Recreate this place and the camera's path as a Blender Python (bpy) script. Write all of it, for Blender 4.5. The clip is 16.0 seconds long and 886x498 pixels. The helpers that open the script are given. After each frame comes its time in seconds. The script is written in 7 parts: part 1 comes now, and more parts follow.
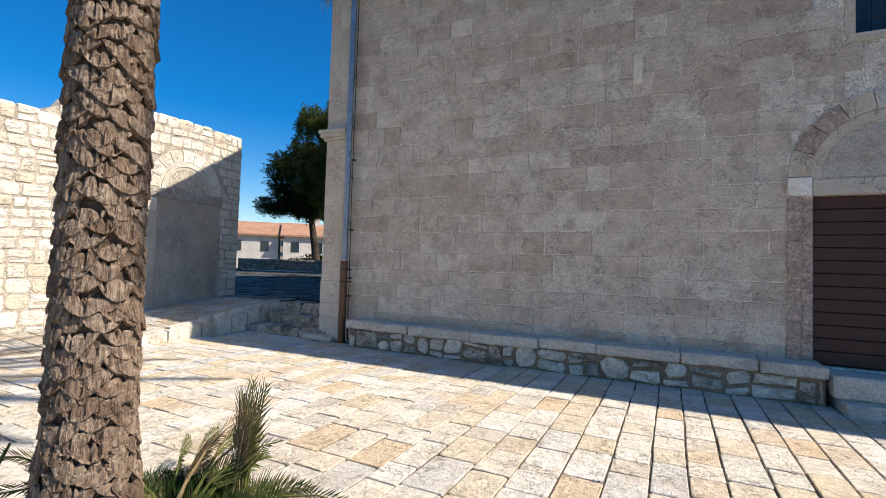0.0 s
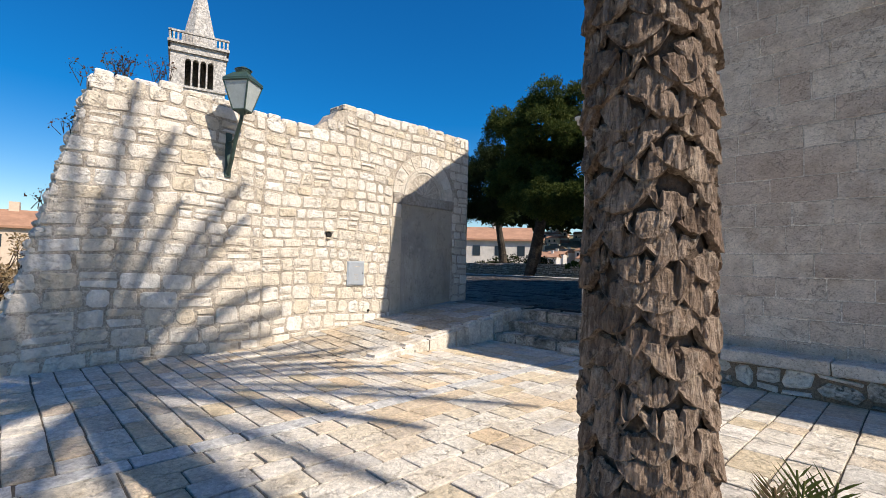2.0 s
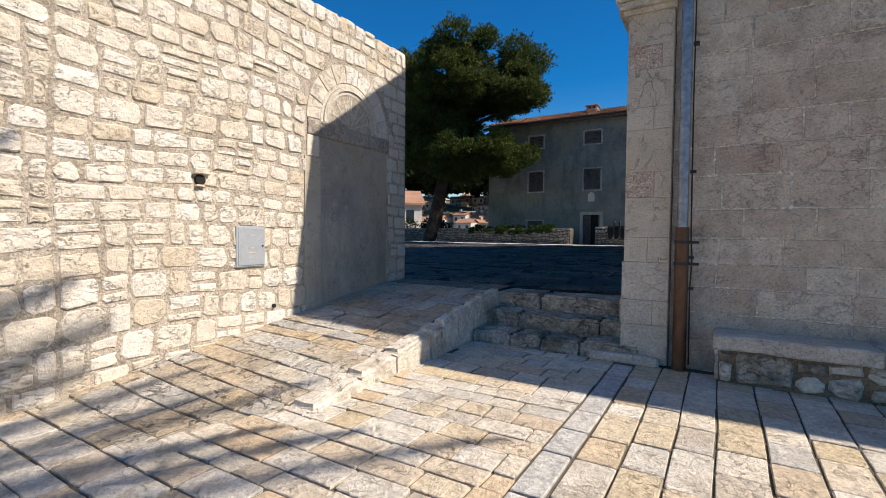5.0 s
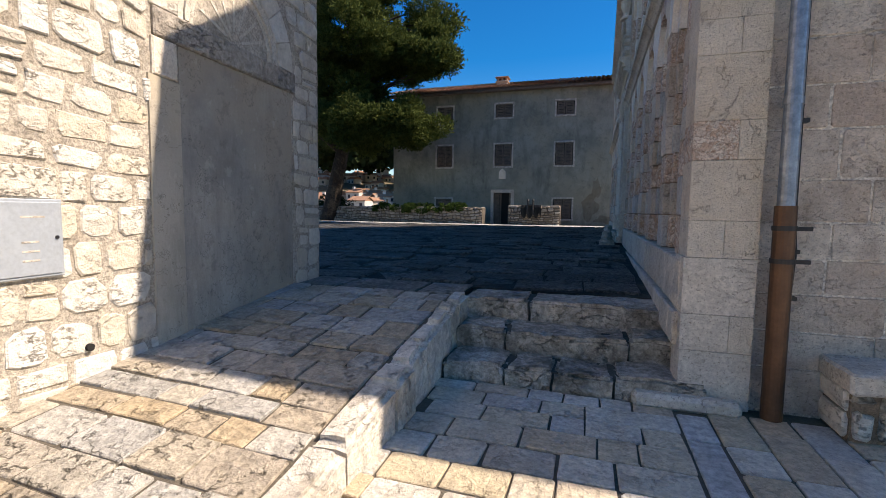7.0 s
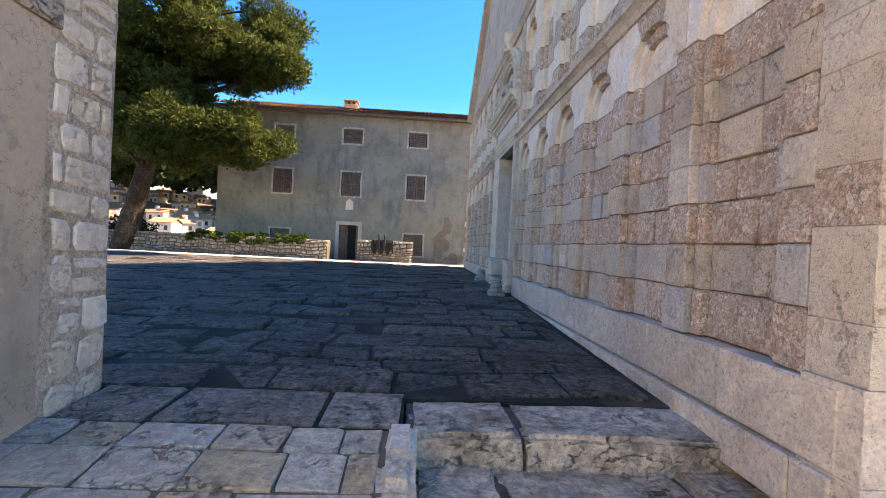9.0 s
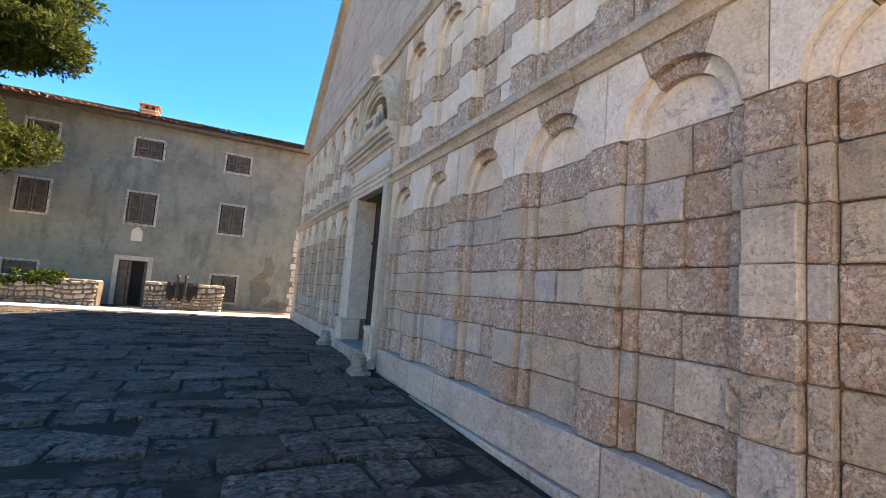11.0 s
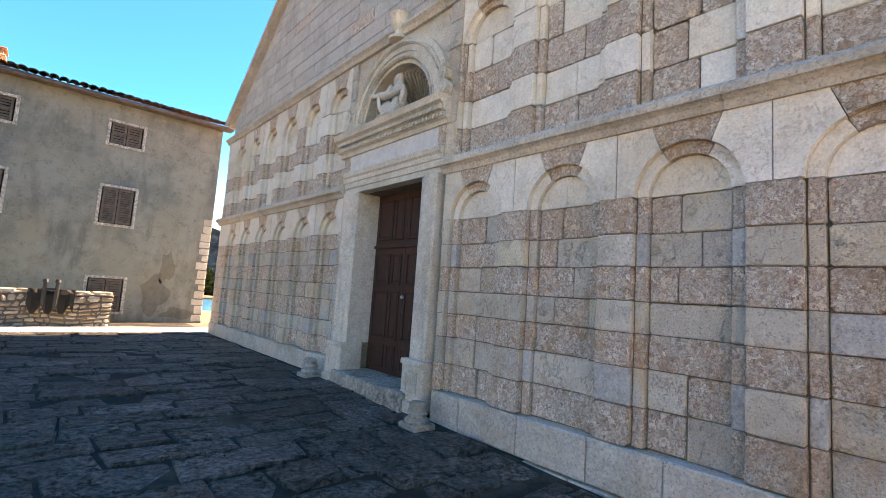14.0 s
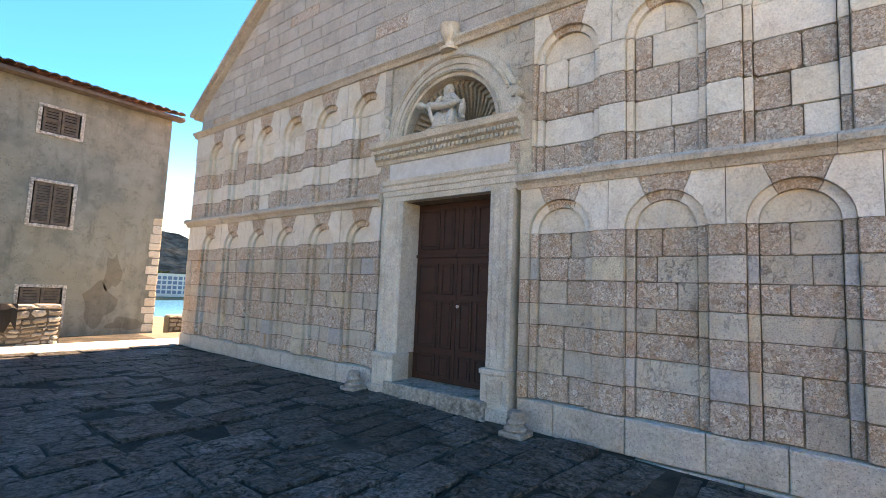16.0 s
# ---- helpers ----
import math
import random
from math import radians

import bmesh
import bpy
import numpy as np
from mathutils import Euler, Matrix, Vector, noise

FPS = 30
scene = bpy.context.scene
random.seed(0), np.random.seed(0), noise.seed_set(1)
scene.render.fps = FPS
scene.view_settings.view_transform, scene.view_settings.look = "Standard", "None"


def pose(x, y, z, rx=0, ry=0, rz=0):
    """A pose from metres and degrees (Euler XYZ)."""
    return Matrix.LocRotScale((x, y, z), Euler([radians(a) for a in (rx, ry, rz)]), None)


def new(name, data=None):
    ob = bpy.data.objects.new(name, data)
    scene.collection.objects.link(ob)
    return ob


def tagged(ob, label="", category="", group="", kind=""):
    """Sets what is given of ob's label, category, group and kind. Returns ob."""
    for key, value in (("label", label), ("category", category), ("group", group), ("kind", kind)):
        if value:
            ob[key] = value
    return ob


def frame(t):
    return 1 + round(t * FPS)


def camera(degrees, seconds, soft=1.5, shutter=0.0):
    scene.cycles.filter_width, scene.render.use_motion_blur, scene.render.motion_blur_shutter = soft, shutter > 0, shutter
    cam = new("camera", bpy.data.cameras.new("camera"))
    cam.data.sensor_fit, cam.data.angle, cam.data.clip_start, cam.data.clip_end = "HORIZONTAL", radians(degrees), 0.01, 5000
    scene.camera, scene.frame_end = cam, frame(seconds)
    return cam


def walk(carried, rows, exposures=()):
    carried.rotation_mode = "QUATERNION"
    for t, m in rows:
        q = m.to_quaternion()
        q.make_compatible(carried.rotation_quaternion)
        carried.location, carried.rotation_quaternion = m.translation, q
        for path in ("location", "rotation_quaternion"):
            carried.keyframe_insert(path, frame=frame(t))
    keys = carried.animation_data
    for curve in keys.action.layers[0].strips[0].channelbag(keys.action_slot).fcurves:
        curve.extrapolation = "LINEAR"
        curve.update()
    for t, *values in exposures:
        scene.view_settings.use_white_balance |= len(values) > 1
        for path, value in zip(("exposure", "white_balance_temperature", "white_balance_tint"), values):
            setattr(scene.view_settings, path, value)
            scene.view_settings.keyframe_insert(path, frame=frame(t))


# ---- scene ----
cam = camera(87.0, 16.0, soft=0.5)
METRES, EYE, TILT, LEAN, TURN = 19.0, 1.55, 0.0, 0.0, 26.1
ROWS = [
    (0.0, 0.0, 0.0, 0.0, -0.07, 2.16, -1.81),
    (0.5, -0.0227, 0.0087, -0.0022, 13.16, 2.59, -1.76),
    (1.0, -0.0485, 0.0156, -0.001, 17.38, 3.02, -1.86),
    (1.5, -0.0757, 0.0296, -0.0002, 19.32, 2.73, -1.51),
    (2.0, -0.1032, 0.045, 0.0005, 20.01, 1.85, -1.24),
    (2.5, -0.1278, 0.0667, -0.0014, 19.09, 1.6, -1.07),
    (3.0, -0.1526, 0.0866, -0.0021, 18.0, 1.27, -0.91),
    (3.5, -0.1744, 0.1091, -0.0017, 14.56, 0.24, -0.89),
    (4.0, -0.1908, 0.1382, -0.0013, 10.74, -0.79, -0.6),
    (6.5, -0.2508, 0.2961, -0.0001, -4.16, -3.88, -0.67),
    (7.0, -0.2579, 0.327, -0.0006, -8.32, -4.74, -0.69),
    (7.5, -0.2623, 0.3595, -0.0004, -12.8, -5.05, -0.88),
    (8.0, -0.2664, 0.3921, 0.0006, -18.11, -4.42, -1.47),
    (8.5, -0.2667, 0.4264, 0.0036, -23.75, -2.84, -2.16),
    (9.0, -0.2732, 0.457, 0.0107, -29.21, -0.43, -2.85),
    (9.5, -0.2731, 0.4833, 0.0175, -34.48, 1.87, -3.7),
    (10.0, -0.2675, 0.5133, 0.0241, -40.37, 3.81, -4.21),
    (12.5, -0.2356, 0.6555, 0.0392, -62.38, 5.64, -4.44),
    (13.0, -0.2387, 0.6854, 0.0419, -63.04, 5.43, -4.58),
    (13.5, -0.2422, 0.718, 0.0427, -65.17, 5.63, -4.41),
    (14.0, -0.2511, 0.7462, 0.0438, -67.36, 5.83, -3.93),
    (14.5, -0.2598, 0.7745, 0.0462, -68.42, 6.06, -3.73),
    (15.0, -0.272, 0.803, 0.0497, -70.85, 6.47, -3.34),
    (15.5, -0.2891, 0.8304, 0.0524, -74.43, 6.2, -2.96),
    (16.0, -0.297, 0.8621, 0.0531, -78.36, 5.27, -2.35),
]
walk(cam, [(t, pose(0, 0, EYE, TILT, LEAN, TURN) @ pose(METRES * x, METRES * y, METRES * z, 90 + pitch, roll, yaw)) for t, x, y, z, yaw, pitch, roll in ROWS],
     exposures=[(0.0, 0.56, 7100, 12), (1.5, 0.42, 7100, 13), (4.0, 0.30, 7200, 13), (6.3, 0.36, 7400, 16), (7.5, 1.08, 8500, 17), (8.0, 1.50, 9900, 18), (8.5, 1.82, 10000, 20), (9.2, 2.26, 10300, 27), (9.6, 2.28, 10500, 27), (10.2, 2.14, 11000, 25), (12.3, 2.38, 12200, 26), (16.0, 2.48, 13300, 27)])

# ---- light ----
SUN_AZ, SUN_EL = 10.5, 47.0
world = bpy.data.worlds.new("sky")
scene.world = world
world.use_nodes = True
wn = world.node_tree
sky = wn.nodes.new("ShaderNodeTexSky")
sky.sky_type = 'NISHITA'
sky.sun_disc = False
sky.sun_elevation = radians(SUN_EL)
sky.sun_rotation = radians(90 - SUN_AZ)
sky.air_density, sky.dust_density, sky.ozone_density = 1.0, 0.3, 3.0
bg = wn.nodes["Background"]
bg.inputs["Strength"].default_value = 0.112
clear = wn.nodes.new("ShaderNodeHueSaturation")
clear.inputs["Saturation"].default_value = 1.55
clear.inputs["Hue"].default_value = 0.507
wn.links.new(sky.outputs[0], clear.inputs["Color"])
wn.links.new(clear.outputs[0], bg.inputs["Color"])
sun_data = bpy.data.lights.new("sun", 'SUN')
sun_data.energy, sun_data.angle, sun_data.color = 5.0, radians(0.53), (1.0, 0.95, 0.87)
sun = new("sun", sun_data)
sun.rotation_euler = Euler((0, radians(90 - SUN_EL), radians(SUN_AZ)))
sun.location = (20, 5, 30)


# ---- materials ----
def nodes(name):
    m = bpy.data.materials.new(name)
    m.use_nodes = True
    return m, m.node_tree, m.node_tree.nodes["Principled BSDF"]


def ramp_node(nt, stops):
    r = nt.nodes.new("ShaderNodeValToRGB")
    e = r.color_ramp.elements
    while len(e) < len(stops):
        e.new(0.5)
    for el, (p, c) in zip(e, stops):
        el.position = p
        el.color = (*c, 1)
    return r


def tex(nt, kind, scale, detail=4.0, rough=0.6, vec=None):
    n = nt.nodes.new("ShaderNodeTex" + kind)
    n.inputs["Scale"].default_value = scale
    if kind == "Noise":
        n.inputs["Detail"].default_value = detail
        n.inputs["Roughness"].default_value = rough
    if vec is not None:
        nt.links.new(vec, n.inputs["Vector"])
    return n


def mix(nt, fac, a, b, mode='MIX'):
    m = nt.nodes.new("ShaderNodeMix")
    m.data_type = 'RGBA'
    m.blend_type = mode
    for sock, v in ((m.inputs[0], fac), (m.inputs[6], a), (m.inputs[7], b)):
        if isinstance(v, (int, float)):
            sock.default_value = v
        elif isinstance(v, tuple):
            sock.default_value = (*v, 1)
        else:
            nt.links.new(v, sock)
    return m.outputs[2]


def mapr(nt, v, a, b, c, d):
    n = nt.nodes.new("ShaderNodeMapRange")
    nt.links.new(v, n.inputs[0])
    for i, x in enumerate((a, b, c, d)):
        n.inputs[1 + i].default_value = x
    return n.outputs[0]


def stone_mat(name, tones, rnd='object', grain=30.0, grain_amt=0.14, stain=(0.25, 0.2, 0.15), stain_amt=0.35, stain_scale=1.2,
              bump=0.35, rough=0.85, clasts=None, pits=0.0, streak=0.0, veins=0.0, vein=(0.20, 0.155, 0.11), bed=2.6):
    """Stone whose base tone is picked for each piece, with grain, blotches, pits and, if asked for, broken clasts."""
    grain_amt, bump = min(0.75, grain_amt * 1.4), bump * 1.3
    m, nt, p = nodes(name)
    geo = nt.nodes.new("ShaderNodeNewGeometry")
    info = nt.nodes.new("ShaderNodeObjectInfo")
    r = geo.outputs["Random Per Island"] if rnd == 'island' else info.outputs["Random"]
    pos = geo.outputs["Position"]
    n = len(tones)
    base = ramp_node(nt, [(i / max(1, n - 1) if n > 1 else 0, t) for i, t in enumerate(tones)]) if n > 1 else None
    if base:
        nt.links.new(r, base.inputs[0])
        col = base.outputs[0]
    else:
        col = tones[0]
    fine = tex(nt, "Noise", grain, 6, 0.7, pos)
    big = tex(nt, "Noise", stain_scale, 5, 0.65, pos)
    mid = tex(nt, "Noise", 7.0, 5, 0.65, pos)
    if clasts:
        warp = mix(nt, 0.11, pos, tex(nt, "Noise", 22.0, 3, 0.6, pos).outputs["Color"])
        pick = mapr(nt, tex(nt, "Noise", 5.0, 3, 0.6, pos).outputs["Fac"], 0.45, 0.55, 0.0, 1.0)
        cols, edges = [], []
        for sc in (34.0, 17.0):
            vo = tex(nt, "Voronoi", sc, vec=warp)
            cr = ramp_node(nt, clasts)
            sep = nt.nodes.new("ShaderNodeSeparateColor")
            nt.links.new(vo.outputs["Color"], sep.inputs[0])
            nt.links.new(sep.outputs[0], cr.inputs[0])
            vd = tex(nt, "Voronoi", sc, vec=warp)
            vd.feature = 'DISTANCE_TO_EDGE'
            ed = mapr(nt, vd.outputs["Distance"], 0.01, 0.075, 0.85, 0.0)
            cols.append(mix(nt, ed, cr.outputs[0], (0.23, 0.15, 0.105)))
        sh = mapr(nt, mid.outputs["Fac"], 0.36, 0.56, 0.45, 1.0)
        col = mix(nt, sh, col, mix(nt, pick, cols[0], cols[1]))
        hole = tex(nt, "Noise", 26.0, 4, 0.65, pos)
        col = mix(nt, mapr(nt, hole.outputs["Fac"], 0.56, 0.61, 0.0, 0.5), col, (0.34, 0.215, 0.145))
    st = mapr(nt, big.outputs["Fac"], 0.48, 0.66, 0.0, stain_amt)
    col = mix(nt, st, col, stain)
    if streak:
        mp = nt.nodes.new("ShaderNodeMapping")
        mp.inputs["Scale"].default_value = (1.0, 1.0, 0.16)
        nt.links.new(pos, mp.inputs["Vector"])
        sn = tex(nt, "Noise", 2.6, 4, 0.6, mp.outputs[0])
        col = mix(nt, mapr(nt, sn.outputs["Fac"], 0.61, 0.72, 0.0, streak), col, (0.56, 0.27, 0.09))
    fm = mapr(nt, fine.outputs["Fac"], 0.40, 0.60, 1.0 - grain_amt, 1.0 + grain_amt * 0.4)
    mm = mapr(nt, mid.outputs["Fac"], 0.40, 0.62, 1.0 - grain_amt * 0.5, 1.0 + grain_amt * 0.25)
    mul = nt.nodes.new("ShaderNodeMath")
    mul.operation = 'MULTIPLY'
    nt.links.new(fm, mul.inputs[0])
    nt.links.new(mm, mul.inputs[1])
    vv = nt.nodes.new("ShaderNodeCombineColor")
    for i in range(3):
        nt.links.new(mul.outputs[0], vv.inputs[i])
    col = mix(nt, 1.0, col, vv.outputs[0], 'MULTIPLY')
    if pits:
        pv = tex(nt, "Noise", 42.0, 4, 0.65, pos)
        pf = mapr(nt, pv.outputs["Fac"], 0.58, 0.63, 0.0, pits)
        col = mix(nt, pf, col, (0.12, 0.09, 0.07))
    crack = None
    if veins:
        # thin weathered lines that follow the bedding of the stone
        mv = nt.nodes.new("ShaderNodeMapping")
        mv.inputs["Scale"].default_value = (1.0, 1.0, bed)
        nt.links.new(pos, mv.inputs["Vector"])
        vn = tex(nt, "Noise", 5.5, 7, 0.62, mv.outputs[0])
        off = nt.nodes.new("ShaderNodeMath")
        off.operation = 'SUBTRACT'
        off.inputs[1].default_value = 0.5
        nt.links.new(vn.outputs["Fac"], off.inputs[0])
        size = nt.nodes.new("ShaderNodeMath")
        size.operation = 'ABSOLUTE'
        nt.links.new(off.outputs[0], size.inputs[0])
        gate = mapr(nt, tex(nt, "Noise", 3.1, 3, 0.6, pos).outputs["Fac"], 0.44, 0.56, 0.0, 1.0)
        line = mapr(nt, size.outputs[0], 0.0, 0.016, veins, 0.0)
        both = nt.nodes.new("ShaderNodeMath")
        both.operation = 'MULTIPLY'
        nt.links.new(gate, both.inputs[0])
        nt.links.new(line, both.inputs[1])
        crack = both.outputs[0]
        col = mix(nt, crack, col, vein)
    nt.links.new(col, p.inputs["Base Color"])
    p.inputs["Roughness"].default_value = rough
    p.inputs["Specular IOR Level"].default_value = 0.3
    b = nt.nodes.new("ShaderNodeBump")
    b.inputs["Strength"].default_value = bump
    b.inputs["Distance"].default_value = 0.035
    add = nt.nodes.new("ShaderNodeMath")
    soft = nt.nodes.new("ShaderNodeMath")
    soft.operation = 'MULTIPLY'
    soft.inputs[1].default_value = 0.5
    nt.links.new(fine.outputs["Fac"], soft.inputs[0])
    nt.links.new(soft.outputs[0], add.inputs[0])
    nt.links.new(mid.outputs["Fac"], add.inputs[1])
    height = add.outputs[0]
    if crack is not None:
        cut = nt.nodes.new("ShaderNodeMath")
        cut.operation = 'SUBTRACT'
        nt.links.new(height, cut.inputs[0])
        nt.links.new(crack, cut.inputs[1])
        height = cut.outputs[0]
    nt.links.new(height, b.inputs["Height"])
    nt.links.new(b.outputs[0], p.inputs["Normal"])
    return m


def bark_mat(name, rnd):
    """Fibrous cut leaf bases: upright fibres, pale worn ends, dark creases."""
    m, nt, p = nodes(name)
    geo = nt.nodes.new("ShaderNodeNewGeometry")
    info = nt.nodes.new("ShaderNodeObjectInfo")
    base = ramp_node(nt, [(0.0, (0.20, 0.14, 0.10)), (0.35, (0.31, 0.225, 0.165)), (0.7, (0.38, 0.29, 0.22)), (1.0, (0.25, 0.17, 0.12))])
    nt.links.new(geo.outputs["Random Per Island"] if rnd == 'island' else info.outputs["Random"], base.inputs[0])
    mp = nt.nodes.new("ShaderNodeMapping")
    mp.inputs["Scale"].default_value = (1.0, 1.0, 0.16)
    nt.links.new(geo.outputs["Position"], mp.inputs["Vector"])
    fib = tex(nt, "Noise", 55.0, 5, 0.7, mp.outputs[0])
    lump = tex(nt, "Noise", 16.0, 5, 0.7, geo.outputs["Position"])
    col = mix(nt, mapr(nt, fib.outputs["Fac"], 0.42, 0.60, 0.0, 0.8), base.outputs[0], (0.095, 0.062, 0.042))
    col = mix(nt, mapr(nt, lump.outputs["Fac"], 0.54, 0.66, 0.0, 0.55), col, (0.56, 0.45, 0.34))
    nt.links.new(col, p.inputs["Base Color"])
    p.inputs["Roughness"].default_value = 0.9
    p.inputs["Specular IOR Level"].default_value = 0.2
    b = nt.nodes.new("ShaderNodeBump")
    b.inputs["Strength"].default_value = 1.0
    b.inputs["Distance"].default_value = 0.03
    sub = nt.nodes.new("ShaderNodeMath")
    sub.operation = 'SUBTRACT'
    nt.links.new(lump.outputs["Fac"], sub.inputs[0])
    nt.links.new(fib.outputs["Fac"], sub.inputs[1])
    nt.links.new(sub.outputs[0], b.inputs["Height"])
    nt.links.new(b.outputs[0], p.inputs["Normal"])
    return m


def plain_mat(name, colour, rough=0.6, metal=0.0, var=0.25, scale=8.0, bump=0.1, second=None):
    m, nt, p = nodes(name)
    geo = nt.nodes.new("ShaderNodeNewGeometry")
    n1 = tex(nt, "Noise", scale, 6, 0.65, geo.outputs["Position"])
    n2 = tex(nt, "Noise", scale * 6, 4, 0.6, geo.outputs["Position"])
    other = second or tuple(c * (1 - var) for c in colour)
    col = mix(nt, mapr(nt, n1.outputs["Fac"], 0.35, 0.65, 0.0, 1.0), colour, other)
    col = mix(nt, mapr(nt, n2.outputs["Fac"], 0.4, 0.7, 0.0, 0.35), col, tuple(c * 0.6 for c in colour))
    nt.links.new(col, p.inputs["Base Color"])
    p.inputs["Roughness"].default_value = rough
    p.inputs["Metallic"].default_value = metal
    b = nt.nodes.new("ShaderNodeBump")
    b.inputs["Strength"].default_value = bump
    b.inputs["Distance"].default_value = 0.02
    nt.links.new(n2.outputs["Fac"], b.inputs["Height"])
    nt.links.new(b.outputs[0], p.inputs["Normal"])
    return m


def plaster_mat(name, colour, dark, warm, rough=0.92):
    """Old render: broad blotches, streaks that run down, warm damp patches."""
    m, nt, p = nodes(name)
    geo = nt.nodes.new("ShaderNodeNewGeometry")
    mp = nt.nodes.new("ShaderNodeMapping")
    mp.inputs["Scale"].default_value = (1.6, 1.6, 0.35)
    nt.links.new(geo.outputs["Position"], mp.inputs["Vector"])
    a = tex(nt, "Noise", 0.9, 6, 0.62, geo.outputs["Position"])
    s = tex(nt, "Noise", 1.3, 6, 0.7, mp.outputs[0])
    w = tex(nt, "Noise", 0.55, 4, 0.6, geo.outputs["Position"])
    f = tex(nt, "Noise", 40.0, 4, 0.6, geo.outputs["Position"])
    col = mix(nt, mapr(nt, a.outputs["Fac"], 0.42, 0.62, 0.0, 0.8), colour, dark)
    col = mix(nt, mapr(nt, s.outputs["Fac"], 0.50, 0.66, 0.0, 0.7), col, tuple(c * 0.75 for c in dark))
    col = mix(nt, mapr(nt, w.outputs["Fac"], 0.46, 0.62, 0.0, 0.7), col, warm)
    col = mix(nt, mapr(nt, f.outputs["Fac"], 0.35, 0.7, 0.0, 0.25), col, dark)
    g = tex(nt, "Noise", 4.5, 8, 0.75, geo.outputs["Position"])
    col = mix(nt, mapr(nt, g.outputs["Fac"], 0.56, 0.62, 0.0, 0.4), col, tuple(c * 0.7 for c in dark))
    col = mix(nt, mapr(nt, g.outputs["Fac"], 0.42, 0.36, 0.0, 0.35), col, tuple(min(1.0, c * 1.25) for c in colour))
    cr = tex(nt, "Noise", 1.1, 6, 0.7, geo.outputs["Position"])
    near = nt.nodes.new("ShaderNodeMath")
    near.operation = 'COMPARE'
    near.inputs[1].default_value, near.inputs[2].default_value = 0.5, 0.0035
    nt.links.new(cr.outputs["Fac"], near.inputs[0])
    col = mix(nt, mapr(nt, near.outputs[0], 0.0, 1.0, 0.0, 0.5), col, tuple(c * 0.45 for c in dark))
    nt.links.new(col, p.inputs["Base Color"])
    p.inputs["Roughness"].default_value = rough
    b = nt.nodes.new("ShaderNodeBump")
    b.inputs["Strength"].default_value = 0.3
    b.inputs["Distance"].default_value = 0.02
    nt.links.new(f.outputs["Fac"], b.inputs["Height"])
    nt.links.new(b.outputs[0], p.inputs["Normal"])
    return m


RUBBLE_TONES = [(0.70, 0.63, 0.53), (0.78, 0.73, 0.65), (0.82, 0.78, 0.71), (0.66, 0.57, 0.44), (0.80, 0.75, 0.67), (0.74, 0.68, 0.59)]
m_rubble = stone_mat("rubble_limestone", RUBBLE_TONES, bump=0.95, grain=16, grain_amt=0.08, stain=(0.56, 0.44, 0.30), stain_amt=0.3, veins=0.2, vein=(0.36, 0.28, 0.19), pits=0.08)
m_rubble_far = stone_mat("rubble_limestone_joined", RUBBLE_TONES, rnd='island', bump=0.95, grain=16, grain_amt=0.08, stain=(0.56, 0.44, 0.30), stain_amt=0.3, veins=0.2, vein=(0.36, 0.28, 0.19), pits=0.08)
m_drystone = stone_mat("brown_rubble", [(0.30, 0.28, 0.25), (0.46, 0.43, 0.385), (0.20, 0.18, 0.155), (0.29, 0.24, 0.185), (0.37, 0.345, 0.31)], bump=0.9, grain=22, stain=(0.20, 0.15, 0.10), stain_amt=0.5)
m_mortar = stone_mat("lime_mortar", [(0.60, 0.53, 0.44)], bump=0.9, grain=38, grain_amt=0.25, stain=(0.30, 0.245, 0.18), stain_amt=0.6, stain_scale=1.6)
m_mortar_dark = stone_mat("weathered_mortar", [(0.11, 0.095, 0.08)], bump=0.6, grain=45, stain_amt=0.4)
ASHLAR_TONES = [(0.72, 0.62, 0.515), (0.60, 0.49, 0.395), (0.79, 0.695, 0.585), (0.55, 0.43, 0.345), (0.75, 0.655, 0.55), (0.66, 0.545, 0.445), (0.70, 0.60, 0.50)]
m_ashlar = stone_mat("ashlar_limestone", ASHLAR_TONES, bump=0.7, grain=48, grain_amt=0.12, stain=(0.44, 0.34, 0.265), stain_amt=0.7, stain_scale=3.0, pits=0.45, veins=0.25, vein=(0.42, 0.33, 0.25), bed=1.4)
m_ashlar_mortar = stone_mat("ashlar_joint_mortar", [(0.80, 0.72, 0.62)], bump=0.7, grain=30, grain_amt=0.3, stain=(0.28, 0.22, 0.17), stain_amt=0.5, stain_scale=1.9)
m_facade_mortar = stone_mat("brown_facade_mortar", [(0.30, 0.22, 0.155)], bump=0.8, grain=40, grain_amt=0.25, stain=(0.20, 0.15, 0.11), stain_amt=0.5)
# Grey for quoins and column bases; also darkens the doorway's shaded lintel and tympanum.
m_end_stone = stone_mat("grey_quoin_and_shade_limestone", [(0.50, 0.455, 0.395), (0.42, 0.38, 0.33), (0.58, 0.53, 0.46), (0.46, 0.40, 0.335)], bump=1.1, grain=18, grain_amt=0.18, stain=(0.25, 0.21, 0.165), stain_amt=0.55, pits=0.3, veins=0.3, vein=(0.16, 0.13, 0.10))
# Base tone carries the deep niche's shade; the blotches are stains.
m_shell_shade = stone_mat("shaded_weathered_shell", [(0.38, 0.32, 0.25)], bump=0.6, grain=30, grain_amt=0.2, stain=(0.20, 0.16, 0.12), stain_amt=0.6, stain_scale=3.0)
m_marble = stone_mat("blue_grey_marble", [(0.62, 0.61, 0.59)], bump=0.15, grain=12, grain_amt=0.08, stain=(0.45, 0.42, 0.38), stain_amt=0.3, rough=0.6)
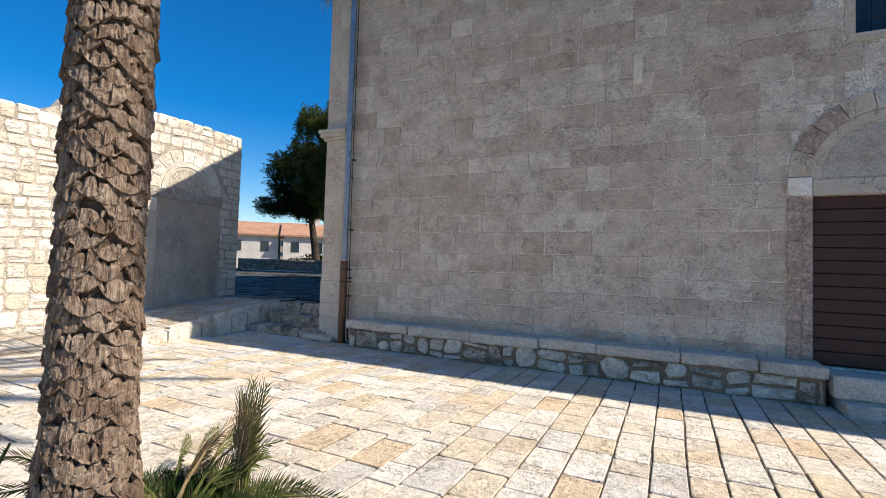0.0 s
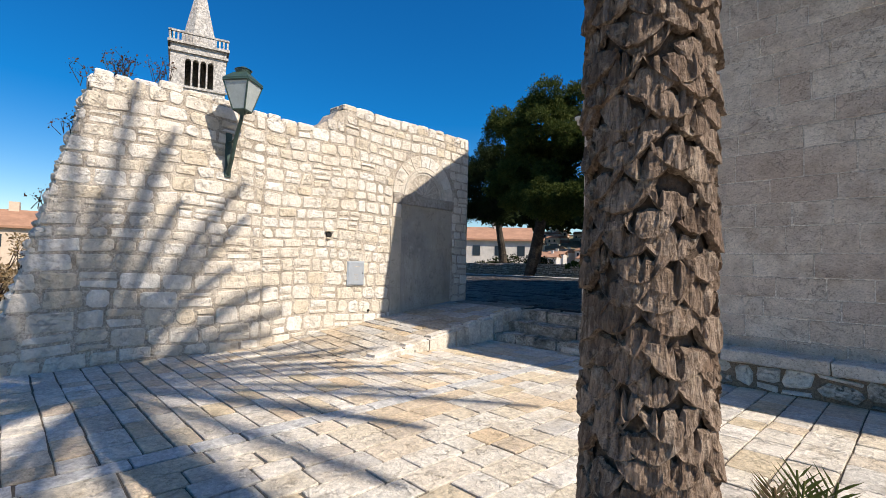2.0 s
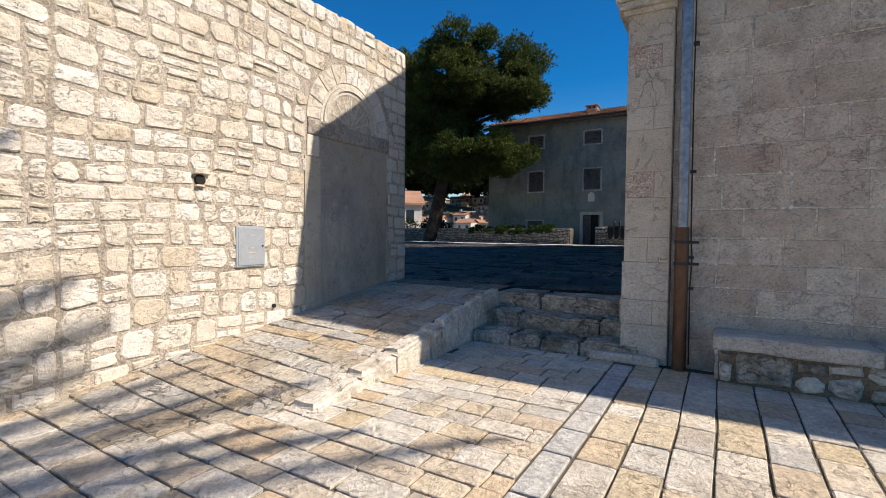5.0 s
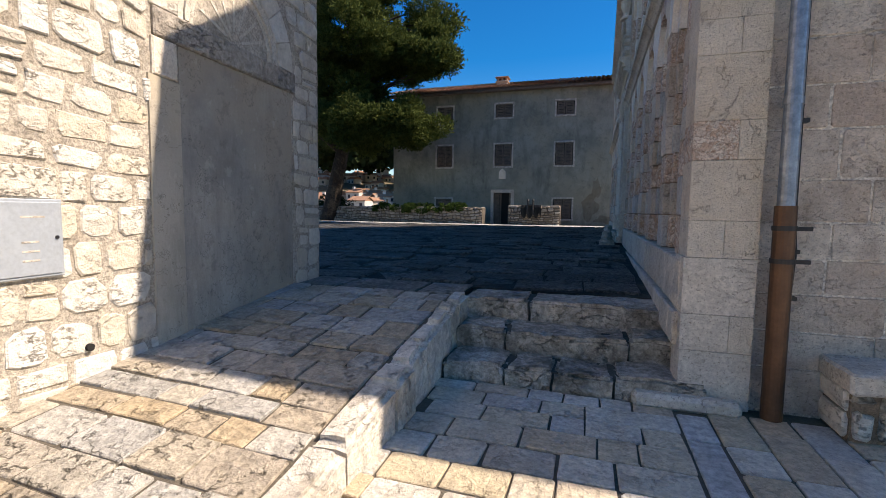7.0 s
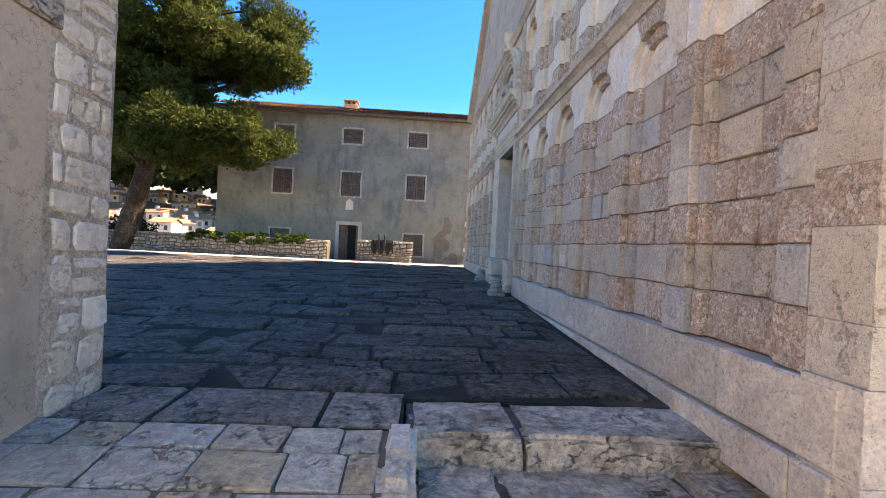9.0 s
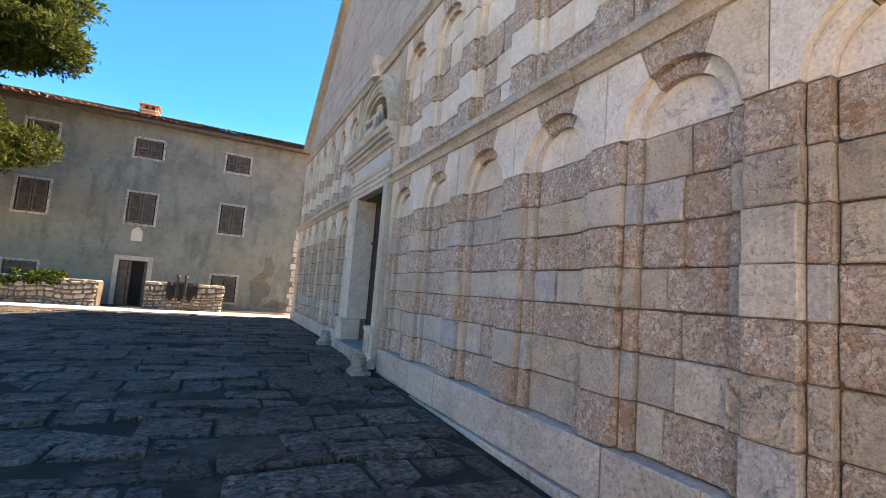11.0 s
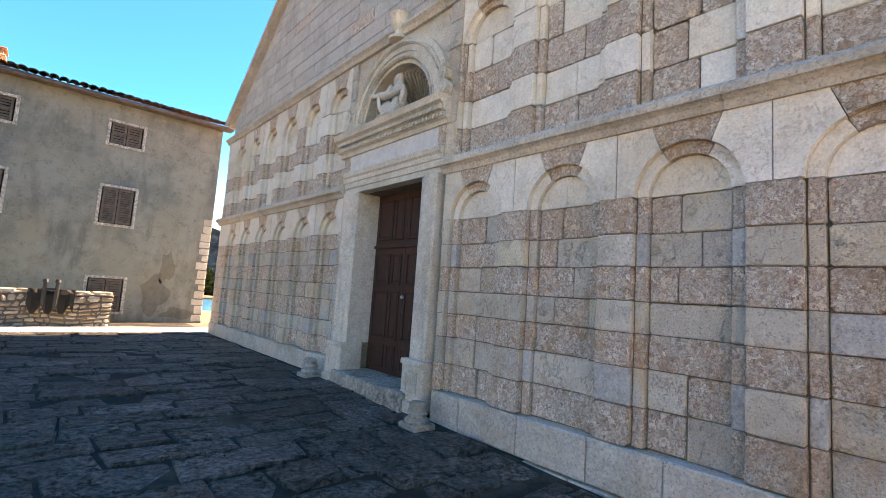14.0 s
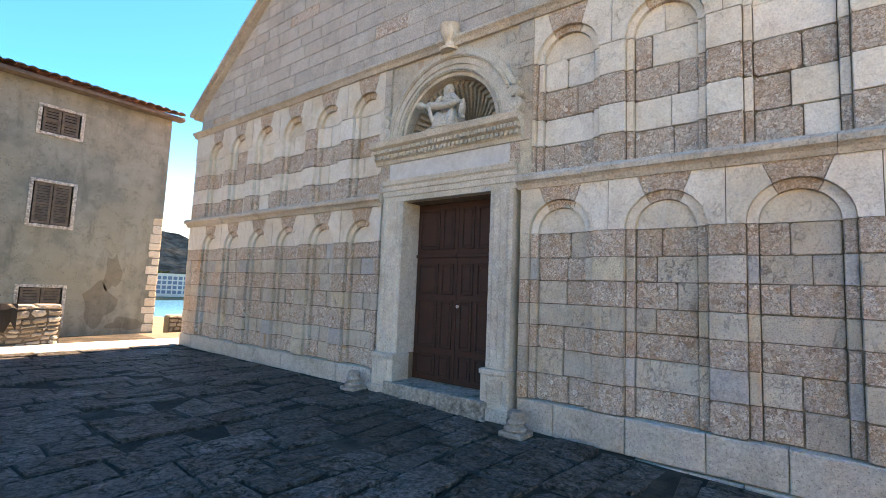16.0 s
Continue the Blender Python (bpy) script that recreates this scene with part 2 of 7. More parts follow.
m_blue_block = stone_mat("blue_grey_limestone", [(0.56, 0.55, 0.53), (0.48, 0.475, 0.46), (0.63, 0.61, 0.58)], bump=0.6, grain=40, grain_amt=0.15, stain=(0.50, 0.36, 0.22), stain_amt=0.3, pits=0.35, veins=0.35, vein=(0.25, 0.21, 0.17), bed=1.0)
m_red_breccia = stone_mat("red_breccia", [(0.56, 0.41, 0.335), (0.62, 0.47, 0.39), (0.50, 0.355, 0.285)], bump=1.2, grain=26, grain_amt=0.25, stain=(0.34, 0.22, 0.17), stain_amt=0.5, stain_scale=6.0, pits=0.5)
m_gable = stone_mat("gable_limestone", [(0.58, 0.53, 0.47), (0.66, 0.60, 0.53), (0.54, 0.48, 0.42), (0.61, 0.55, 0.49)], bump=0.8, stain=(0.34, 0.28, 0.23), stain_amt=0.45, pits=0.35)
m_white = stone_mat("white_limestone", [(0.86, 0.79, 0.70), (0.80, 0.73, 0.63), (0.88, 0.82, 0.74), (0.77, 0.67, 0.54)], bump=0.5, grain=40, grain_amt=0.09, stain=(0.56, 0.43, 0.29), stain_amt=0.4, pits=0.2, veins=0.35, vein=(0.45, 0.34, 0.24), bed=1.0)
m_grey = stone_mat("grey_limestone", [(0.70, 0.595, 0.48), (0.58, 0.515, 0.445), (0.84, 0.71, 0.545), (0.55, 0.475, 0.395), (0.77, 0.68, 0.57), (0.63, 0.56, 0.48)], bump=0.8, grain=60, grain_amt=0.16, stain=(0.54, 0.36, 0.20), stain_amt=0.35, pits=0.45, streak=0.6, veins=0.35, vein=(0.26, 0.20, 0.15), bed=1.0)
CLASTS = [(0.0, (0.50, 0.31, 0.215)), (0.18, (0.82, 0.61, 0.47)), (0.42, (0.95, 0.86, 0.76)), (0.62, (0.68, 0.57, 0.49)), (0.82, (0.88, 0.74, 0.62)), (1.0, (0.56, 0.36, 0.26))]
m_breccia = stone_mat("breccia", [(0.84, 0.665, 0.535), (0.88, 0.73, 0.61), (0.76, 0.585, 0.46), (0.84, 0.71, 0.605)], bump=1.2, grain=40, grain_amt=0.15, stain=(0.56, 0.31, 0.14), stain_amt=0.35, clasts=CLASTS, pits=0.4, streak=0.6)
m_pier = stone_mat("pier_limestone", [(0.70, 0.62, 0.52), (0.63, 0.55, 0.45), (0.73, 0.65, 0.55), (0.65, 0.55, 0.44)], bump=0.7, grain=70, grain_amt=0.10, stain=(0.50, 0.36, 0.22), stain_amt=0.45, pits=0.4, streak=0.45, veins=0.35, vein=(0.34, 0.26, 0.19), bed=0.7)
m_plinth = stone_mat("plinth_limestone", [(0.60, 0.55, 0.48), (0.68, 0.61, 0.53), (0.53, 0.485, 0.42)], bump=0.5, grain=30, stain=(0.35, 0.29, 0.21), stain_amt=0.5, pits=0.5, veins=0.25, vein=(0.27, 0.22, 0.16))
m_window_stone = stone_mat("window_surround_stone", [(0.58, 0.55, 0.50)], bump=0.6, grain=14, grain_amt=0.3, stain=(0.34, 0.31, 0.27), stain_amt=0.5, stain_scale=3.0)
m_carved = stone_mat("carved_limestone", [(0.70, 0.64, 0.55)], bump=0.5, grain=40, stain=(0.42, 0.35, 0.26), stain_amt=0.55, pits=0.25, veins=0.4, vein=(0.26, 0.21, 0.15), bed=1.0)
PAVE_TONES = [(0.74, 0.67, 0.55), (0.78, 0.73, 0.65), (0.68, 0.56, 0.38), (0.75, 0.70, 0.61), (0.60, 0.575, 0.53), (0.70, 0.54, 0.36), (0.76, 0.70, 0.60), (0.82, 0.77, 0.69)]
m_pave = stone_mat("paving_limestone", PAVE_TONES, bump=1.0, grain=22, grain_amt=0.15, stain=(0.46, 0.37, 0.26), stain_amt=0.45, stain_scale=2.4, rough=0.7, pits=0.25, veins=0.16, vein=(0.33, 0.27, 0.19), bed=1.0)
m_pave_far = stone_mat("paving_limestone_joined", PAVE_TONES, rnd='island', bump=1.0, grain=22, grain_amt=0.15, stain=(0.46, 0.37, 0.26), stain_amt=0.45, stain_scale=2.4, rough=0.7, pits=0.25, veins=0.16, vein=(0.33, 0.27, 0.19), bed=1.0)
RAMP_TONES = [(0.56, 0.48, 0.37), (0.64, 0.58, 0.48), (0.50, 0.485, 0.45), (0.60, 0.47, 0.31), (0.53, 0.455, 0.36), (0.66, 0.615, 0.54), (0.54, 0.52, 0.48)]
m_ramp = stone_mat("ramp_limestone", RAMP_TONES, bump=1.3, grain=18, grain_amt=0.18, stain=(0.24, 0.20, 0.15), stain_amt=0.3, stain_scale=2.0, rough=0.7, pits=0.25, veins=0.22, vein=(0.13, 0.105, 0.08), bed=1.0)
# Same stone as the plaza; the church's shade is put into these dark tones.
SHADED_SLAB_TONES = [(0.105, 0.10, 0.094), (0.15, 0.143, 0.135), (0.075, 0.072, 0.068), (0.21, 0.20, 0.187), (0.12, 0.115, 0.108), (0.175, 0.167, 0.156)]
m_slab = stone_mat("shaded_terrace_slab", SHADED_SLAB_TONES, bump=1.8, grain=20, grain_amt=0.5, stain=(0.06, 0.058, 0.054), stain_amt=0.6, stain_scale=1.6, rough=0.55, pits=0.5, veins=0.8, vein=(0.028, 0.027, 0.025), bed=1.0)
m_slab_far = stone_mat("shaded_terrace_slab_joined", SHADED_SLAB_TONES, rnd='island', bump=1.8, grain=20, grain_amt=0.5, stain=(0.06, 0.058, 0.054), stain_amt=0.6, stain_scale=1.6, rough=0.55, pits=0.5, veins=0.8, vein=(0.028, 0.027, 0.025), bed=1.0)
m_joint = stone_mat("paving_joint", [(0.15, 0.128, 0.10)], bump=0.6, grain=45)
# Joint colour darkened likewise to carry the terrace's shade.
m_joint_shaded = stone_mat("shaded_joint", [(0.022, 0.021, 0.019)], bump=0.6, grain=45)
m_soil = stone_mat("dry_soil", [(0.20, 0.16, 0.11)], bump=0.7, grain=12, stain=(0.10, 0.12, 0.05), stain_amt=0.7)
m_infill = plaster_mat("cement_infill", (0.45, 0.415, 0.365), (0.24, 0.225, 0.205), (0.46, 0.38, 0.285))
m_house = plaster_mat("grey_house_render", (0.30, 0.315, 0.275), (0.165, 0.178, 0.158), (0.315, 0.305, 0.24))
m_patch = plaster_mat("worn_house_plaster", (0.22, 0.215, 0.18), (0.13, 0.13, 0.11), (0.24, 0.205, 0.15))
m_white_wall = plain_mat("white_render", (0.66, 0.62, 0.56), 0.9, var=0.25, scale=1.0)
m_orange_wall = plain_mat("ochre_render", (0.66, 0.53, 0.40), 0.9, var=0.15, scale=1.0)
m_tile = stone_mat("clay_roof_tile", [(0.42, 0.20, 0.11), (0.50, 0.27, 0.16), (0.36, 0.20, 0.13), (0.55, 0.36, 0.25)], rnd='island', bump=0.4, grain=30, stain=(0.20, 0.16, 0.12), stain_amt=0.5)
m_tile_far = plain_mat("far_clay_tiles", (0.44, 0.24, 0.15), 0.9, var=0.35, scale=0.8)
m_door = plain_mat("dark_brown_paint", (0.050, 0.015, 0.010), 0.6, var=0.3, scale=5.0, bump=0.15)
m_sidedoor = plain_mat("red_brown_paint", (0.060, 0.019, 0.011), 0.6, var=0.3, scale=6.0, bump=0.15)
m_shutter = plain_mat("weathered_shutter_wood", (0.19, 0.15, 0.12), 0.85, var=0.45, scale=6.0)
m_zinc = plain_mat("mottled_zinc", (0.36, 0.40, 0.46), 0.42, metal=0.75, scale=14.0, second=(0.18, 0.21, 0.25), bump=0.1)
m_copper = plain_mat("brown_copper", (0.16, 0.085, 0.05), 0.45, metal=0.6, scale=6.0, second=(0.10, 0.055, 0.035))
m_iron = plain_mat("green_painted_iron", (0.045, 0.085, 0.07), 0.45, var=0.3, scale=15.0)
m_black_iron = plain_mat("black_iron", (0.02, 0.02, 0.022), 0.5, var=0.3, scale=15.0)
m_steel = plain_mat("galvanised_cover", (0.52, 0.57, 0.62), 0.4, metal=0.35, var=0.12, scale=6.0, bump=0.05)
# Near-black that stands in for the shade inside openings and holes.
m_dark = plain_mat("interior_shade", (0.015, 0.014, 0.013), 0.9)
m_glazing = plain_mat("dark_window_glass", (0.03, 0.045, 0.06), 0.12, var=0.2)
m_tower = stone_mat("tower_limestone", [(0.56, 0.53, 0.48)], bump=0.5, grain=4.0, grain_amt=0.35, stain=(0.40, 0.35, 0.29), stain_amt=0.6, stain_scale=0.6)
m_bark = bark_mat("palm_bark", 'island')
m_bark_core = stone_mat("palm_trunk_core", [(0.12, 0.082, 0.058)], bump=1.0, grain=30)
m_bark_piece = bark_mat("palm_leaf_base", 'object')
m_trunk = stone_mat("pine_bark", [(0.045, 0.034, 0.027)], bump=1.0, grain=12, grain_amt=0.4)


def leaf_mat(name, tones, trans=0.3):
    m, nt, p = nodes(name)
    geo = nt.nodes.new("ShaderNodeNewGeometry")
    r = ramp_node(nt, [(i / (len(tones) - 1), t) for i, t in enumerate(tones)])
    nt.links.new(geo.outputs["Random Per Island"], r.inputs[0])
    nt.links.new(r.outputs[0], p.inputs["Base Color"])
    p.inputs["Roughness"].default_value = 0.9
    p.inputs["Specular IOR Level"].default_value = 0.08
    tr = nt.nodes.new("ShaderNodeBsdfTranslucent")
    nt.links.new(r.outputs[0], tr.inputs["Color"])
    mx = nt.nodes.new("ShaderNodeMixShader")
    mx.inputs[0].default_value = trans
    out = nt.nodes["Material Output"]
    nt.links.new(p.outputs[0], mx.inputs[1])
    nt.links.new(tr.outputs[0], mx.inputs[2])
    nt.links.new(mx.outputs[0], out.inputs["Surface"])
    return m


m_needle = leaf_mat("pine_needles", [(0.030, 0.048, 0.013), (0.060, 0.085, 0.022), (0.105, 0.125, 0.034), (0.042, 0.064, 0.018), (0.085, 0.105, 0.028)])
m_cypress = leaf_mat("dark_cypress_leaves", [(0.014, 0.022, 0.010), (0.022, 0.034, 0.013), (0.032, 0.046, 0.017)])
m_weed = leaf_mat("dry_red_weed", [(0.09, 0.05, 0.04), (0.14, 0.075, 0.05), (0.07, 0.06, 0.03)])
m_ivy = leaf_mat("ivy_leaves", [(0.02, 0.04, 0.012), (0.04, 0.075, 0.02), (0.065, 0.10, 0.026)])
m_frond = leaf_mat("palm_leaflets", [(0.07, 0.10, 0.03), (0.12, 0.15, 0.045), (0.20, 0.20, 0.07), (0.09, 0.12, 0.035)])
m_dryfrond = leaf_mat("dry_palm_leaflets", [(0.30, 0.22, 0.12), (0.38, 0.29, 0.17), (0.25, 0.16, 0.08)])


# ---- mesh helpers ----
def mesh_ob(name, verts, faces, mat, parent=None, label=""):
    me = bpy.data.meshes.new(name)
    me.from_pydata([tuple(v) for v in verts], [], faces)
    me.materials.append(mat)
    ob = new(name, me)
    if parent is not None:
        ob.parent = parent
    if label:
        ob["label"] = label
    return ob


def part(name, bm, mat, parent=None, label="", smooth=False):
    bmesh.ops.recalc_face_normals(bm, faces=bm.faces[:])
    me = bpy.data.meshes.new(name)
    bm.to_mesh(me)
    bm.free()
    me.materials.append(mat)
    if smooth:
        for f in me.polygons:
            f.use_smooth = True
    ob = new(name, me)
    if parent is not None:
        ob.parent = parent
    if label:
        ob["label"] = label
    return ob


def empty(name, label, category, at=(0, 0, 0), group="", kind=""):
    ob = new(name)
    ob.location = at
    return tagged(ob, label, category, group, kind)


def add_box(bm, lo, hi, bevel=0.0):
    r = bmesh.ops.create_cube(bm, size=1.0)
    vs = r["verts"]
    for v in vs:
        v.co = Vector([lo[i] + (v.co[i] + 0.5) * (hi[i] - lo[i]) for i in range(3)])
    if bevel:
        es = list({e for v in vs for e in v.link_edges})
        bmesh.ops.bevel(bm, geom=es, offset=bevel, segments=1, affect='EDGES')


def box_bm(lo, hi, bevel=0.0):
    bm = bmesh.new()
    add_box(bm, lo, hi, bevel)
    return bm


def add_cyl(bm, a, b, r0, r1=None, seg=12):
    a, b = Vector(a), Vector(b)
    r1 = r0 if r1 is None else r1
    q = (b - a).to_track_quat('Z', 'Y').to_matrix()
    rings = []
    for c, r in ((a, r0), (b, r1)):
        rings.append([bm.verts.new(c + q @ Vector((r * math.cos(2 * math.pi * i / seg), r * math.sin(2 * math.pi * i / seg), 0))) for i in range(seg)])
    for i in range(seg):
        bm.faces.new((rings[0][i], rings[0][(i + 1) % seg], rings[1][(i + 1) % seg], rings[1][i]))
    bm.faces.new(rings[0][::-1])
    bm.faces.new(rings[1])


def add_lathe(bm, profile, at, seg=16):
    rings = []
    for r, z in profile:
        rings.append([bm.verts.new((at[0] + r * math.cos(2 * math.pi * i / seg), at[1] + r * math.sin(2 * math.pi * i / seg), at[2] + z)) for i in range(seg)])
    for a, b in zip(rings, rings[1:]):
        for i in range(seg):
            bm.faces.new((a[i], a[(i + 1) % seg], b[(i + 1) % seg], b[i]))
    bm.faces.new(rings[0][::-1])
    bm.faces.new(rings[-1])


class Plane:
    """A wall or floor face: origin, its two directions and its outward normal."""

    def __init__(self, o, u, v, n):
        self.o, self.u, self.v, self.n = Vector(o), Vector(u).normalized(), Vector(v).normalized(), Vector(n).normalized()

    def at(self, u, v, d):
        return self.o + self.u * u + self.v * v + self.n * d


def prism(pl, outline, d0, d1, chamfer=0.0, dome=0.0, tilt=None):
    """Verts and faces of a stone: its outline on the plane, from depth d0 to d1, with a chamfered rim."""
    n = len(outline)
    us, vs = [p[0] for p in outline], [p[1] for p in outline]
    cu, cv = (min(us) + max(us)) / 2, (min(vs) + max(vs)) / 2
    hu, hv = max(1e-4, (max(us) - min(us)) / 2), max(1e-4, (max(vs) - min(vs)) / 2)
    td = (lambda u, v: 0.0) if tilt is None else (lambda u, v: tilt[0] * (u - cu) / hu + tilt[1] * (v - cv) / hv)
    ccw = sum(outline[i][0] * outline[(i + 1) % n][1] - outline[(i + 1) % n][0] * outline[i][1] for i in range(n)) > 0
    if (pl.u.cross(pl.v).dot(pl.n) > 0) != ccw:
        outline = outline[::-1]
    verts = [pl.at(u, v, d0) for u, v in outline]
    faces = []
    verts += [pl.at(u, v, d1 - chamfer + td(u, v)) for u, v in outline]
    for i in range(n):
        j = (i + 1) % n
        faces.append((i, j, n + j, n + i))
    top = n
    if chamfer:
        su, sv = max(0.3, 1 - chamfer / hu), max(0.3, 1 - chamfer / hv)
        verts += [pl.at(cu + (u - cu) * su, cv + (v - cv) * sv, d1 + td(u, v)) for u, v in outline]
        for i in range(n):
            j = (i + 1) % n
            faces.append((n + i, n + j, 2 * n + j, 2 * n + i))
        top = 2 * n
    if dome:
        verts.append(pl.at(cu + random.uniform(-.25, .25) * hu, cv + random.uniform(-.25, .25) * hv, d1 + dome))
        c = len(verts) - 1
        for i in range(n):
            faces.append((top + i, top + (i + 1) % n, c))
    else:
        faces.append(tuple(range(top, top + n)))
    return verts, faces


class Pile:
    """Collects stones: the first ones as parts of their own, the rest joined."""

    def __init__(self, parent, name, mat, mat_joined=None, most=300):
        self.parent, self.name, self.mat, self.matj, self.most = parent, name, mat, mat_joined or mat, most
        self.n, self.v, self.f = 0, [], []

    def add(self, vf, near=True, mat=None):
        verts, faces = vf
        if near and self.n < self.most:
            self.n += 1
            mesh_ob(self.name, verts, faces, mat or self.mat, self.parent)
        else:
            k = len(self.v)
            self.v += verts
            self.f += [tuple(i + k for i in f) for f in faces]

    def close(self):
        if self.f:
            ob = mesh_ob(self.name + "_field", self.v, self.f, self.matj, self.parent)
            ob["kind"] = "stuff"


def rect(ua, ub, va, vb, gap=0.0, j=0.0):
    g = gap / 2
    r = lambda: random.uniform(-j, j)
    return [(ua + g + r(), va + g + r()), (ub - g + r(), va + g + r()), (ub - g + r(), vb - g + r()), (ua + g + r(), vb - g + r())]


def rough(ua, ub, va, vb, gap=0.02, j=0.02, cut=(0.06, 0.2)):
    """An irregular outline of eight points inside a box."""
    g = gap / 2
    ua, ub, va, vb = ua + g, ub - g, va + g, vb - g
    w, h = ub - ua, vb - va
    c = min(w, h) * random.uniform(*cut)
    r = lambda: random.uniform(-j, j)
    pts = [(ua + c, va), (ub - c, va), (ub, va + c), (ub, vb - c), (ub - c, vb), (ua + c, vb), (ua, vb - c), (ua, va + c)]
    return [(min(ub, max(ua, u + r())), min(vb, max(va, v + r()))) for u, v in pts]


def wander(o, amp, freq, s=0.0):
    """Shifts an outline along a slow wave, so that courses and joints run unevenly but never cross."""
    return [(u + amp * .6 * math.sin(freq * v * 1.3 + 1.7 * math.sin(freq * .7 * u + s)), v + amp * math.sin(freq * u + 1.4 * math.sin(freq * .8 * v + s) + s)) for u, v in o]


def split(a, b, lo, hi):
    """Random joints between a and b."""
    xs, x = [a], a
    while True:
        x += random.uniform(lo, hi)
        if x > b - lo * 0.6:
            break
        xs.append(x)
    xs.append(b)
    return xs


def clip_poly(poly, a, b, c):
    """Keeps the side a*u + b*v <= c of a convex outline."""
    out = []
    for i, p in enumerate(poly):
        q = poly[(i + 1) % len(poly)]
        dp, dq = a * p[0] + b * p[1] - c, a * q[0] + b * q[1] - c
        if dp <= 0:
            out.append(p)
        if (dp < 0) != (dq < 0) and dp != dq:
            t = dp / (dp - dq)
            out.append((p[0] + (q[0] - p[0]) * t, p[1] + (q[1] - p[1]) * t))
    return out


# ---- ground ----
def terrace_z(x, y):
    """Height of the upper terrace, which rises gently to the north."""
    return 0.60 + 0.25 * min(1.0, max(0.0, (y - 8.4) / 9.0))


def ramp_z(y, x=-10.7):
    """The ramp, which is lower along its kerb than along the old wall."""
    f = max(0.0, min(1.0, (x + 10.7) / 2.1))
    wall, kerb = 0.62 * (y - 3.1) / 5.4, 0.61 * (y - 4.25) / 4.1
    return max(0.0, min(0.60, wall + (kerb - wall) * f))


def land_z(x, y):
    near = -0.12
    far = max(0.0, min(1.0, (math.hypot(x + 8, y - 12) - 48) / 40))
    hill = 0.0
    if y > 20 and x < -20:
        d = math.hypot(x + 8, y)
        hill = 34 * max(0.0, min(1.0, (d - 70) / 200)) * max(0.0, min(1.0, (-x - 15 - 0.12 * y) / 40))
    west = 2.0 if x < -30 else 0.0
    return near + far * (-14 + hill + (14 if x < -60 and y < 60 else 0) + west * 0)


def ground_sheet():
    xs = sorted(set([-3000, -1500, -900, -600, -450, -350] + list(range(-300, 301, 12)) + [350, 450, 700, 1500, 3000] + list(range(-36, 25, 4))))
    verts, faces = [], []
    n = len(xs)
    for y in xs:
        for x in xs:
            verts.append((x, y, land_z(x, y)))
    for j in range(n - 1):
        for i in range(n - 1):
            faces.append((j * n + i, j * n + i + 1, (j + 1) * n + i + 1, (j + 1) * n + i))
    ob = mesh_ob("ground", verts, faces, m_soil)
    tagged(ob, "dry earth and scrub ground", "ground", kind="structure")


ground_sheet()
sea = mesh_ob("water", [(-40, 70, -11), (3000, 70, -11), (3000, 3000, -11), (-40, 3000, -11)], [(0, 1, 2, 3)],
              plain_mat("blue_sea", (0.02, 0.16, 0.28), 0.25, var=0.25, scale=0.2, bump=0.3))
tagged(sea, "calm blue sea beyond the terrace", "sea", kind="structure")


def lattice_floor(name, label, x0, x1, y0, y1, zf, mat, step=0.5, base=None, skip=None):
    """A floor bed under the paving stones, with thickness at its rim."""
    nx, ny = max(1, int((x1 - x0) / step)), max(1, int((y1 - y0) / step))
    verts, faces = [], []
    for lvl in (0, 1):
        for j in range(ny + 1):
            for i in range(nx + 1):
                x, y = x0 + (x1 - x0) * i / nx, y0 + (y1 - y0) * j / ny
                verts.append((x, y, zf(x, y) if lvl else base))
    k = (nx + 1) * (ny + 1)
    idx = lambda i, j: j * (nx + 1) + i
    for j in range(ny):
        for i in range(nx):
            faces.append((k + idx(i, j), k + idx(i + 1, j), k + idx(i + 1, j + 1), k + idx(i, j + 1)))
    for i in range(nx):
        faces.append((idx(i, 0), idx(i + 1, 0), k + idx(i + 1, 0), k + idx(i, 0)))
        faces.append((idx(i + 1, ny), idx(i, ny), k + idx(i, ny), k + idx(i + 1, ny)))
    for j in range(ny):
        faces.append((idx(0, j + 1), idx(0, j), k + idx(0, j), k + idx(0, j + 1)))
        faces.append((idx(nx, j), idx(nx, j + 1), k + idx(nx, j + 1), k + idx(nx, j)))
    ob = mesh_ob(name, verts, faces, mat)
    return tagged(ob, label, "floor", kind="structure")


plaza = lattice_floor("floor_plaza", "sunlit plaza bed of pale mortar under limestone setts", -16.0, 12.0, -9.0, 7.6, lambda x, y: -0.018, m_joint, 2.0, -0.1)
terrace = lattice_floor("floor_terrace", "terrace bed under worn stone slabs, coloured dark for shade", -40.0, -6.3, 9.0, 29.2, lambda x, y: terrace_z(x, y) - 0.02, m_joint_shaded, 0.9, -0.1)
terrace_lip = lattice_floor("floor_terrace_lip", "terrace bed at the head of the steps, coloured dark for shade", -10.75, -8.52, 8.42, 9.0, lambda x, y: terrace_z(x, y) - 0.02, m_joint_shaded, 0.3, -0.1)
terrace_back = lattice_floor("floor_terrace_back", "pale ground beside the house", -6.3, 10.0, 26.1, 29.2, lambda x, y: terrace_z(x, y) - 0.02, m_joint, 0.9, -0.1)
KERB_X = -8.60
ramp = lattice_floor("floor_ramp", "sloping ramp bed beside the steps", -10.80, KERB_X, 3.1, 8.42, lambda x, y: ramp_z(y, x) - 0.016, m_joint, 0.3, -0.1)

# ---- the church ----
FX = -6.42          # face of the facade's pilasters
S_Y, N_Y = 7.60, 25.78
C_Y = (S_Y + N_Y) / 2
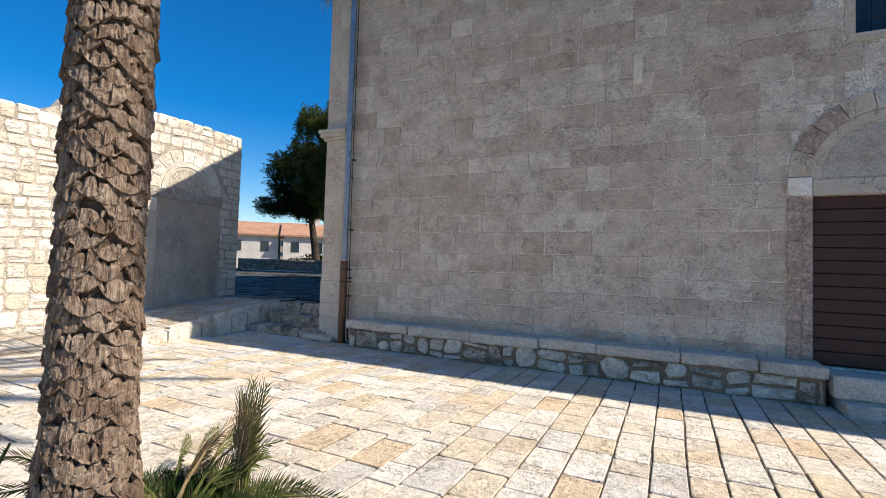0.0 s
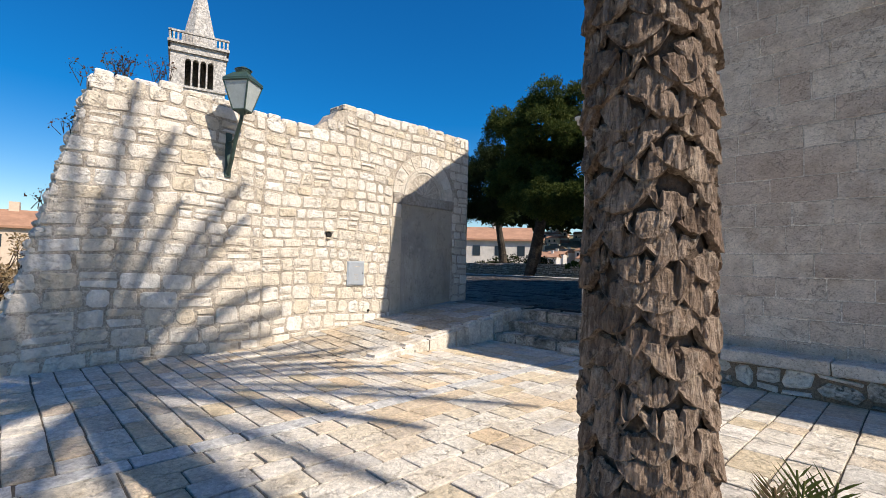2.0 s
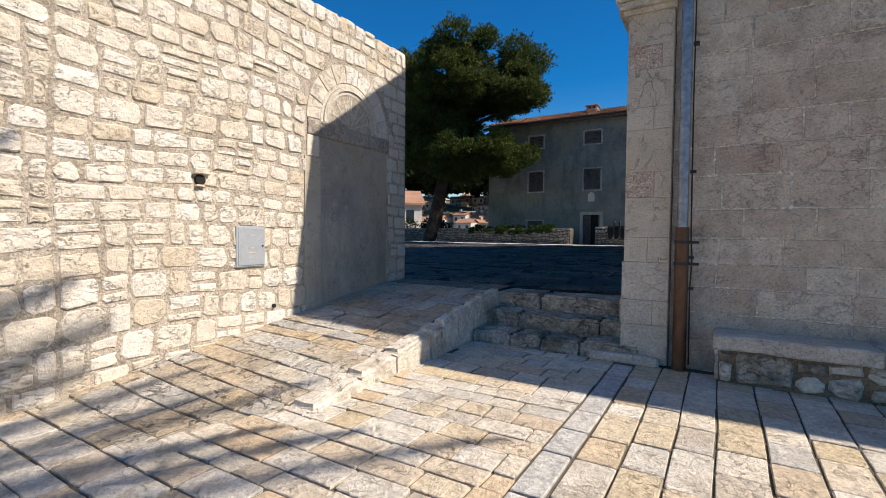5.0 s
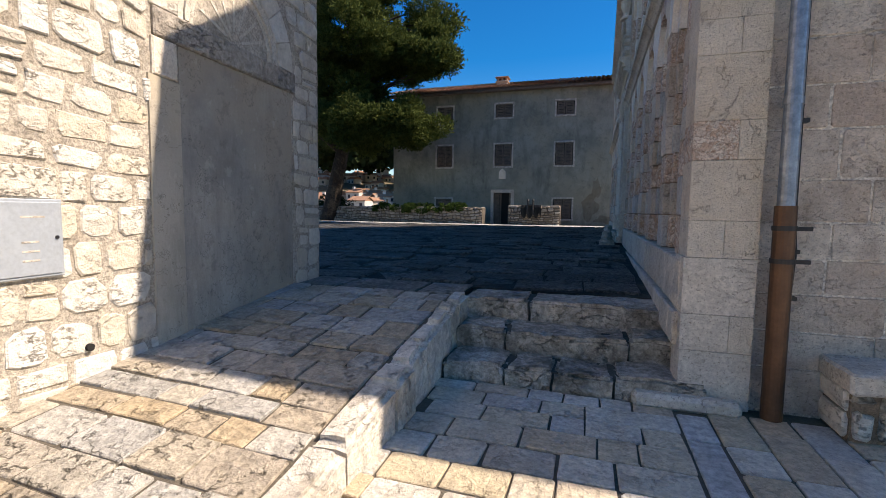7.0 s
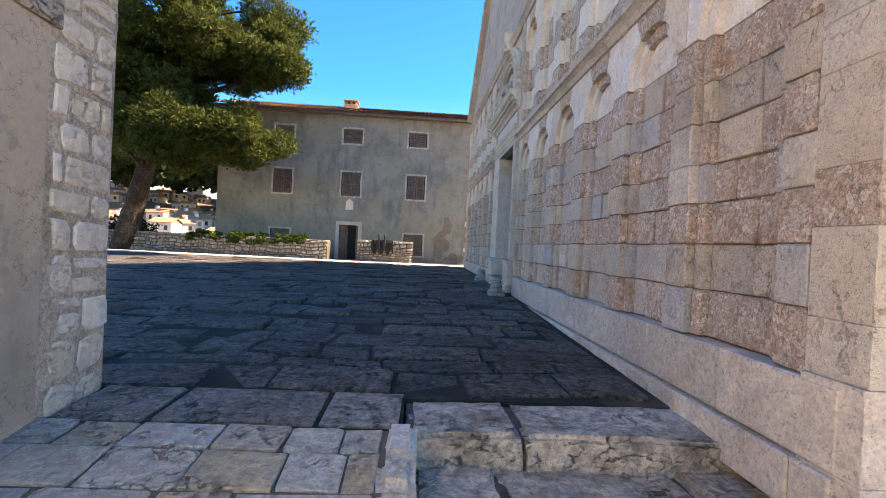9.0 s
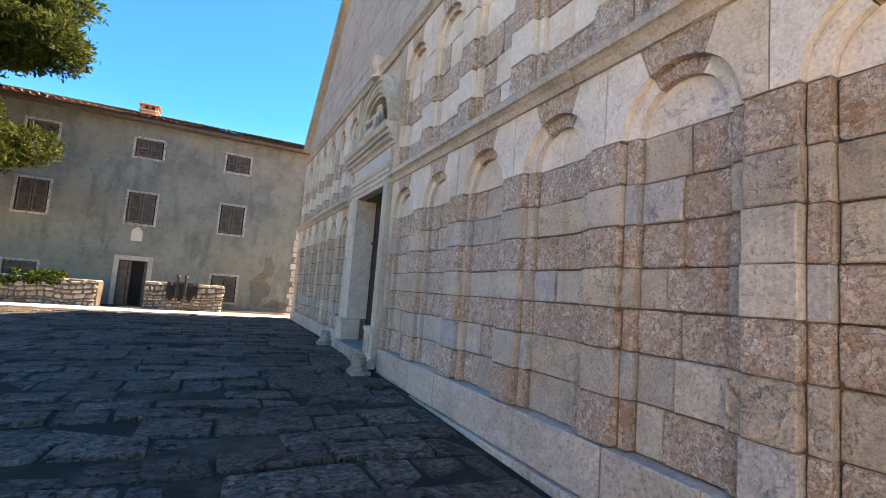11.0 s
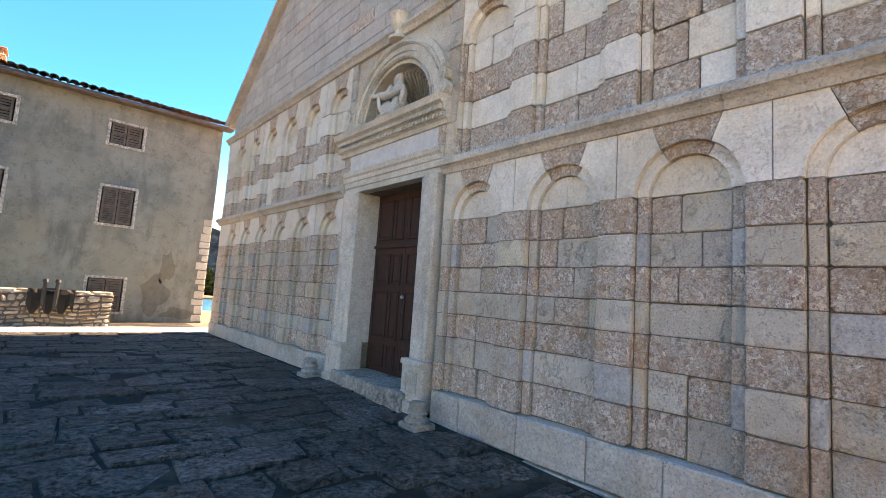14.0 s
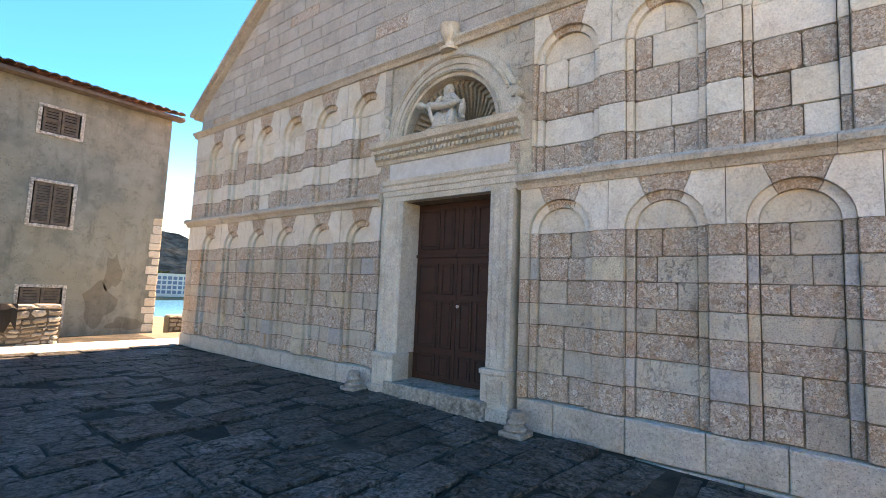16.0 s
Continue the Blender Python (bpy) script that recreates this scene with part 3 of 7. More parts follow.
EAVE, SLOPE = 7.55, 0.72
SPRING, PLINTH = 3.43, 1.17


def rake(y):
    return EAVE + SLOPE * (min(y - S_Y, N_Y - y))


def church_mass():
    """The body behind the stone skins: walls with thickness, roof, west gable."""
    bm = bmesh.new()
    # south wall with the openings of its door and window
    def wall_s(x0, x1, z0, z1):
        add_box(bm, (x0, S_Y + 0.002, z0), (x1, S_Y + 0.8, z1))
    wall_s(FX + 0.5, 1.66, -0.1, 7.5)
    wall_s(1.66, 3.24, 2.63, 4.72)
    wall_s(1.66, 3.24, -0.1, 0.42)
    wall_s(1.66, 2.1, 4.72, 7.5)
    wall_s(2.1, 3.1, 6.6, 7.5)
    wall_s(3.1, 16.0, 4.72, 7.5)
    wall_s(3.24, 16.0, -0.1, 4.72)
    ob = part("wall_south", bm, m_ashlar_mortar)
    tagged(ob, "shaded beige limestone side wall of the church", "wall", kind="structure")
    bm = bmesh.new()
    add_box(bm, (FX + 0.5, N_Y - 0.8, -0.1), (16.0, N_Y - 0.02, 7.5))
    tagged(part("wall_north", bm, m_ashlar_mortar), "far side wall of the church", "wall", kind="structure")
    bm = bmesh.new()
    add_box(bm, (15.2, S_Y + 0.8, -0.1), (16.0, N_Y - 0.8, 7.5))
    tagged(part("wall_east", bm, m_ashlar_mortar), "rear wall of the church", "wall", kind="structure")
    bm = bmesh.new()
    r = 0.30
    a = [(-6.60, S_Y - 0.30, EAVE - 0.20), (-6.60, C_Y, rake(C_Y)), (-6.60, N_Y + 0.30, EAVE - 0.20)]
    prof = [(y, z) for _, y, z in a] + [(N_Y + 0.30, EAVE - 0.32), (C_Y, rake(C_Y) - 0.16), (S_Y - 0.30, EAVE - 0.32)]
    lo = [bm.verts.new((-6.30, y, z)) for y, z in prof]
    hi = [bm.verts.new((16.3, y, z)) for y, z in prof]
    for i in range(6):
        j = (i + 1) % 6
        bm.faces.new((lo[i], lo[j], hi[j], hi[i]))
    for q in (lo, hi):
        bm.faces.new((q[0], q[1], q[4], q[5]))
        bm.faces.new((q[1], q[2], q[3], q[4]))
    tagged(part("roof", bm, m_tile), "clay tiled church roof with a stone raking edge", "roof", kind="structure")


church_mass()
south = bpy.data.objects["wall_south"]

# the west front is one mass with the doorway and the lunette cut through it
DOOR_Y0, DOOR_Y1, DOOR_Z0, DOOR_Z1 = 15.90, 17.70, 1.06, 4.09
LUN_Y, LUN_Z, LUN_R = 16.78, 5.16, 0.92


def facade_core():
    x0, x1 = FX + 0.16, FX + 0.9
    bm = bmesh.new()
    add_box(bm, (x0, S_Y + 0.012, -0.1), (x1, DOOR_Y0, 4.75))
    add_box(bm, (x0, DOOR_Y1, -0.1), (x1, N_Y, 4.75))
    add_box(bm, (x0, DOOR_Y0, DOOR_Z1), (x1, DOOR_Y1, 4.75))
    add_box(bm, (x0, DOOR_Y0, -0.1), (x1, DOOR_Y1, DOOR_Z0 - 0.02))
    add_box(bm, (x0, S_Y + 0.012, 4.75), (x1, LUN_Y - 1.3, 6.72))
    add_box(bm, (x0, LUN_Y + 1.3, 4.75), (x1, N_Y, 6.72))
    add_box(bm, (x0 + 0.6, LUN_Y - 1.3, 4.75), (x1, LUN_Y + 1.3, 6.72))
    add_box(bm, (x0, LUN_Y - 1.3, 4.75), (x0 + 0.6, LUN_Y + 1.3, LUN_Z))
    tagged(part("wall_west", bm, m_facade_mortar), "striped stone front wall of the church", "wall", kind="structure")
    bm = bmesh.new()
    prof = [(S_Y + 0.012, 6.72), (N_Y, 6.72), (N_Y, EAVE - 0.06), (C_Y, rake(C_Y) - 0.2), (S_Y + 0.012, EAVE - 0.06)]
    a = [bm.verts.new((FX + 0.10, y, z)) for y, z in prof]
    b = [bm.verts.new((x1, y, z)) for y, z in prof]
    bm.faces.new(a)
    bm.faces.new(b)
    for i in range(5):
        j = (i + 1) % 5
        bm.faces.new((a[i], a[j], b[j], b[i]))
    gable = part("wall_west_gable", bm, m_ashlar_mortar)
    tagged(gable, "grey ashlar gable wall above the arcades", "wall", kind="structure")
    for ya, yb in ((S_Y - 0.33, C_Y), (N_Y + 0.33, C_Y)):
        n = 14
        for i in range(n):
            p, q = (ya + (yb - ya) * (i + .01) / n, ya + (yb - ya) * (i + .99) / n)
            bm = bmesh.new()
            vs = [bm.verts.new((x, y, rake(y) + dz)) for x in (-6.56, -6.28) for y, dz in ((p, -.06), (q, -.06), (q, .035), (p, .035))]
            for f in ((0, 1, 2, 3), (4, 5, 6, 7), (0, 1, 5, 4), (1, 2, 6, 5), (2, 3, 7, 6), (3, 0, 4, 7)):
                bm.faces.new([vs[k] for k in f])
            bmesh.ops.recalc_face_normals(bm, faces=bm.faces[:])
            part("verge_stone", bm, m_gable, gable)


facade_core()
FP = Plane((FX, 0, 0), (0, 1, 0), (0, 0, 1), (-1, 0, 0))     # u is y, v is z, depth runs towards the terrace
P_D, R_D, T_D = 0.0, -0.065, -0.125                            # pilaster, arch order, panel
BAYS_S = [14.83, 13.53, 12.27, 10.99, 9.75, 8.55]
BAYS_N = [18.76, 19.92, 21.10, 22.26, 23.42, 24.56]


def arc(cu, cv, r, a0, a1, n):
    return [(cu + r * math.cos(radians(a0 + (a1 - a0) * i / n)), cv + r * math.sin(radians(a0 + (a1 - a0) * i / n))) for i in range(n + 1)]


def arcade(name, label, bays, half_in, half_out, lo, hi, z0, courses, spring, top, tones, jam):
    """A blind arcade: courses of stone on pilasters, arch orders and panels, with arches and spandrels above."""
    wall = empty(name, label, "wall", kind="structure")
    pile = Pile(wall, "stone_block", m_grey, most=330)
    bays = sorted(bays)
    edges = [lo] + [v for c in bays for v in (c - half_out, c + half_out)] + [hi]
    parts = [random.uniform(.84, 1.16) for _ in range(courses)]
    levels = [z0]
    for q in parts:
        levels.append(levels[-1] + (spring - z0) * q / sum(parts))
    gap = 0.009
    bed = bmesh.new()
    for i in range(0, len(edges), 2):
        if edges[i + 1] - edges[i] > .03:
            add_box(bed, (FX + .016, edges[i] + .018, z0), (FX + .17, edges[i + 1] - .018, top - .01))
    for c in bays:
        for ua, ub in ((c - half_out - .01, c - half_in - .016), (c + half_in + .016, c + half_out + .01)):
            add_box(bed, (FX - R_D + .016, ua, z0), (FX + .172, ub, spring))
        add_box(bed, (FX - T_D + .034, c - half_in, z0), (FX + .174, c + half_in, top - .01))
    part("mortar_bed", bed, m_facade_mortar, wall)

    def stone(ua, ub, va, vb, mat, depth):
        if mat is m_grey:
            mat = random.choice((m_grey, m_grey, m_grey, m_grey, m_plinth, m_pier, m_blue_block))
        # breccia and a few worn stones have broken corners
        worn = mat is m_breccia or random.random() < .25
        o = rough(ua, ub, va, vb, gap, .007, (.03, .10)) if worn else rect(ua, ub, va, vb, gap, .003)
        pile.add(prism(FP, o, -0.17, depth, random.uniform(.004, .010), tilt=(random.uniform(-.004, .004), random.uniform(-.004, .004))), mat=mat)

    for k in range(courses):
        za, zb = levels[k], levels[k + 1]
        even, odd = tones
        keep = 0.97 if odd is m_white else 0.86
        mat = even if k % 2 == 0 else odd
        for i in range(0, len(edges), 2):
            a, b = edges[i], edges[i + 1]
            if b - a < 0.03:
                continue
            cuts = [a, b] if b - a < 0.5 else split(a, b, 0.3, 0.6)
            for p, q in zip(cuts, cuts[1:]):
                mm = mat if random.random() < keep else (odd if mat is even else even)
                stone(p, q, za, zb, mm, P_D + random.uniform(-.010, .008))
        for c in bays:
            for s in (-1, 1):
                ua, ub = sorted((c + s * half_in, c + s * half_out))
                stone(ua, ub, za, zb, mat, R_D + random.uniform(-.010, .008))
            cuts = [c - half_in, c + random.uniform(-.16, .16), c + half_in] if random.random() < 0.8 else [c - half_in, c + half_in]
            for p, q in zip(cuts, cuts[1:]):
                mm = mat if random.random() < keep - .08 else (odd if mat is even else even)
                sunk = random.uniform(.004, .012) if odd is m_grey and k < 5 and random.random() < .2 else 0.0
                stone(p + sunk * .5, q - sunk * .5, za + sunk * .4, zb - sunk * .5, mm, T_D - sunk + random.uniform(-.012, .010))
    wedge = 0.30
    for n, c in enumerate(bays):
        left = lo if n == 0 else (bays[n - 1] + c) / 2
        right = hi if n == len(bays) - 1 else (c + bays[n + 1]) / 2
        a1, a2 = 118, 62
        L = [(left + gap / 2, spring)] + arc(c, spring, half_out, 180, a1, 8) + [(c - wedge, top), (left + gap / 2, top)]
        R = [(right - gap / 2, spring), (right - gap / 2, top), (c + wedge, top)] + arc(c, spring, half_out, a2, 0, 8)
        K = arc(c, spring, half_out, a1 - 1, a2 + 1, 7) + [(c + wedge - .006, top), (c - wedge + .006, top)]
        for o, mat in ((L, m_white), (R, m_white), (K, m_breccia)):
            pile.add(prism(FP, o, -0.17, P_D + random.uniform(-.006, .004)), mat=mat)
        for a, b, mat in ((180, a1 + 1, m_white), (a1, a2, m_breccia), (a2 - 1, 0, m_white)):
            o = arc(c, spring, half_out - .003, a, b, 8) + arc(c, spring, half_in, b, a, 8)
            pile.add(prism(FP, o, -0.17, R_D + random.uniform(-.005, .005)), mat=mat)
        o = arc(c, spring, half_in - .003, 180, 90, 9) + [(c - .003, spring)]
        o2 = arc(c, spring, half_in - .003, 90, 0, 9) + [(c + .003, spring)]
        if jam == 'split' and n % 2 == 0:
            for oo in (o, o2):
                pile.add(prism(FP, oo, -0.17, T_D), mat=m_white)
        else:
            pile.add(prism(FP, arc(c, spring, half_in - .003, 180, 0, 18), -0.17, T_D), mat=m_white)
    pile.close()
    return wall


def plinth_row(name, y0, y1, z_lo, z_hi):
    wall = empty(name, "pale grey stone plinth along the church front", "plinth", kind="structure")
    for za, zb, d, w in ((z_lo, 0.735, 0.06, (0.2, 0.6)), (0.742, z_hi, 0.024, (0.6, 1.15))):
        cuts = split(y0, y1, *w)
        for a, b in zip(cuts, cuts[1:]):
            mesh_ob("plinth_block", *prism(FP, rect(a, b, za, zb, 0.008), -0.17, d + random.uniform(-.006, .006), 0.014), m_plinth, wall)


def moulding(name, label, y0, y1, profile, mat=m_plinth, kinds="structure"):
    """A run of moulded blocks along the facade. The profile is depth and height."""
    wall = empty(name, label, "moulding", kind=kinds)
    cuts = split(y0, y1, 0.9, 1.6)
    for a, b in zip(cuts, cuts[1:]):
        n = len(profile)
        dz, dd = random.uniform(-.006, .006), random.uniform(-.008, .008)
        vs = [(FX - d - dd, y, z + dz) for y in (a + .002, b - .002) for d, z in profile]
        fs = [(i, (i + 1) % n, n + (i + 1) % n, n + i) for i in range(n)] + [tuple(range(n))[::-1], tuple(range(n, 2 * n))]
        mesh_ob("moulded_block", vs, fs, mat, wall)


BW, WB = (m_breccia, m_grey), (m_breccia, m_white)
arcade("wall_west_lower_south", "striped breccia and limestone blind arcade", BAYS_S, 0.34, 0.45, 7.86, 15.42, PLINTH, 7, SPRING, 4.06, BW, 'split')
arcade("wall_west_lower_north", "striped breccia and limestone blind arcade", BAYS_N, 0.30, 0.41, 18.24, N_Y, PLINTH, 7, SPRING, 4.06, BW, 'whole')
UP0, UPS, UPT = 4.27, 5.90, 6.60
arcade("wall_west_upper_south", "brown and white striped upper blind arcade", [14.77, 13.53, 12.27, 10.99, 9.75, 8.55], 0.36, 0.45, 7.86, 15.32, UP0, 4, UPS, UPT, WB, 'split')
arcade("wall_west_upper_north", "brown and white striped upper blind arcade", BAYS_N, 0.30, 0.41, 18.24, N_Y, UP0, 4, UPS, UPT, WB, 'whole')
plinth_row("plinth_south", 7.62, 15.40, 0.45, PLINTH - .004)
plinth_row("plinth_north", 18.26, N_Y, 0.60, PLINTH - .004)
STRING = [(-0.1, 4.06), (0.03, 4.06), (0.06, 4.12), (0.10, 4.15), (0.13, 4.16), (0.14, 4.22), (0.10, 4.265), (-0.1, 4.265)]
moulding("string_course_south", "weathered stone string course", 7.62, 15.46, STRING)
moulding("string_course_north", "weathered stone string course", 18.2, N_Y + .1, STRING)
CORN = [(-0.1, 6.60), (0.03, 6.60), (0.06, 6.66), (0.11, 6.70), (0.11, 6.74), (0.04, 6.78), (-0.1, 6.78)]
moulding("upper_cornice", "weathered stone upper cornice", 7.62, N_Y + .1, CORN)


def corner_pier():
    """The corner pilaster of the church: tall blocks that turn from the front to the side."""
    wall = empty("wall_corner_pier", "pale limestone corner pilaster with breccia bands", "wall", kind="structure")
    z, k = 0.0, 0
    while z < 7.3:
        h = random.uniform(0.40, 0.52) if k % 2 == 0 else random.uniform(0.24, 0.34)
        h = min(h, 7.35 - z)
        mat = m_breccia if k % 4 == 1 else m_pier
        cut = random.uniform(-6.2, -6.05) if k % 2 else -5.93
        bm = bmesh.new()
        add_box(bm, (FX - (0.02 if z < 1.1 else 0.0), S_Y - 0.10, z + .001), (cut, 7.86, z + h - .001), 0.004)
        part("quoin_block", bm, mat if z > 0.9 else m_plinth, wall)
        if cut < -5.94:
            bm = bmesh.new()
            add_box(bm, (cut + .002, S_Y - 0.10 - random.uniform(.001, .004), z + .001), (-5.93, 7.84, z + h - .001), 0.004)
            part("quoin_block", bm, m_pier, wall)
        z += h
        k += 1
    bm = bmesh.new()
    for d, za, zb in ((0.05, 4.06, 4.12), (0.10, 4.12, 4.20), (0.13, 4.20, 4.27)):
        add_box(bm, (FX - d, S_Y - 0.10 - d, za), (-5.92 + d * 0.3, 7.64, zb), 0.01)
    part("capital_moulding", bm, m_plinth, wall)
    bm = bmesh.new()
    add_box(bm, (-6.78, 7.36, -0.02), (-6.0, 7.49, 0.10), 0.03)
    part("foot_stone", bm, m_plinth, wall)


corner_pier()


def gable_blocks():
    wall = bpy.data.objects["wall_west_gable"]
    pile = Pile(wall, "ashlar_block", m_gable, m_gable, most=300)
    GP = Plane((FX + 0.10, 0, 0), (0, 1, 0), (0, 0, 1), (-1, 0, 0))
    z = 6.79
    while z < 13.5:
        h = random.uniform(0.26, 0.36)
        cuts = split(S_Y + .02, N_Y, 0.5, 1.1)
        for a, b in zip(cuts, cuts[1:]):
            o = rect(a, b, z, z + h, 0.012)
            o = clip_poly(o, -SLOPE, 1, EAVE - .18 - SLOPE * S_Y)
            o = clip_poly(o, SLOPE, 1, EAVE - .18 + SLOPE * N_Y)
            if len(o) > 2:
                pile.add(prism(GP, o, -0.02, 0.012 + random.uniform(-.004, .006), 0.006), mat=m_breccia if random.random() < .05 else m_gable)
        z += h
    pile.close()
    # raking edge stones
    for s in (0, 1):
        L = C_Y - S_Y + 0.3
        n = 14
        for i in range(n):
            ya, yb = (S_Y - 0.3 + L * i / n, S_Y - 0.3 + L * (i + 1) / n - .006)
            za, zb = EAVE - 0.22 + SLOPE * (ya - S_Y + .3), EAVE - 0.22 + SLOPE * (yb - S_Y + .3)
            if s:
                ya, yb = 2 * C_Y - ya, 2 * C_Y - yb
            mesh_ob("raking_stone", *prism(FP, [(ya, za - .12), (yb, zb - .12), (yb, zb + .05), (ya, za + .05)], -0.3, 0.045, 0.012), m_gable, wall)


def side_blocks():
    SP = Plane((0, S_Y, 0), (1, 0, 0), (0, 0, 1), (0, -1, 0))
    pile = Pile(south, "ashlar_block", m_ashlar, m_ashlar, most=300)
    z = 0.0
    while z < 7.25:
        h = min(random.uniform(0.26, 0.40), 7.3 - z)
        cuts = split(-5.92, 6.5, 0.34, 0.85)
        for a, b in zip(cuts, cuts[1:]):
            if z + h > 0.2 and b > 1.37 and a < 3.53 and z < 3.96:
                zm = max(2.88, z + .02)
                e = 2.45 - math.sqrt(max(0.0, 1.075 ** 2 - (zm - 2.88) ** 2))
                if a < e - .06:
                    b = e
                elif b > 4.9 - e + .06:
                    a = max(a, 4.9 - e)
                else:
                    continue
            if b > 2.0 and a < 3.2 and z + h > 4.6 and z < 6.8:
                continue
            o = rough(a, b, z, z + h, random.uniform(.008, .016), 0.006, (.02, .07))
            pile.add(prism(SP, o, -0.03, 0.006 + random.uniform(-.004, .005), 0.005, tilt=(random.uniform(-.003, .003), random.uniform(-.003, .003))), near=a < 3.0)
        z += h
    pile.close()


# ---- the old wall with its walled-up doorway ----
WA, WB_ = Vector((-10.37, 0.78, 0)), Vector((-10.72, 9.02, 0))
WL = (WB_ - WA).length
WU = (WB_ - WA).normalized()
WN = Vector((WU.y, -WU.x, 0))
WP = Plane(WA, WU, (0, 0, 1), WN)
TOP_PTS = [(-0.95, 0.0), (0.06, 4.22), (1.2, 4.30), (2.5, 4.22), (3.62, 4.20), (3.70, 4.38), (4.02, 4.48), (4.10, 4.70), (4.35, 4.82), (6.0, 4.86), (WL, 4.90)]
WALL_U0, BATTER = -0.95, 1.01 / 4.22     # the broken end slopes back as it rises


def wall_top(u):
    for (a, za), (b, zb) in zip(TOP_PTS, TOP_PTS[1:]):
        if u <= b:
            return za + (zb - za) * max(0, u - a) / (b - a)
    return TOP_PTS[-1][1]


NICHE = (5.62, 7.66, 0.0, 2.93)


def old_wall():
    th = 0.55
    n = 60
    verts, faces = [], []
    for i in range(n + 1):
        u = WALL_U0 + (WL - WALL_U0) * i / n
        for d in (0, -th):
            verts += [WP.at(u, -0.1, d), WP.at(u, max(-0.09, wall_top(u) - (0.05 if u > 0 else 0.12)), d)]
    for i in range(n):
        a, b = 4 * i, 4 * i + 4
        faces += [(a, b, b + 1, a + 1), (a + 2, a + 3, b + 3, b + 2), (a + 1, b + 1, b + 3, a + 3)]
    faces += [(0, 1, 3, 2), (4 * n, 4 * n + 2, 4 * n + 3, 4 * n + 1)]
    ob = mesh_ob("wall_old", verts, faces, m_mortar)
    tagged(ob, "sunlit wall of rough pale limestone rubble", "wall", kind="structure")
    pile = Pile(ob, "rubble_stone", m_rubble, m_rubble_far, most=640)
    z = -0.02
    while z < 5.0:
        h = random.uniform(.21, .31) if z < 1.35 else random.uniform(.17, .26)
        cuts = split(WALL_U0, 2.6, .28, .58) if z < 1.35 else split(WALL_U0, 2.6, .22, .50)
        cuts = cuts[:-1] + split(2.6, WL, .20, .44)
        for a, b in zip(cuts, cuts[1:]):
            zt = (min(wall_top(a), wall_top(b)) if b > .4 else wall_top(.3)) + 0.03
            if z + h * 0.7 > zt:
                continue
            if a < NICHE[1] and b > NICHE[0]:
                if z < NICHE[3] + 0.26:
                    if a < NICHE[0] - .08:
                        b = NICHE[0]
                    elif b > NICHE[1] + .08:
                        a = NICHE[1]
                    else:
                        continue
                elif math.hypot((a + b) / 2 - 6.64, z + h / 2 - 3.18) < 1.06:
                    continue
            zz = [z, z + h]
            if h > 0.2 and random.random() < 0.14:
                zz = [z, z + h * random.uniform(.35, .65), z + h]
            for za, zb in zip(zz, zz[1:]):
                o = wander(rough(a, b, za, zb, random.uniform(.016, .036), 0.024, (.10, .30)), .034, 1.9)
                o = clip_poly(o, -1, BATTER, .95)
                if len(o) < 4:
                    continue
                pile.add(prism(WP, o, -0.05, 0.006 + random.uniform(0, .012), 0.011, dome=random.uniform(0, .009), tilt=(random.uniform(-.005, .005), random.uniform(-.005, .005))), near=a > 1.2)
        z += h
    # end face towards the terrace
    EP = Plane(WB_, -WN, (0, 0, 1), WU)
    z = 0.4
    while z < 4.8:
        h = random.uniform(0.16, 0.3)
        c = random.uniform(0.2, 0.36)
        for a, b in ((0.0, c), (c, th)):
            mesh_ob("quoin_stone", *prism(EP, rough(a, b, z, min(z + h, 4.86), 0.02, 0.018, (.08, .28)), -0.03, 0.02 + random.uniform(0, .03), 0.016, dome=.008), m_end_stone, ob)
        z += h
    # top stones
    for a, b in zip(*(lambda c: (c, c[1:]))(split(0.05, WL, 0.22, 0.48))):
        if wall_top(b) - wall_top(a) > 0.12:
            continue
        TPn = Plane(WP.at(0, wall_top((a + b) / 2), 0), WU, -WN, (0, 0, 1))
        c = random.uniform(0.2, 0.35)
        for p, q in ((-0.02, c), (c, th)):
            pile.add(prism(TPn, rough(a, b, p, q, 0.02, 0.02), -0.07, 0.02 + random.uniform(-.02, .035), 0.02, dome=.012))
    pile.close()
    # the broken end, where the rubble core lies open
    slope = Vector((WU.x * -BATTER, WU.y * -BATTER, -1)).normalized()
    out = WN.cross(slope)
    if out.dot(WU) > 0:
        out = -out
    BPl = Plane(WP.at(.06, 4.22, 0), -WN, slope, out)
    end = empty("wall_old_end", "broken rubble core at the sloping end of the old wall", "wall", kind="structure")
    v = 0.0
    while v < 4.3:
        h = random.uniform(.08, .20)
        cuts = split(0.0, th, .10, .24)
        for a, b in zip(cuts, cuts[1:]):
            mesh_ob("rubble_stone", *prism(BPl, rough(a, b, v, v + h, .012, .02, (.2, .4)), -.16, random.uniform(-.05, .035), .02, dome=.02), m_rubble, end)
        v += h


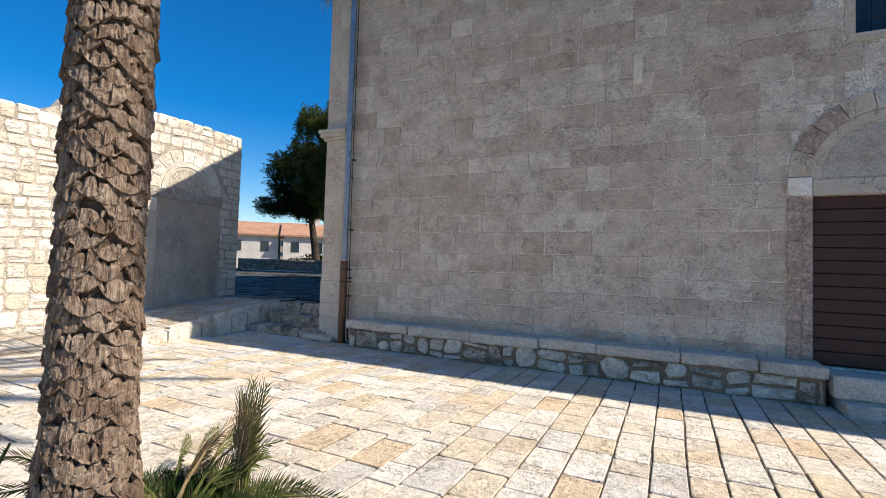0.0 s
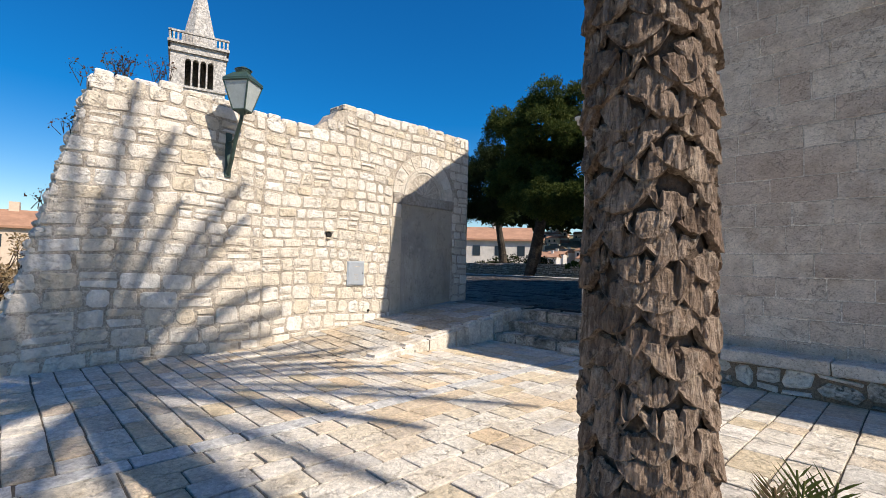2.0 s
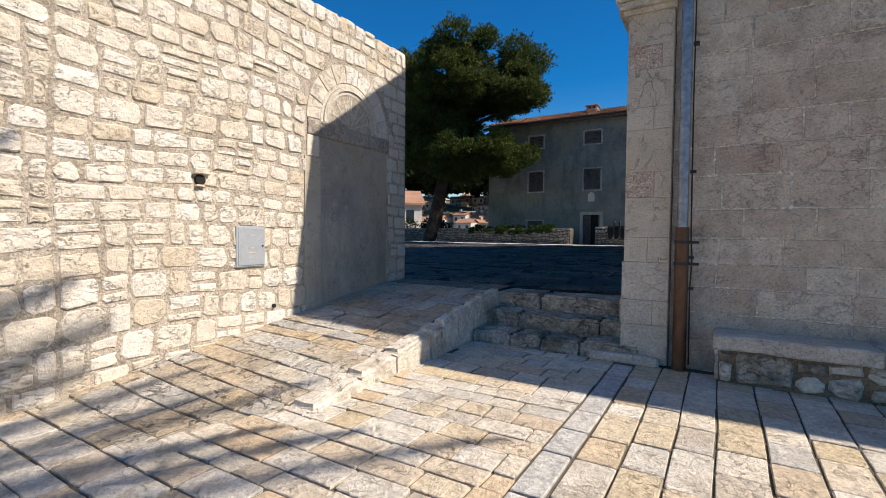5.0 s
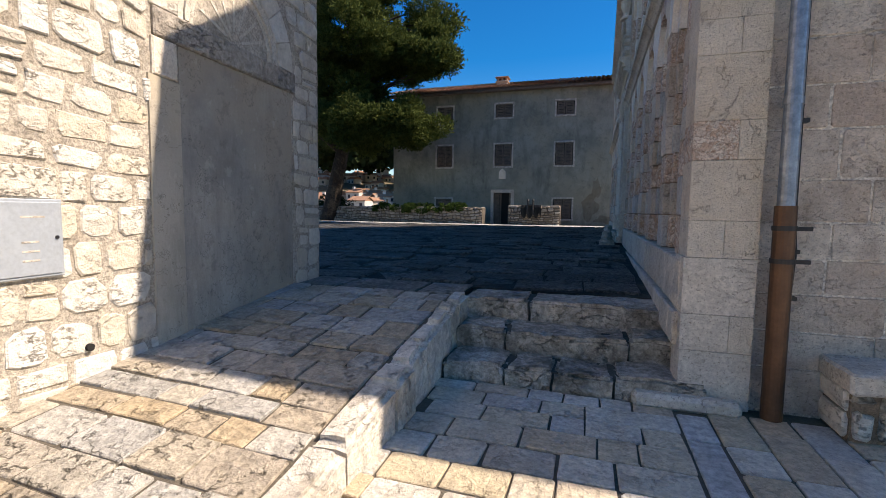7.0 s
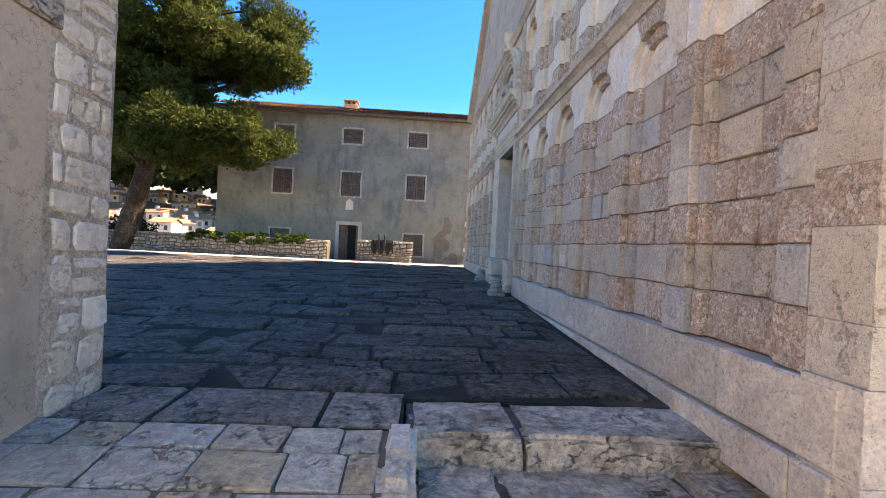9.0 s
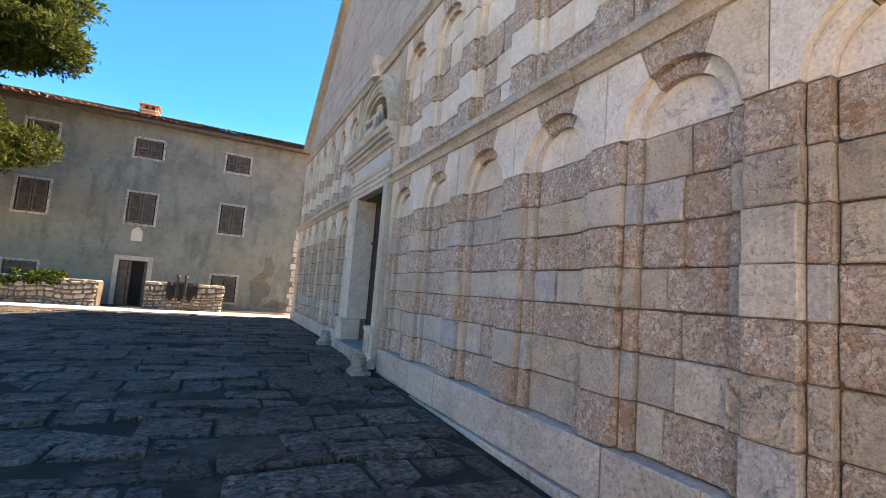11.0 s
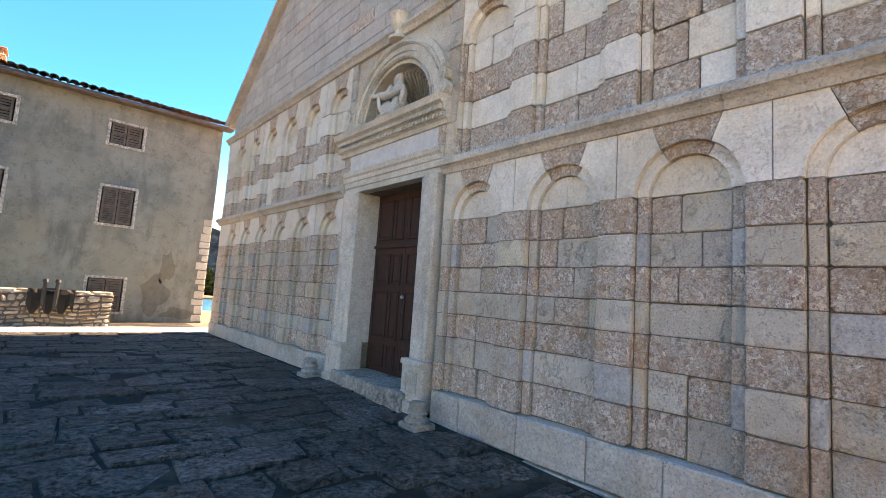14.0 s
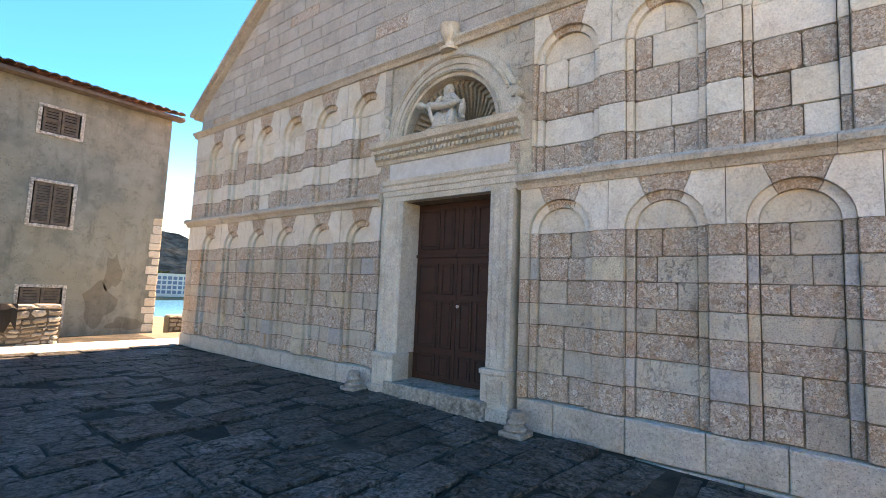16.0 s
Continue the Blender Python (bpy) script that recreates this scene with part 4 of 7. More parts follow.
def walled_door():
    door = empty("walled_up_doorway", "old doorway walled up with grey cement under a carved lunette", "doorway", kind="structure")
    c = 6.64
    prm = lambda nm, o, d0, d1, mat, ch=0.0: mesh_ob(nm, *prism(WP, o, d0, d1, ch), mat, door)
    ramp_top = lambda u: ramp_z(WP.at(u, 0, 0).y)
    prm("cement_infill", [(NICHE[0] + .30, ramp_top(6.0) - .1), (NICHE[1] - .05, ramp_top(7.5) - .1), (NICHE[1] - .05, 2.93), (NICHE[0] + .30, 2.93)], -0.03, 0.006, m_infill)
    prm("cement_strip", [(NICHE[0] - .02, ramp_top(5.6) - .1), (NICHE[0] + .295, ramp_top(6.0) - .1), (NICHE[0] + .295, 2.6), (NICHE[0] - .02, 2.62)], -0.03, 0.018, plaster_mat("pale_cement", (0.55, 0.49, 0.40), (0.42, 0.37, 0.30), (0.56, 0.46, 0.32)))
    prm("jamb_stone", rect(NICHE[0] + .02, NICHE[0] + .27, 2.62, 2.93), -0.03, 0.03, m_white, 0.012)
    # Darker stone here puts the arch's shade into the lintel's colour.
    prm("lintel", rect(NICHE[0] + .04, NICHE[1] + .02, 2.935, 3.17), -0.03, 0.035, m_end_stone, 0.012)
    # arch of wedge stones
    n = 9
    for i in range(n):
        a, b = 180 - 180 * i / n - .4, 180 - 180 * (i + 1) / n + .4
        prm("voussoir", arc(c, 3.175, 1.0, a, b, 3) + arc(c, 3.175, 0.72, b, a, 3), -0.03, 0.018 + random.uniform(0, .008), m_rubble, 0.006)
    for r0, r1, d in ((0.715, 0.66, 0.012), (0.655, 0.60, 0.03), (0.595, 0.54, 0.008)):
        prm("archivolt_ring", arc(c, 3.175, r0, 180, 0, 24) + arc(c, 3.175, r1, 0, 180, 24), -0.03, d, m_carved)
    # Tympanum takes the same darker tone in place of shade.
    prm("tympanum", arc(c, 3.175, 0.538, 180, 0, 24), -0.03, -0.006, m_end_stone)
    for i in range(7):
        a = radians(20 + 140 * i / 6)
        p = [(c + r * math.cos(a + s), 3.19 + r * math.sin(a + s)) for r, s in ((.12, -.12), (.46, -.03), (.48, .03), (.12, .12))]
        prm("carved_ray", p, -0.01, 0.006, m_carved)


# ---- paving ----
def pave(parent, x0, x1, y0, y1, zf, w, h, mat, matj, near, along='x', gap=0.012, name="paving_stone", most=300, skip=None, jz=0.004, ch=0.006, wave=0.004, chip=0.007):
    """Rows of slabs; each follows the slope of the floor below it."""
    pile = Pile(parent, name, mat, matj, most)
    v = 0.0
    A0, A1, B0, B1 = (x0, x1, y0, y1) if along == 'x' else (y0, y1, x0, x1)
    b = B0
    while b < B1 - 0.05:
        hh = min(random.uniform(*h), B1 - b)
        cuts = split(A0 - random.uniform(0, w[1]), A1, *w)
        for p, q in zip(cuts, cuts[1:]):
            p = max(p, A0)
            if q - p < 0.05:
                continue
            o = wander(rough(p, q, b, b + hh, gap * random.uniform(.8, 1.6), chip, (.02, .09)), wave, 2.3)
            o = [(u, vv) if along == 'x' else (vv, u) for u, vv in o]
            cx, cy = sum(u for u, _ in o) / len(o), sum(vv for _, vv in o) / len(o)
            if skip and skip(cx, cy):
                continue
            jj = random.uniform(-jz, jz)
            PL = Plane((0, 0, 0), (1, 0, 0), (0, 1, 0), (0, 0, 1))
            vs, fs = prism(PL, o, -0.05, 0.0, ch, tilt=(random.uniform(-jz, jz) * .5, random.uniform(-jz, jz) * .5))
            vs = [Vector((p_.x, p_.y, p_.z + zf(p_.x, p_.y) + jj)) for p_ in vs]
            pile.add((vs, fs), near=near(cx, cy))
        b += hh
    pile.close()


m_step = stone_mat("worn_step_limestone", [(0.52, 0.47, 0.39), (0.60, 0.54, 0.46), (0.44, 0.40, 0.34)], bump=1.2, grain=18, grain_amt=0.25, stain=(0.15, 0.125, 0.09), stain_amt=0.75, stain_scale=2.5, pits=0.4, veins=0.3, vein=(0.10, 0.08, 0.06), bed=1.6)


m_kerb = stone_mat("worn_kerb_limestone", [(0.79, 0.73, 0.64), (0.70, 0.64, 0.55), (0.83, 0.77, 0.68)], bump=1.0, grain=18, grain_amt=0.14, stain=(0.35, 0.28, 0.20), stain_amt=0.5, stain_scale=3.0, pits=0.3, veins=0.2, vein=(0.24, 0.19, 0.13), bed=1.5)


def steps():
    st = empty("stone_steps", "three worn stone steps up to the terrace", "steps", (-7.5, 7.9, 0))
    st.location = (0, 0, 0)
    for k, (yf, zt, yb, xs) in enumerate(((7.44, 0.17, 7.96, (-8.42, -7.83, -7.42, -6.92, -6.22)), (7.93, 0.37, 8.45, (-8.44, -7.92, -6.78, -6.22)), (8.38, 0.59, 9.06, (-8.50, -7.76, -6.22)))):
        for a, b in zip(xs, xs[1:]):
            bm = bmesh.new()
            j = random.uniform(-.02, .02)
            add_box(bm, (a + .012, yf + j, -0.1), (b - .012, yb, zt + random.uniform(-.012, .008)))
            bmesh.ops.bevel(bm, geom=[e for e in bm.edges if all(v.co.z > 0.02 for v in e.verts)], offset=0.03, segments=2, affect='EDGES')
            bmesh.ops.subdivide_edges(bm, edges=[e for e in bm.edges if e.calc_length() > .1], cuts=5, use_grid_fill=True)
            for v in bm.verts:
                v.co += noise.noise_vector(v.co * 4.0) * 0.030 + noise.noise_vector(v.co * 13.0) * 0.014 + noise.noise_vector(v.co * 30.0) * 0.006
            part("step_block", bm, m_step, st)
        # earth and mortar packed between the blocks
        bm = box_bm((-8.5, yf + .07, -.1), (-6.25, yb + .04, zt - .035))
        bmesh.ops.subdivide_edges(bm, edges=[e for e in bm.edges if e.calc_length() > .3], cuts=12, use_grid_fill=True)
        for v in bm.verts:
            v.co += noise.noise_vector(v.co * 7.0) * .025
        part("packed_earth", bm, m_mortar_dark, st, "dark earth packed between the step blocks")
    kerb = empty("ramp_kerb", "rounded pale kerb stones along the ramp", "kerb", kind="structure")
    y = 4.35
    while y < 8.4:
        L = random.uniform(0.26, 0.5) if y > 6.2 else random.uniform(0.5, 0.85)
        y2 = min(y + L, 8.5)
        bm = bmesh.new()
        xo = lambda yy: KERB_X + 0.22 - 0.05 * (yy - 6) * (yy > 6) * .5 + (0.12 * max(0, 5.2 - yy) ** 1.2)
        add_box(bm, (KERB_X - .03, y + .016, -0.06), (xo((y + y2) / 2) + random.uniform(-.02, .02), y2 - .016, ramp_z((y + y2) / 2, KERB_X) + .035))
        for v in bm.verts:
            if v.co.z > 0:
                v.co.z = ramp_z(v.co.y, KERB_X) + 0.03
        bmesh.ops.bevel(bm, geom=[e for e in bm.edges if all(v.co.z > 0.0 for v in e.verts)], offset=0.045, segments=3, affect='EDGES')
        bmesh.ops.subdivide_edges(bm, edges=[e for e in bm.edges if e.calc_length() > .08], cuts=2, use_grid_fill=True)
        for v in bm.verts:
            v.co += noise.noise_vector(v.co * 5.0) * 0.016 + noise.noise_vector(v.co * 17.0) * .006
        part("kerb_stone", bm, m_kerb, kerb)
        y = y2


# ---- the bench along the side wall ----
def bench():
    b = empty("stone_bench", "long rough stone bench built against the church wall", "bench")
    cuts = split(-5.47, 1.72, 0.7, 1.6)
    for p, q in zip(cuts, cuts[1:]):
        bm = bmesh.new()
        add_box(bm, (p + .006, 7.13 + random.uniform(-.03, .03), 0.335 + random.uniform(-.02, .02)), (q - .006, 7.605, 0.485 + random.uniform(-.015, .012)), 0.018)
        bmesh.ops.subdivide_edges(bm, edges=[e for e in bm.edges if e.calc_length() > .3], cuts=9, use_grid_fill=True)
        for v in bm.verts:
            v.co += noise.noise_vector(v.co * 4.0) * 0.012 + noise.noise_vector(v.co * 14.0) * 0.010
        part("seat_slab", bm, m_plinth, b)
    bm = box_bm((-5.42, 7.20, -0.02), (1.70, 7.6, 0.36))
    part("core", bm, m_facade_mortar, b)
    BP = Plane((0, 7.20, 0), (1, 0, 0), (0, 0, 1), (0, -1, 0))
    cuts = split(-5.43, 1.70, 0.14, 0.52)
    for p, q in zip(cuts, cuts[1:]):
        m = random.uniform(.09, .25)
        for za, zb in (((0.0, .34),) if random.random() < .3 else ((0.0, m), (m, .34))):
            o = wander(rough(p, q, za, zb, random.uniform(.016, .04), 0.03, (.12, .36)), .02, 6.0)
            mesh_ob("bench_stone", *prism(BP, o, -0.02, 0.025 + random.uniform(-.015, .03), 0.02, dome=random.uniform(.005, .02)), m_kerb if random.random() < .6 else m_step, b)
    EPl = Plane((-5.42, 7.6, 0), (0, -1, 0), (0, 0, 1), (-1, 0, 0))
    for za, zb in ((0.0, 0.19), (0.19, 0.36)):
        mesh_ob("bench_stone", *prism(EPl, rough(0.0, 0.39, za, zb, 0.014, 0.012), -0.02, 0.03, 0.014, dome=.006), m_rubble, b)


# ---- the grey house at the end of the terrace ----
HY, HX0, HX1, HZ = 29.4, -18.6, -5.75, 8.15


def shutter_window(x0, x1, z0, z1, frame_w=0.09):
    w = empty("shuttered_window", "closed brown slatted shutters in a pale stone surround", "window", group="house windows")
    bm = bmesh.new()
    for lo, hi in (((x0 - frame_w, z0 - frame_w), (x0, z1 + frame_w)), ((x1, z0 - frame_w), (x1 + frame_w, z1 + frame_w)), ((x0, z1), (x1, z1 + frame_w)), ((x0, z0 - frame_w), (x1, z0))):
        add_box(bm, (lo[0], HY - 0.045, lo[1]), (hi[0], HY + 0.10, hi[1]), 0.01)
    part("window_frame", bm, m_window_stone, w, "pale stone surround")
    part("backing", box_bm((x0, HY + 0.09, z0), (x1, HY + 0.14, z1)), m_dark, w)
    mid = (x0 + x1) / 2
    for a, b in ((x0 + .04, mid - .012), (mid + .012, x1 - .04)):
        bm = bmesh.new()
        fr = 0.06
        for lo, hi in (((a, z0 + .02), (a + fr, z1 - .02)), ((b - fr, z0 + .02), (b, z1 - .02)), ((a + fr, z0 + .02), (b - fr, z0 + .09)), ((a + fr, z1 - .09), (b - fr, z1 - .02)), ((a + fr, (z0 + z1) / 2 - .03), (b - fr, (z0 + z1) / 2 + .03))):
            add_box(bm, (lo[0], HY - .01, lo[1]), (hi[0], HY + .03, hi[1]))
        leaf = part("shutter", bm, m_shutter, w)
        k = int((z1 - z0 - .2) / 0.075)
        for i in range(k):
            z = z0 + .1 + (z1 - z0 - .2) * (i + .5) / k
            vs = [(a + fr, HY - .005, z - .03), (b - fr, HY - .005, z - .03), (b - fr, HY + .03, z + .035), (a + fr, HY + .03, z + .035),
                  (a + fr, HY + .003, z - .036), (b - fr, HY + .003, z - .036), (b - fr, HY + .038, z + .03), (a + fr, HY + .038, z + .03)]
            mesh_ob("slat", vs, [(0, 1, 2, 3), (7, 6, 5, 4), (0, 4, 5, 1), (2, 6, 7, 3), (0, 3, 7, 4), (1, 5, 6, 2)], m_shutter, leaf)
    return w


def house():
    hs = empty("grey_house", "three-storey grey rendered house with a clay tile roof", "house")
    wins = [(x - hw, x + hw, z0, z1) for x, hw in ((-15.4, .46), (-12.0, .47), (-8.72, .46)) for z0, z1 in ((6.68, 7.40), (4.02, 5.22))]
    wins += [(-9.22, -8.25, 1.15, 2.22), (-15.9, -14.95, 1.7, 2.2)]
    door = (-12.48, -11.52, 0.70, 2.55)
    xs = sorted({HX0, HX1} | {v for w in wins + [door] for v in w[:2]})
    zs = sorted({-0.1, HZ} | {v for w in wins + [door] for v in w[2:]})
    bm = bmesh.new()
    holes = wins + [door]
    for a, b in zip(xs, xs[1:]):
        run = None
        for c, d in zip(zs, zs[1:]):
            cut = any(a >= w[0] - 1e-6 and b <= w[1] + 1e-6 and c >= w[2] - 1e-6 and d <= w[3] + 1e-6 for w in holes)
            if cut:
                if run:
                    add_box(bm, (a, HY, run[0]), (b, HY + .5, run[1]))
                run = None
            else:
                run = (run[0], d) if run else (c, d)
        if run:
            add_box(bm, (a, HY, run[0]), (b, HY + .5, run[1]))
    bmesh.ops.remove_doubles(bm, verts=bm.verts[:], dist=1e-4)
    part("wall", bm, m_house, hs)
    bm = bmesh.new()
    add_box(bm, (HX0, HY + .5, -0.1), (HX0 + .5, HY + 8.5, HZ))
    add_box(bm, (HX1 - .5, HY + .5, -0.1), (HX1, HY + 8.5, HZ))
    add_box(bm, (HX0 + .5, HY + 8.0, -0.1), (HX1 - .5, HY + 8.5, HZ))
    part("rear_wall", bm, m_house, hs)
    # tile roof: rows of half-round tiles on two slopes
    bm = bmesh.new()
    rz = HZ + 0.30 * 4.6
    for s in (0, 1):
        ye = HY - .26 if s == 0 else HY + 8.88
        add = [(HX0 - .3, ye, HZ - .02), (HX1 + .3, ye, HZ - .02), (HX1 + .3, HY + 4.25, rz), (HX0 - .3, HY + 4.25, rz)]
        top = [bm.verts.new(Vector(p) + Vector((0, 0, .06))) for p in add]
        bot = [bm.verts.new(p) for p in add]
        bm.faces.new(top)
        bm.faces.new(bot[::-1])
        for i in range(4):
            j = (i + 1) % 4
            bm.faces.new((top[i], bot[i], bot[j], top[j]))
    for e in (HX0, HX1 - .4):
        v = [bm.verts.new((e + dx, y, z)) for dx in (0, .4) for y, z in ((HY, HZ - .02), (HY + 8.5, HZ - .02), (HY + 4.25, rz))]
        bm.faces.new(v[:3])
        bm.faces.new(v[3:][::-1])
    # Slab coloured dark so the gaps between the tiles read as shade.
    roof = part("roof", bm, m_shutter, hs)
    tv, tf = [], []
    x = HX0 - .25
    while x < HX1 + .25:
        w = 0.115
        for r in range(10):
            ya, yb = HY - .42 + r * .47, HY - .42 + (r + 1) * .47 + .05
            k = len(tv)
            jz = random.uniform(-.012, .015)
            for yy, rr, dz in ((ya, w * 1.08, .055), (yb, w * .85, .02)):
                zb = HZ + .03 + (yy - (HY - .38)) * .30 + dz + jz
                for i in range(6):
                    a = math.pi * i / 5
                    tv.append((x + rr * math.cos(a), yy, zb + rr * .8 * math.sin(a)))
            for i in range(5):
                tf.append((k + i, k + i + 1, k + 7 + i, k + 6 + i))
        x += 0.245
    o = mesh_ob("roof_tiles", tv, tf, m_tile, roof)
    o["kind"] = "stuff"
    part("eaves_board", box_bm((HX0 - .28, HY - .36, HZ - .10), (HX1 + .28, HY - .002, HZ - .025), .01), m_shutter, hs)
    bm = bmesh.new()
    cx = -12.35
    add_box(bm, (cx - .3, HY + 1.0, HZ + -0.02), (cx + .3, HY + 1.6, HZ + 0.70), .02)
    add_box(bm, (cx - .37, HY + .93, HZ + 0.70), (cx + .37, HY + 1.67, HZ + 0.78), .02)
    ch = part("chimney", bm, m_orange_wall, hs)
    for a in (-.28, -.03, .2):
        part("chimney_brick", box_bm((cx + a, HY + 1.0, HZ + 0.78), (cx + a + .1, HY + 1.6, HZ + 0.94)), m_tile, ch)
    part("chimney_cap", box_bm((cx - .38, HY + .92, HZ + 0.94), (cx + .38, HY + 1.68, HZ + 1.01), .02), m_tile, ch)
    for w in wins:
        win = shutter_window(*w)
        win.parent = hs
        for key in ("label", "category", "group"):
            if key in win and key != "label":
                del win[key]
    dr = empty("door", "", "")
    dr.parent = hs
    bm = bmesh.new()
    x0, x1, z0, z1 = door
    for lo, hi in (((x0 - .17, z0), (x0, z1 + .18)), ((x1, z0), (x1 + .17, z1 + .18)), ((x0, z1), (x1, z1 + .18))):
        add_box(bm, (lo[0], HY - .06, lo[1]), (hi[0], HY + .12, hi[1]), .012)
    part("door_frame", bm, m_plinth, dr, "pale stone door surround")
    # Near-black board in place of the shade behind the leaves.
    part("door_gap", box_bm((x0 + .06, HY + .16, z0), (x1 - .06, HY + .2, z1)), m_dark, dr)
    for a, b in ((x0, x0 + .30), (x0 + .32, x0 + .42), (x1 - .12, x1)):
        part("door_leaf", box_bm((a, HY + .08, z0), (b, HY + .13, z1 - .02), .01), m_shutter, dr, "grey-brown wooden door leaf ajar")
    n = [(-.19, 3.32), (.19, 3.32), (.19, 3.72), (.0, 3.90), (-.19, 3.72)]
    mesh_ob("wall_shrine", *prism(Plane((-12.02, HY, 0), (1, 0, 0), (0, 0, 1), (0, -1, 0)), n, -.01, 0.07, 0.02), m_white, hs, "small white stone shrine tablet")
    HP = Plane((0, HY, 0), (1, 0, 0), (0, 0, 1), (0, -1, 0))
    for cx, cz, rx, rz, sd in ((-7.35, 1.75, .42, .62, 1.0), (-7.05, 2.75, .22, .55, 2.0), (-6.55, 1.15, .5, .2, 3.0)):
        o = [(cx + rx * math.cos(a) * (1 + .3 * math.sin(3 * a + sd)), cz + rz * math.sin(a) * (1 + .25 * math.sin(4 * a + sd * 2))) for a in (2 * math.pi * k / 22 for k in range(22))]
        mesh_ob("plaster_patch", *prism(HP, o, -.01, .004), m_patch, hs, "darker patch of worn plaster")
    z = 0.85
    while z < 4.6:
        h = random.uniform(.2, .34)
        mesh_ob("quoin_stone", *prism(HP, rough(HX1 - random.uniform(.22, .42), HX1 + .012, z, z + h, .02, .02), -.02, .018, .012), m_rubble, hs)
        z += h
    return hs


def low_wall(name, label, pts, h, th, ivy=None, seed=0):
    """A low rubble wall along a line of points."""
    w = empty(name, label, "wall", kind="structure")
    cnt = 0
    for (ax, ay), (bx, by) in zip(pts, pts[1:]):
        A, B = Vector((ax, ay, 0)), Vector((bx, by, 0))
        U = (B - A).normalized()
        Nn = Vector((U.y, -U.x, 0))
        if Nn.y > 0:
            Nn = -Nn
        L = (B - A).length
        z0 = terrace_z(ax, ay) - 0.05
        cnr = [A, B, B - Nn * th, A - Nn * th]
        vs = [Vector((c.x, c.y, z)) for z in (z0 - .6, z0 + h) for c in cnr]
        mesh_ob("core", vs, [(0, 1, 5, 4), (1, 2, 6, 5), (2, 3, 7, 6), (3, 0, 4, 7), (4, 5, 6, 7)], m_mortar_dark, w)
        PLn = Plane(A + Vector((0, 0, z0)), U, (0, 0, 1), Nn)
        z = 0.0
        while z < h - .05:
            hh = min(random.uniform(.09, .20), h - z)
            cuts = split(0, L, .10, .36)
            for a, b in zip(cuts, cuts[1:]):
                mesh_ob("rubble_stone", *prism(PLn, wander(rough(a, b, z, z + hh, .022, .03, (.18, .40)), .035, 4.2), -.04, .025 + random.uniform(0, .045), .022, dome=.018), m_drystone, w)
            z += hh
        TPn = Plane(A + Vector((0, 0, z0 + h)), U, -Nn, (0, 0, 1))
        cuts = split(0, L, .3, .6)
        for a, b in zip(cuts, cuts[1:]):
            mesh_ob("coping_stone", *prism(TPn, rough(a, b, -.03, th + .02, .015, .02), -.04, .04 + random.uniform(0, .02), .02), m_drystone, w)
    return w


# ---- trees ----
def tufts(centres, count, size, spread=0.22, seed=1, flat=0.75):
    """Many small blades in clumps: each blade is a thin kite, turned its own way."""
    rng = np.random.default_rng(seed)
    V, F = [], []
    for (cx, cy, cz, r) in centres:
        n = int(count * r * r)
        d = rng.normal(size=(n, 3))
        d /= np.linalg.norm(d, axis=1)[:, None]
        rad = r * (0.45 + 0.6 * rng.random(n) ** 0.5)
        lump = 1 + 0.22 * np.sin(d[:, 0] * 7 + cx) * np.sin(d[:, 1] * 6 + cy) + 0.15 * np.sin(d[:, 2] * 11 + cz)
        p = np.array([cx, cy, cz]) + d * (rad * lump)[:, None] * np.array([1, 1, flat])
        a = d + rng.normal(scale=0.7, size=(n, 3)) + np.array([0, 0, .35])
        a /= np.linalg.norm(a, axis=1)[:, None]
        b = np.cross(a, rng.normal(size=(n, 3)))
        b /= np.linalg.norm(b, axis=1)[:, None]
        L = size * (0.6 + 0.8 * rng.random(n))[:, None]
        W = L * spread
        k = len(V)
        q = np.stack([p - a * L * .5, p + b * W, p + a * L * .5, p - b * W], 1).reshape(-1, 3)
        V.extend(q.tolist())
        F.extend([(k + 4 * i, k + 4 * i + 1, k + 4 * i + 2, k + 4 * i + 3) for i in range(n)])
    return V, F


def limb(bm, pts, r0, r1, seg=8):
    n = len(pts)
    for i in range(n - 1):
        ra, rb = r0 + (r1 - r0) * i / (n - 1), r0 + (r1 - r0) * (i + 1) / (n - 1)
        add_cyl(bm, pts[i], pts[i + 1], ra, rb, seg)


def tree(name, label, base, path, crowns, mat, r0=0.45, count=1700, size=0.20, seed=3, limbs=True, spread=.17):
    t = empty(name, label, "tree")
    bm = bmesh.new()
    limb(bm, [Vector(p) for p in path], r0, r0 * .35, 10)
    tr = part("trunk", bm, m_trunk, t)
    if limbs:
        for i, (x, y, z, r) in enumerate(crowns):
            s = min((Vector(q) for q in path[1:]), key=lambda q: (q - Vector((x, y, z - 1.0))).length)
            e = Vector((x, y, z))
            m = s.lerp(e, .5) + Vector((0, 0, .25))
            bm = bmesh.new()
            limb(bm, [s, m, e], .075, .02, 6)
            part("branch", bm, m_trunk, t)
    V, F = tufts(crowns, count, size, seed=seed, spread=spread)
    o = mesh_ob("crown", V, F, mat, t)
    o["kind"] = "stuff"
    return t


def clumps(n, c, r, seed, size=(0.7, 1.5), keep=lambda p: True):
    rng = random.Random(seed)
    out = []
    while len(out) < n:
        d = Vector((rng.gauss(0, 1), rng.gauss(0, 1), rng.gauss(0, 1))).normalized()
        k = rng.uniform(.3, 1.0) ** .5
        p = Vector((c[0] + d.x * r[0] * k, c[1] + d.y * r[1] * k, c[2] + d.z * r[2] * k))
        if keep(p):
            out.append((p.x, p.y, p.z, rng.uniform(*size)))
    return out


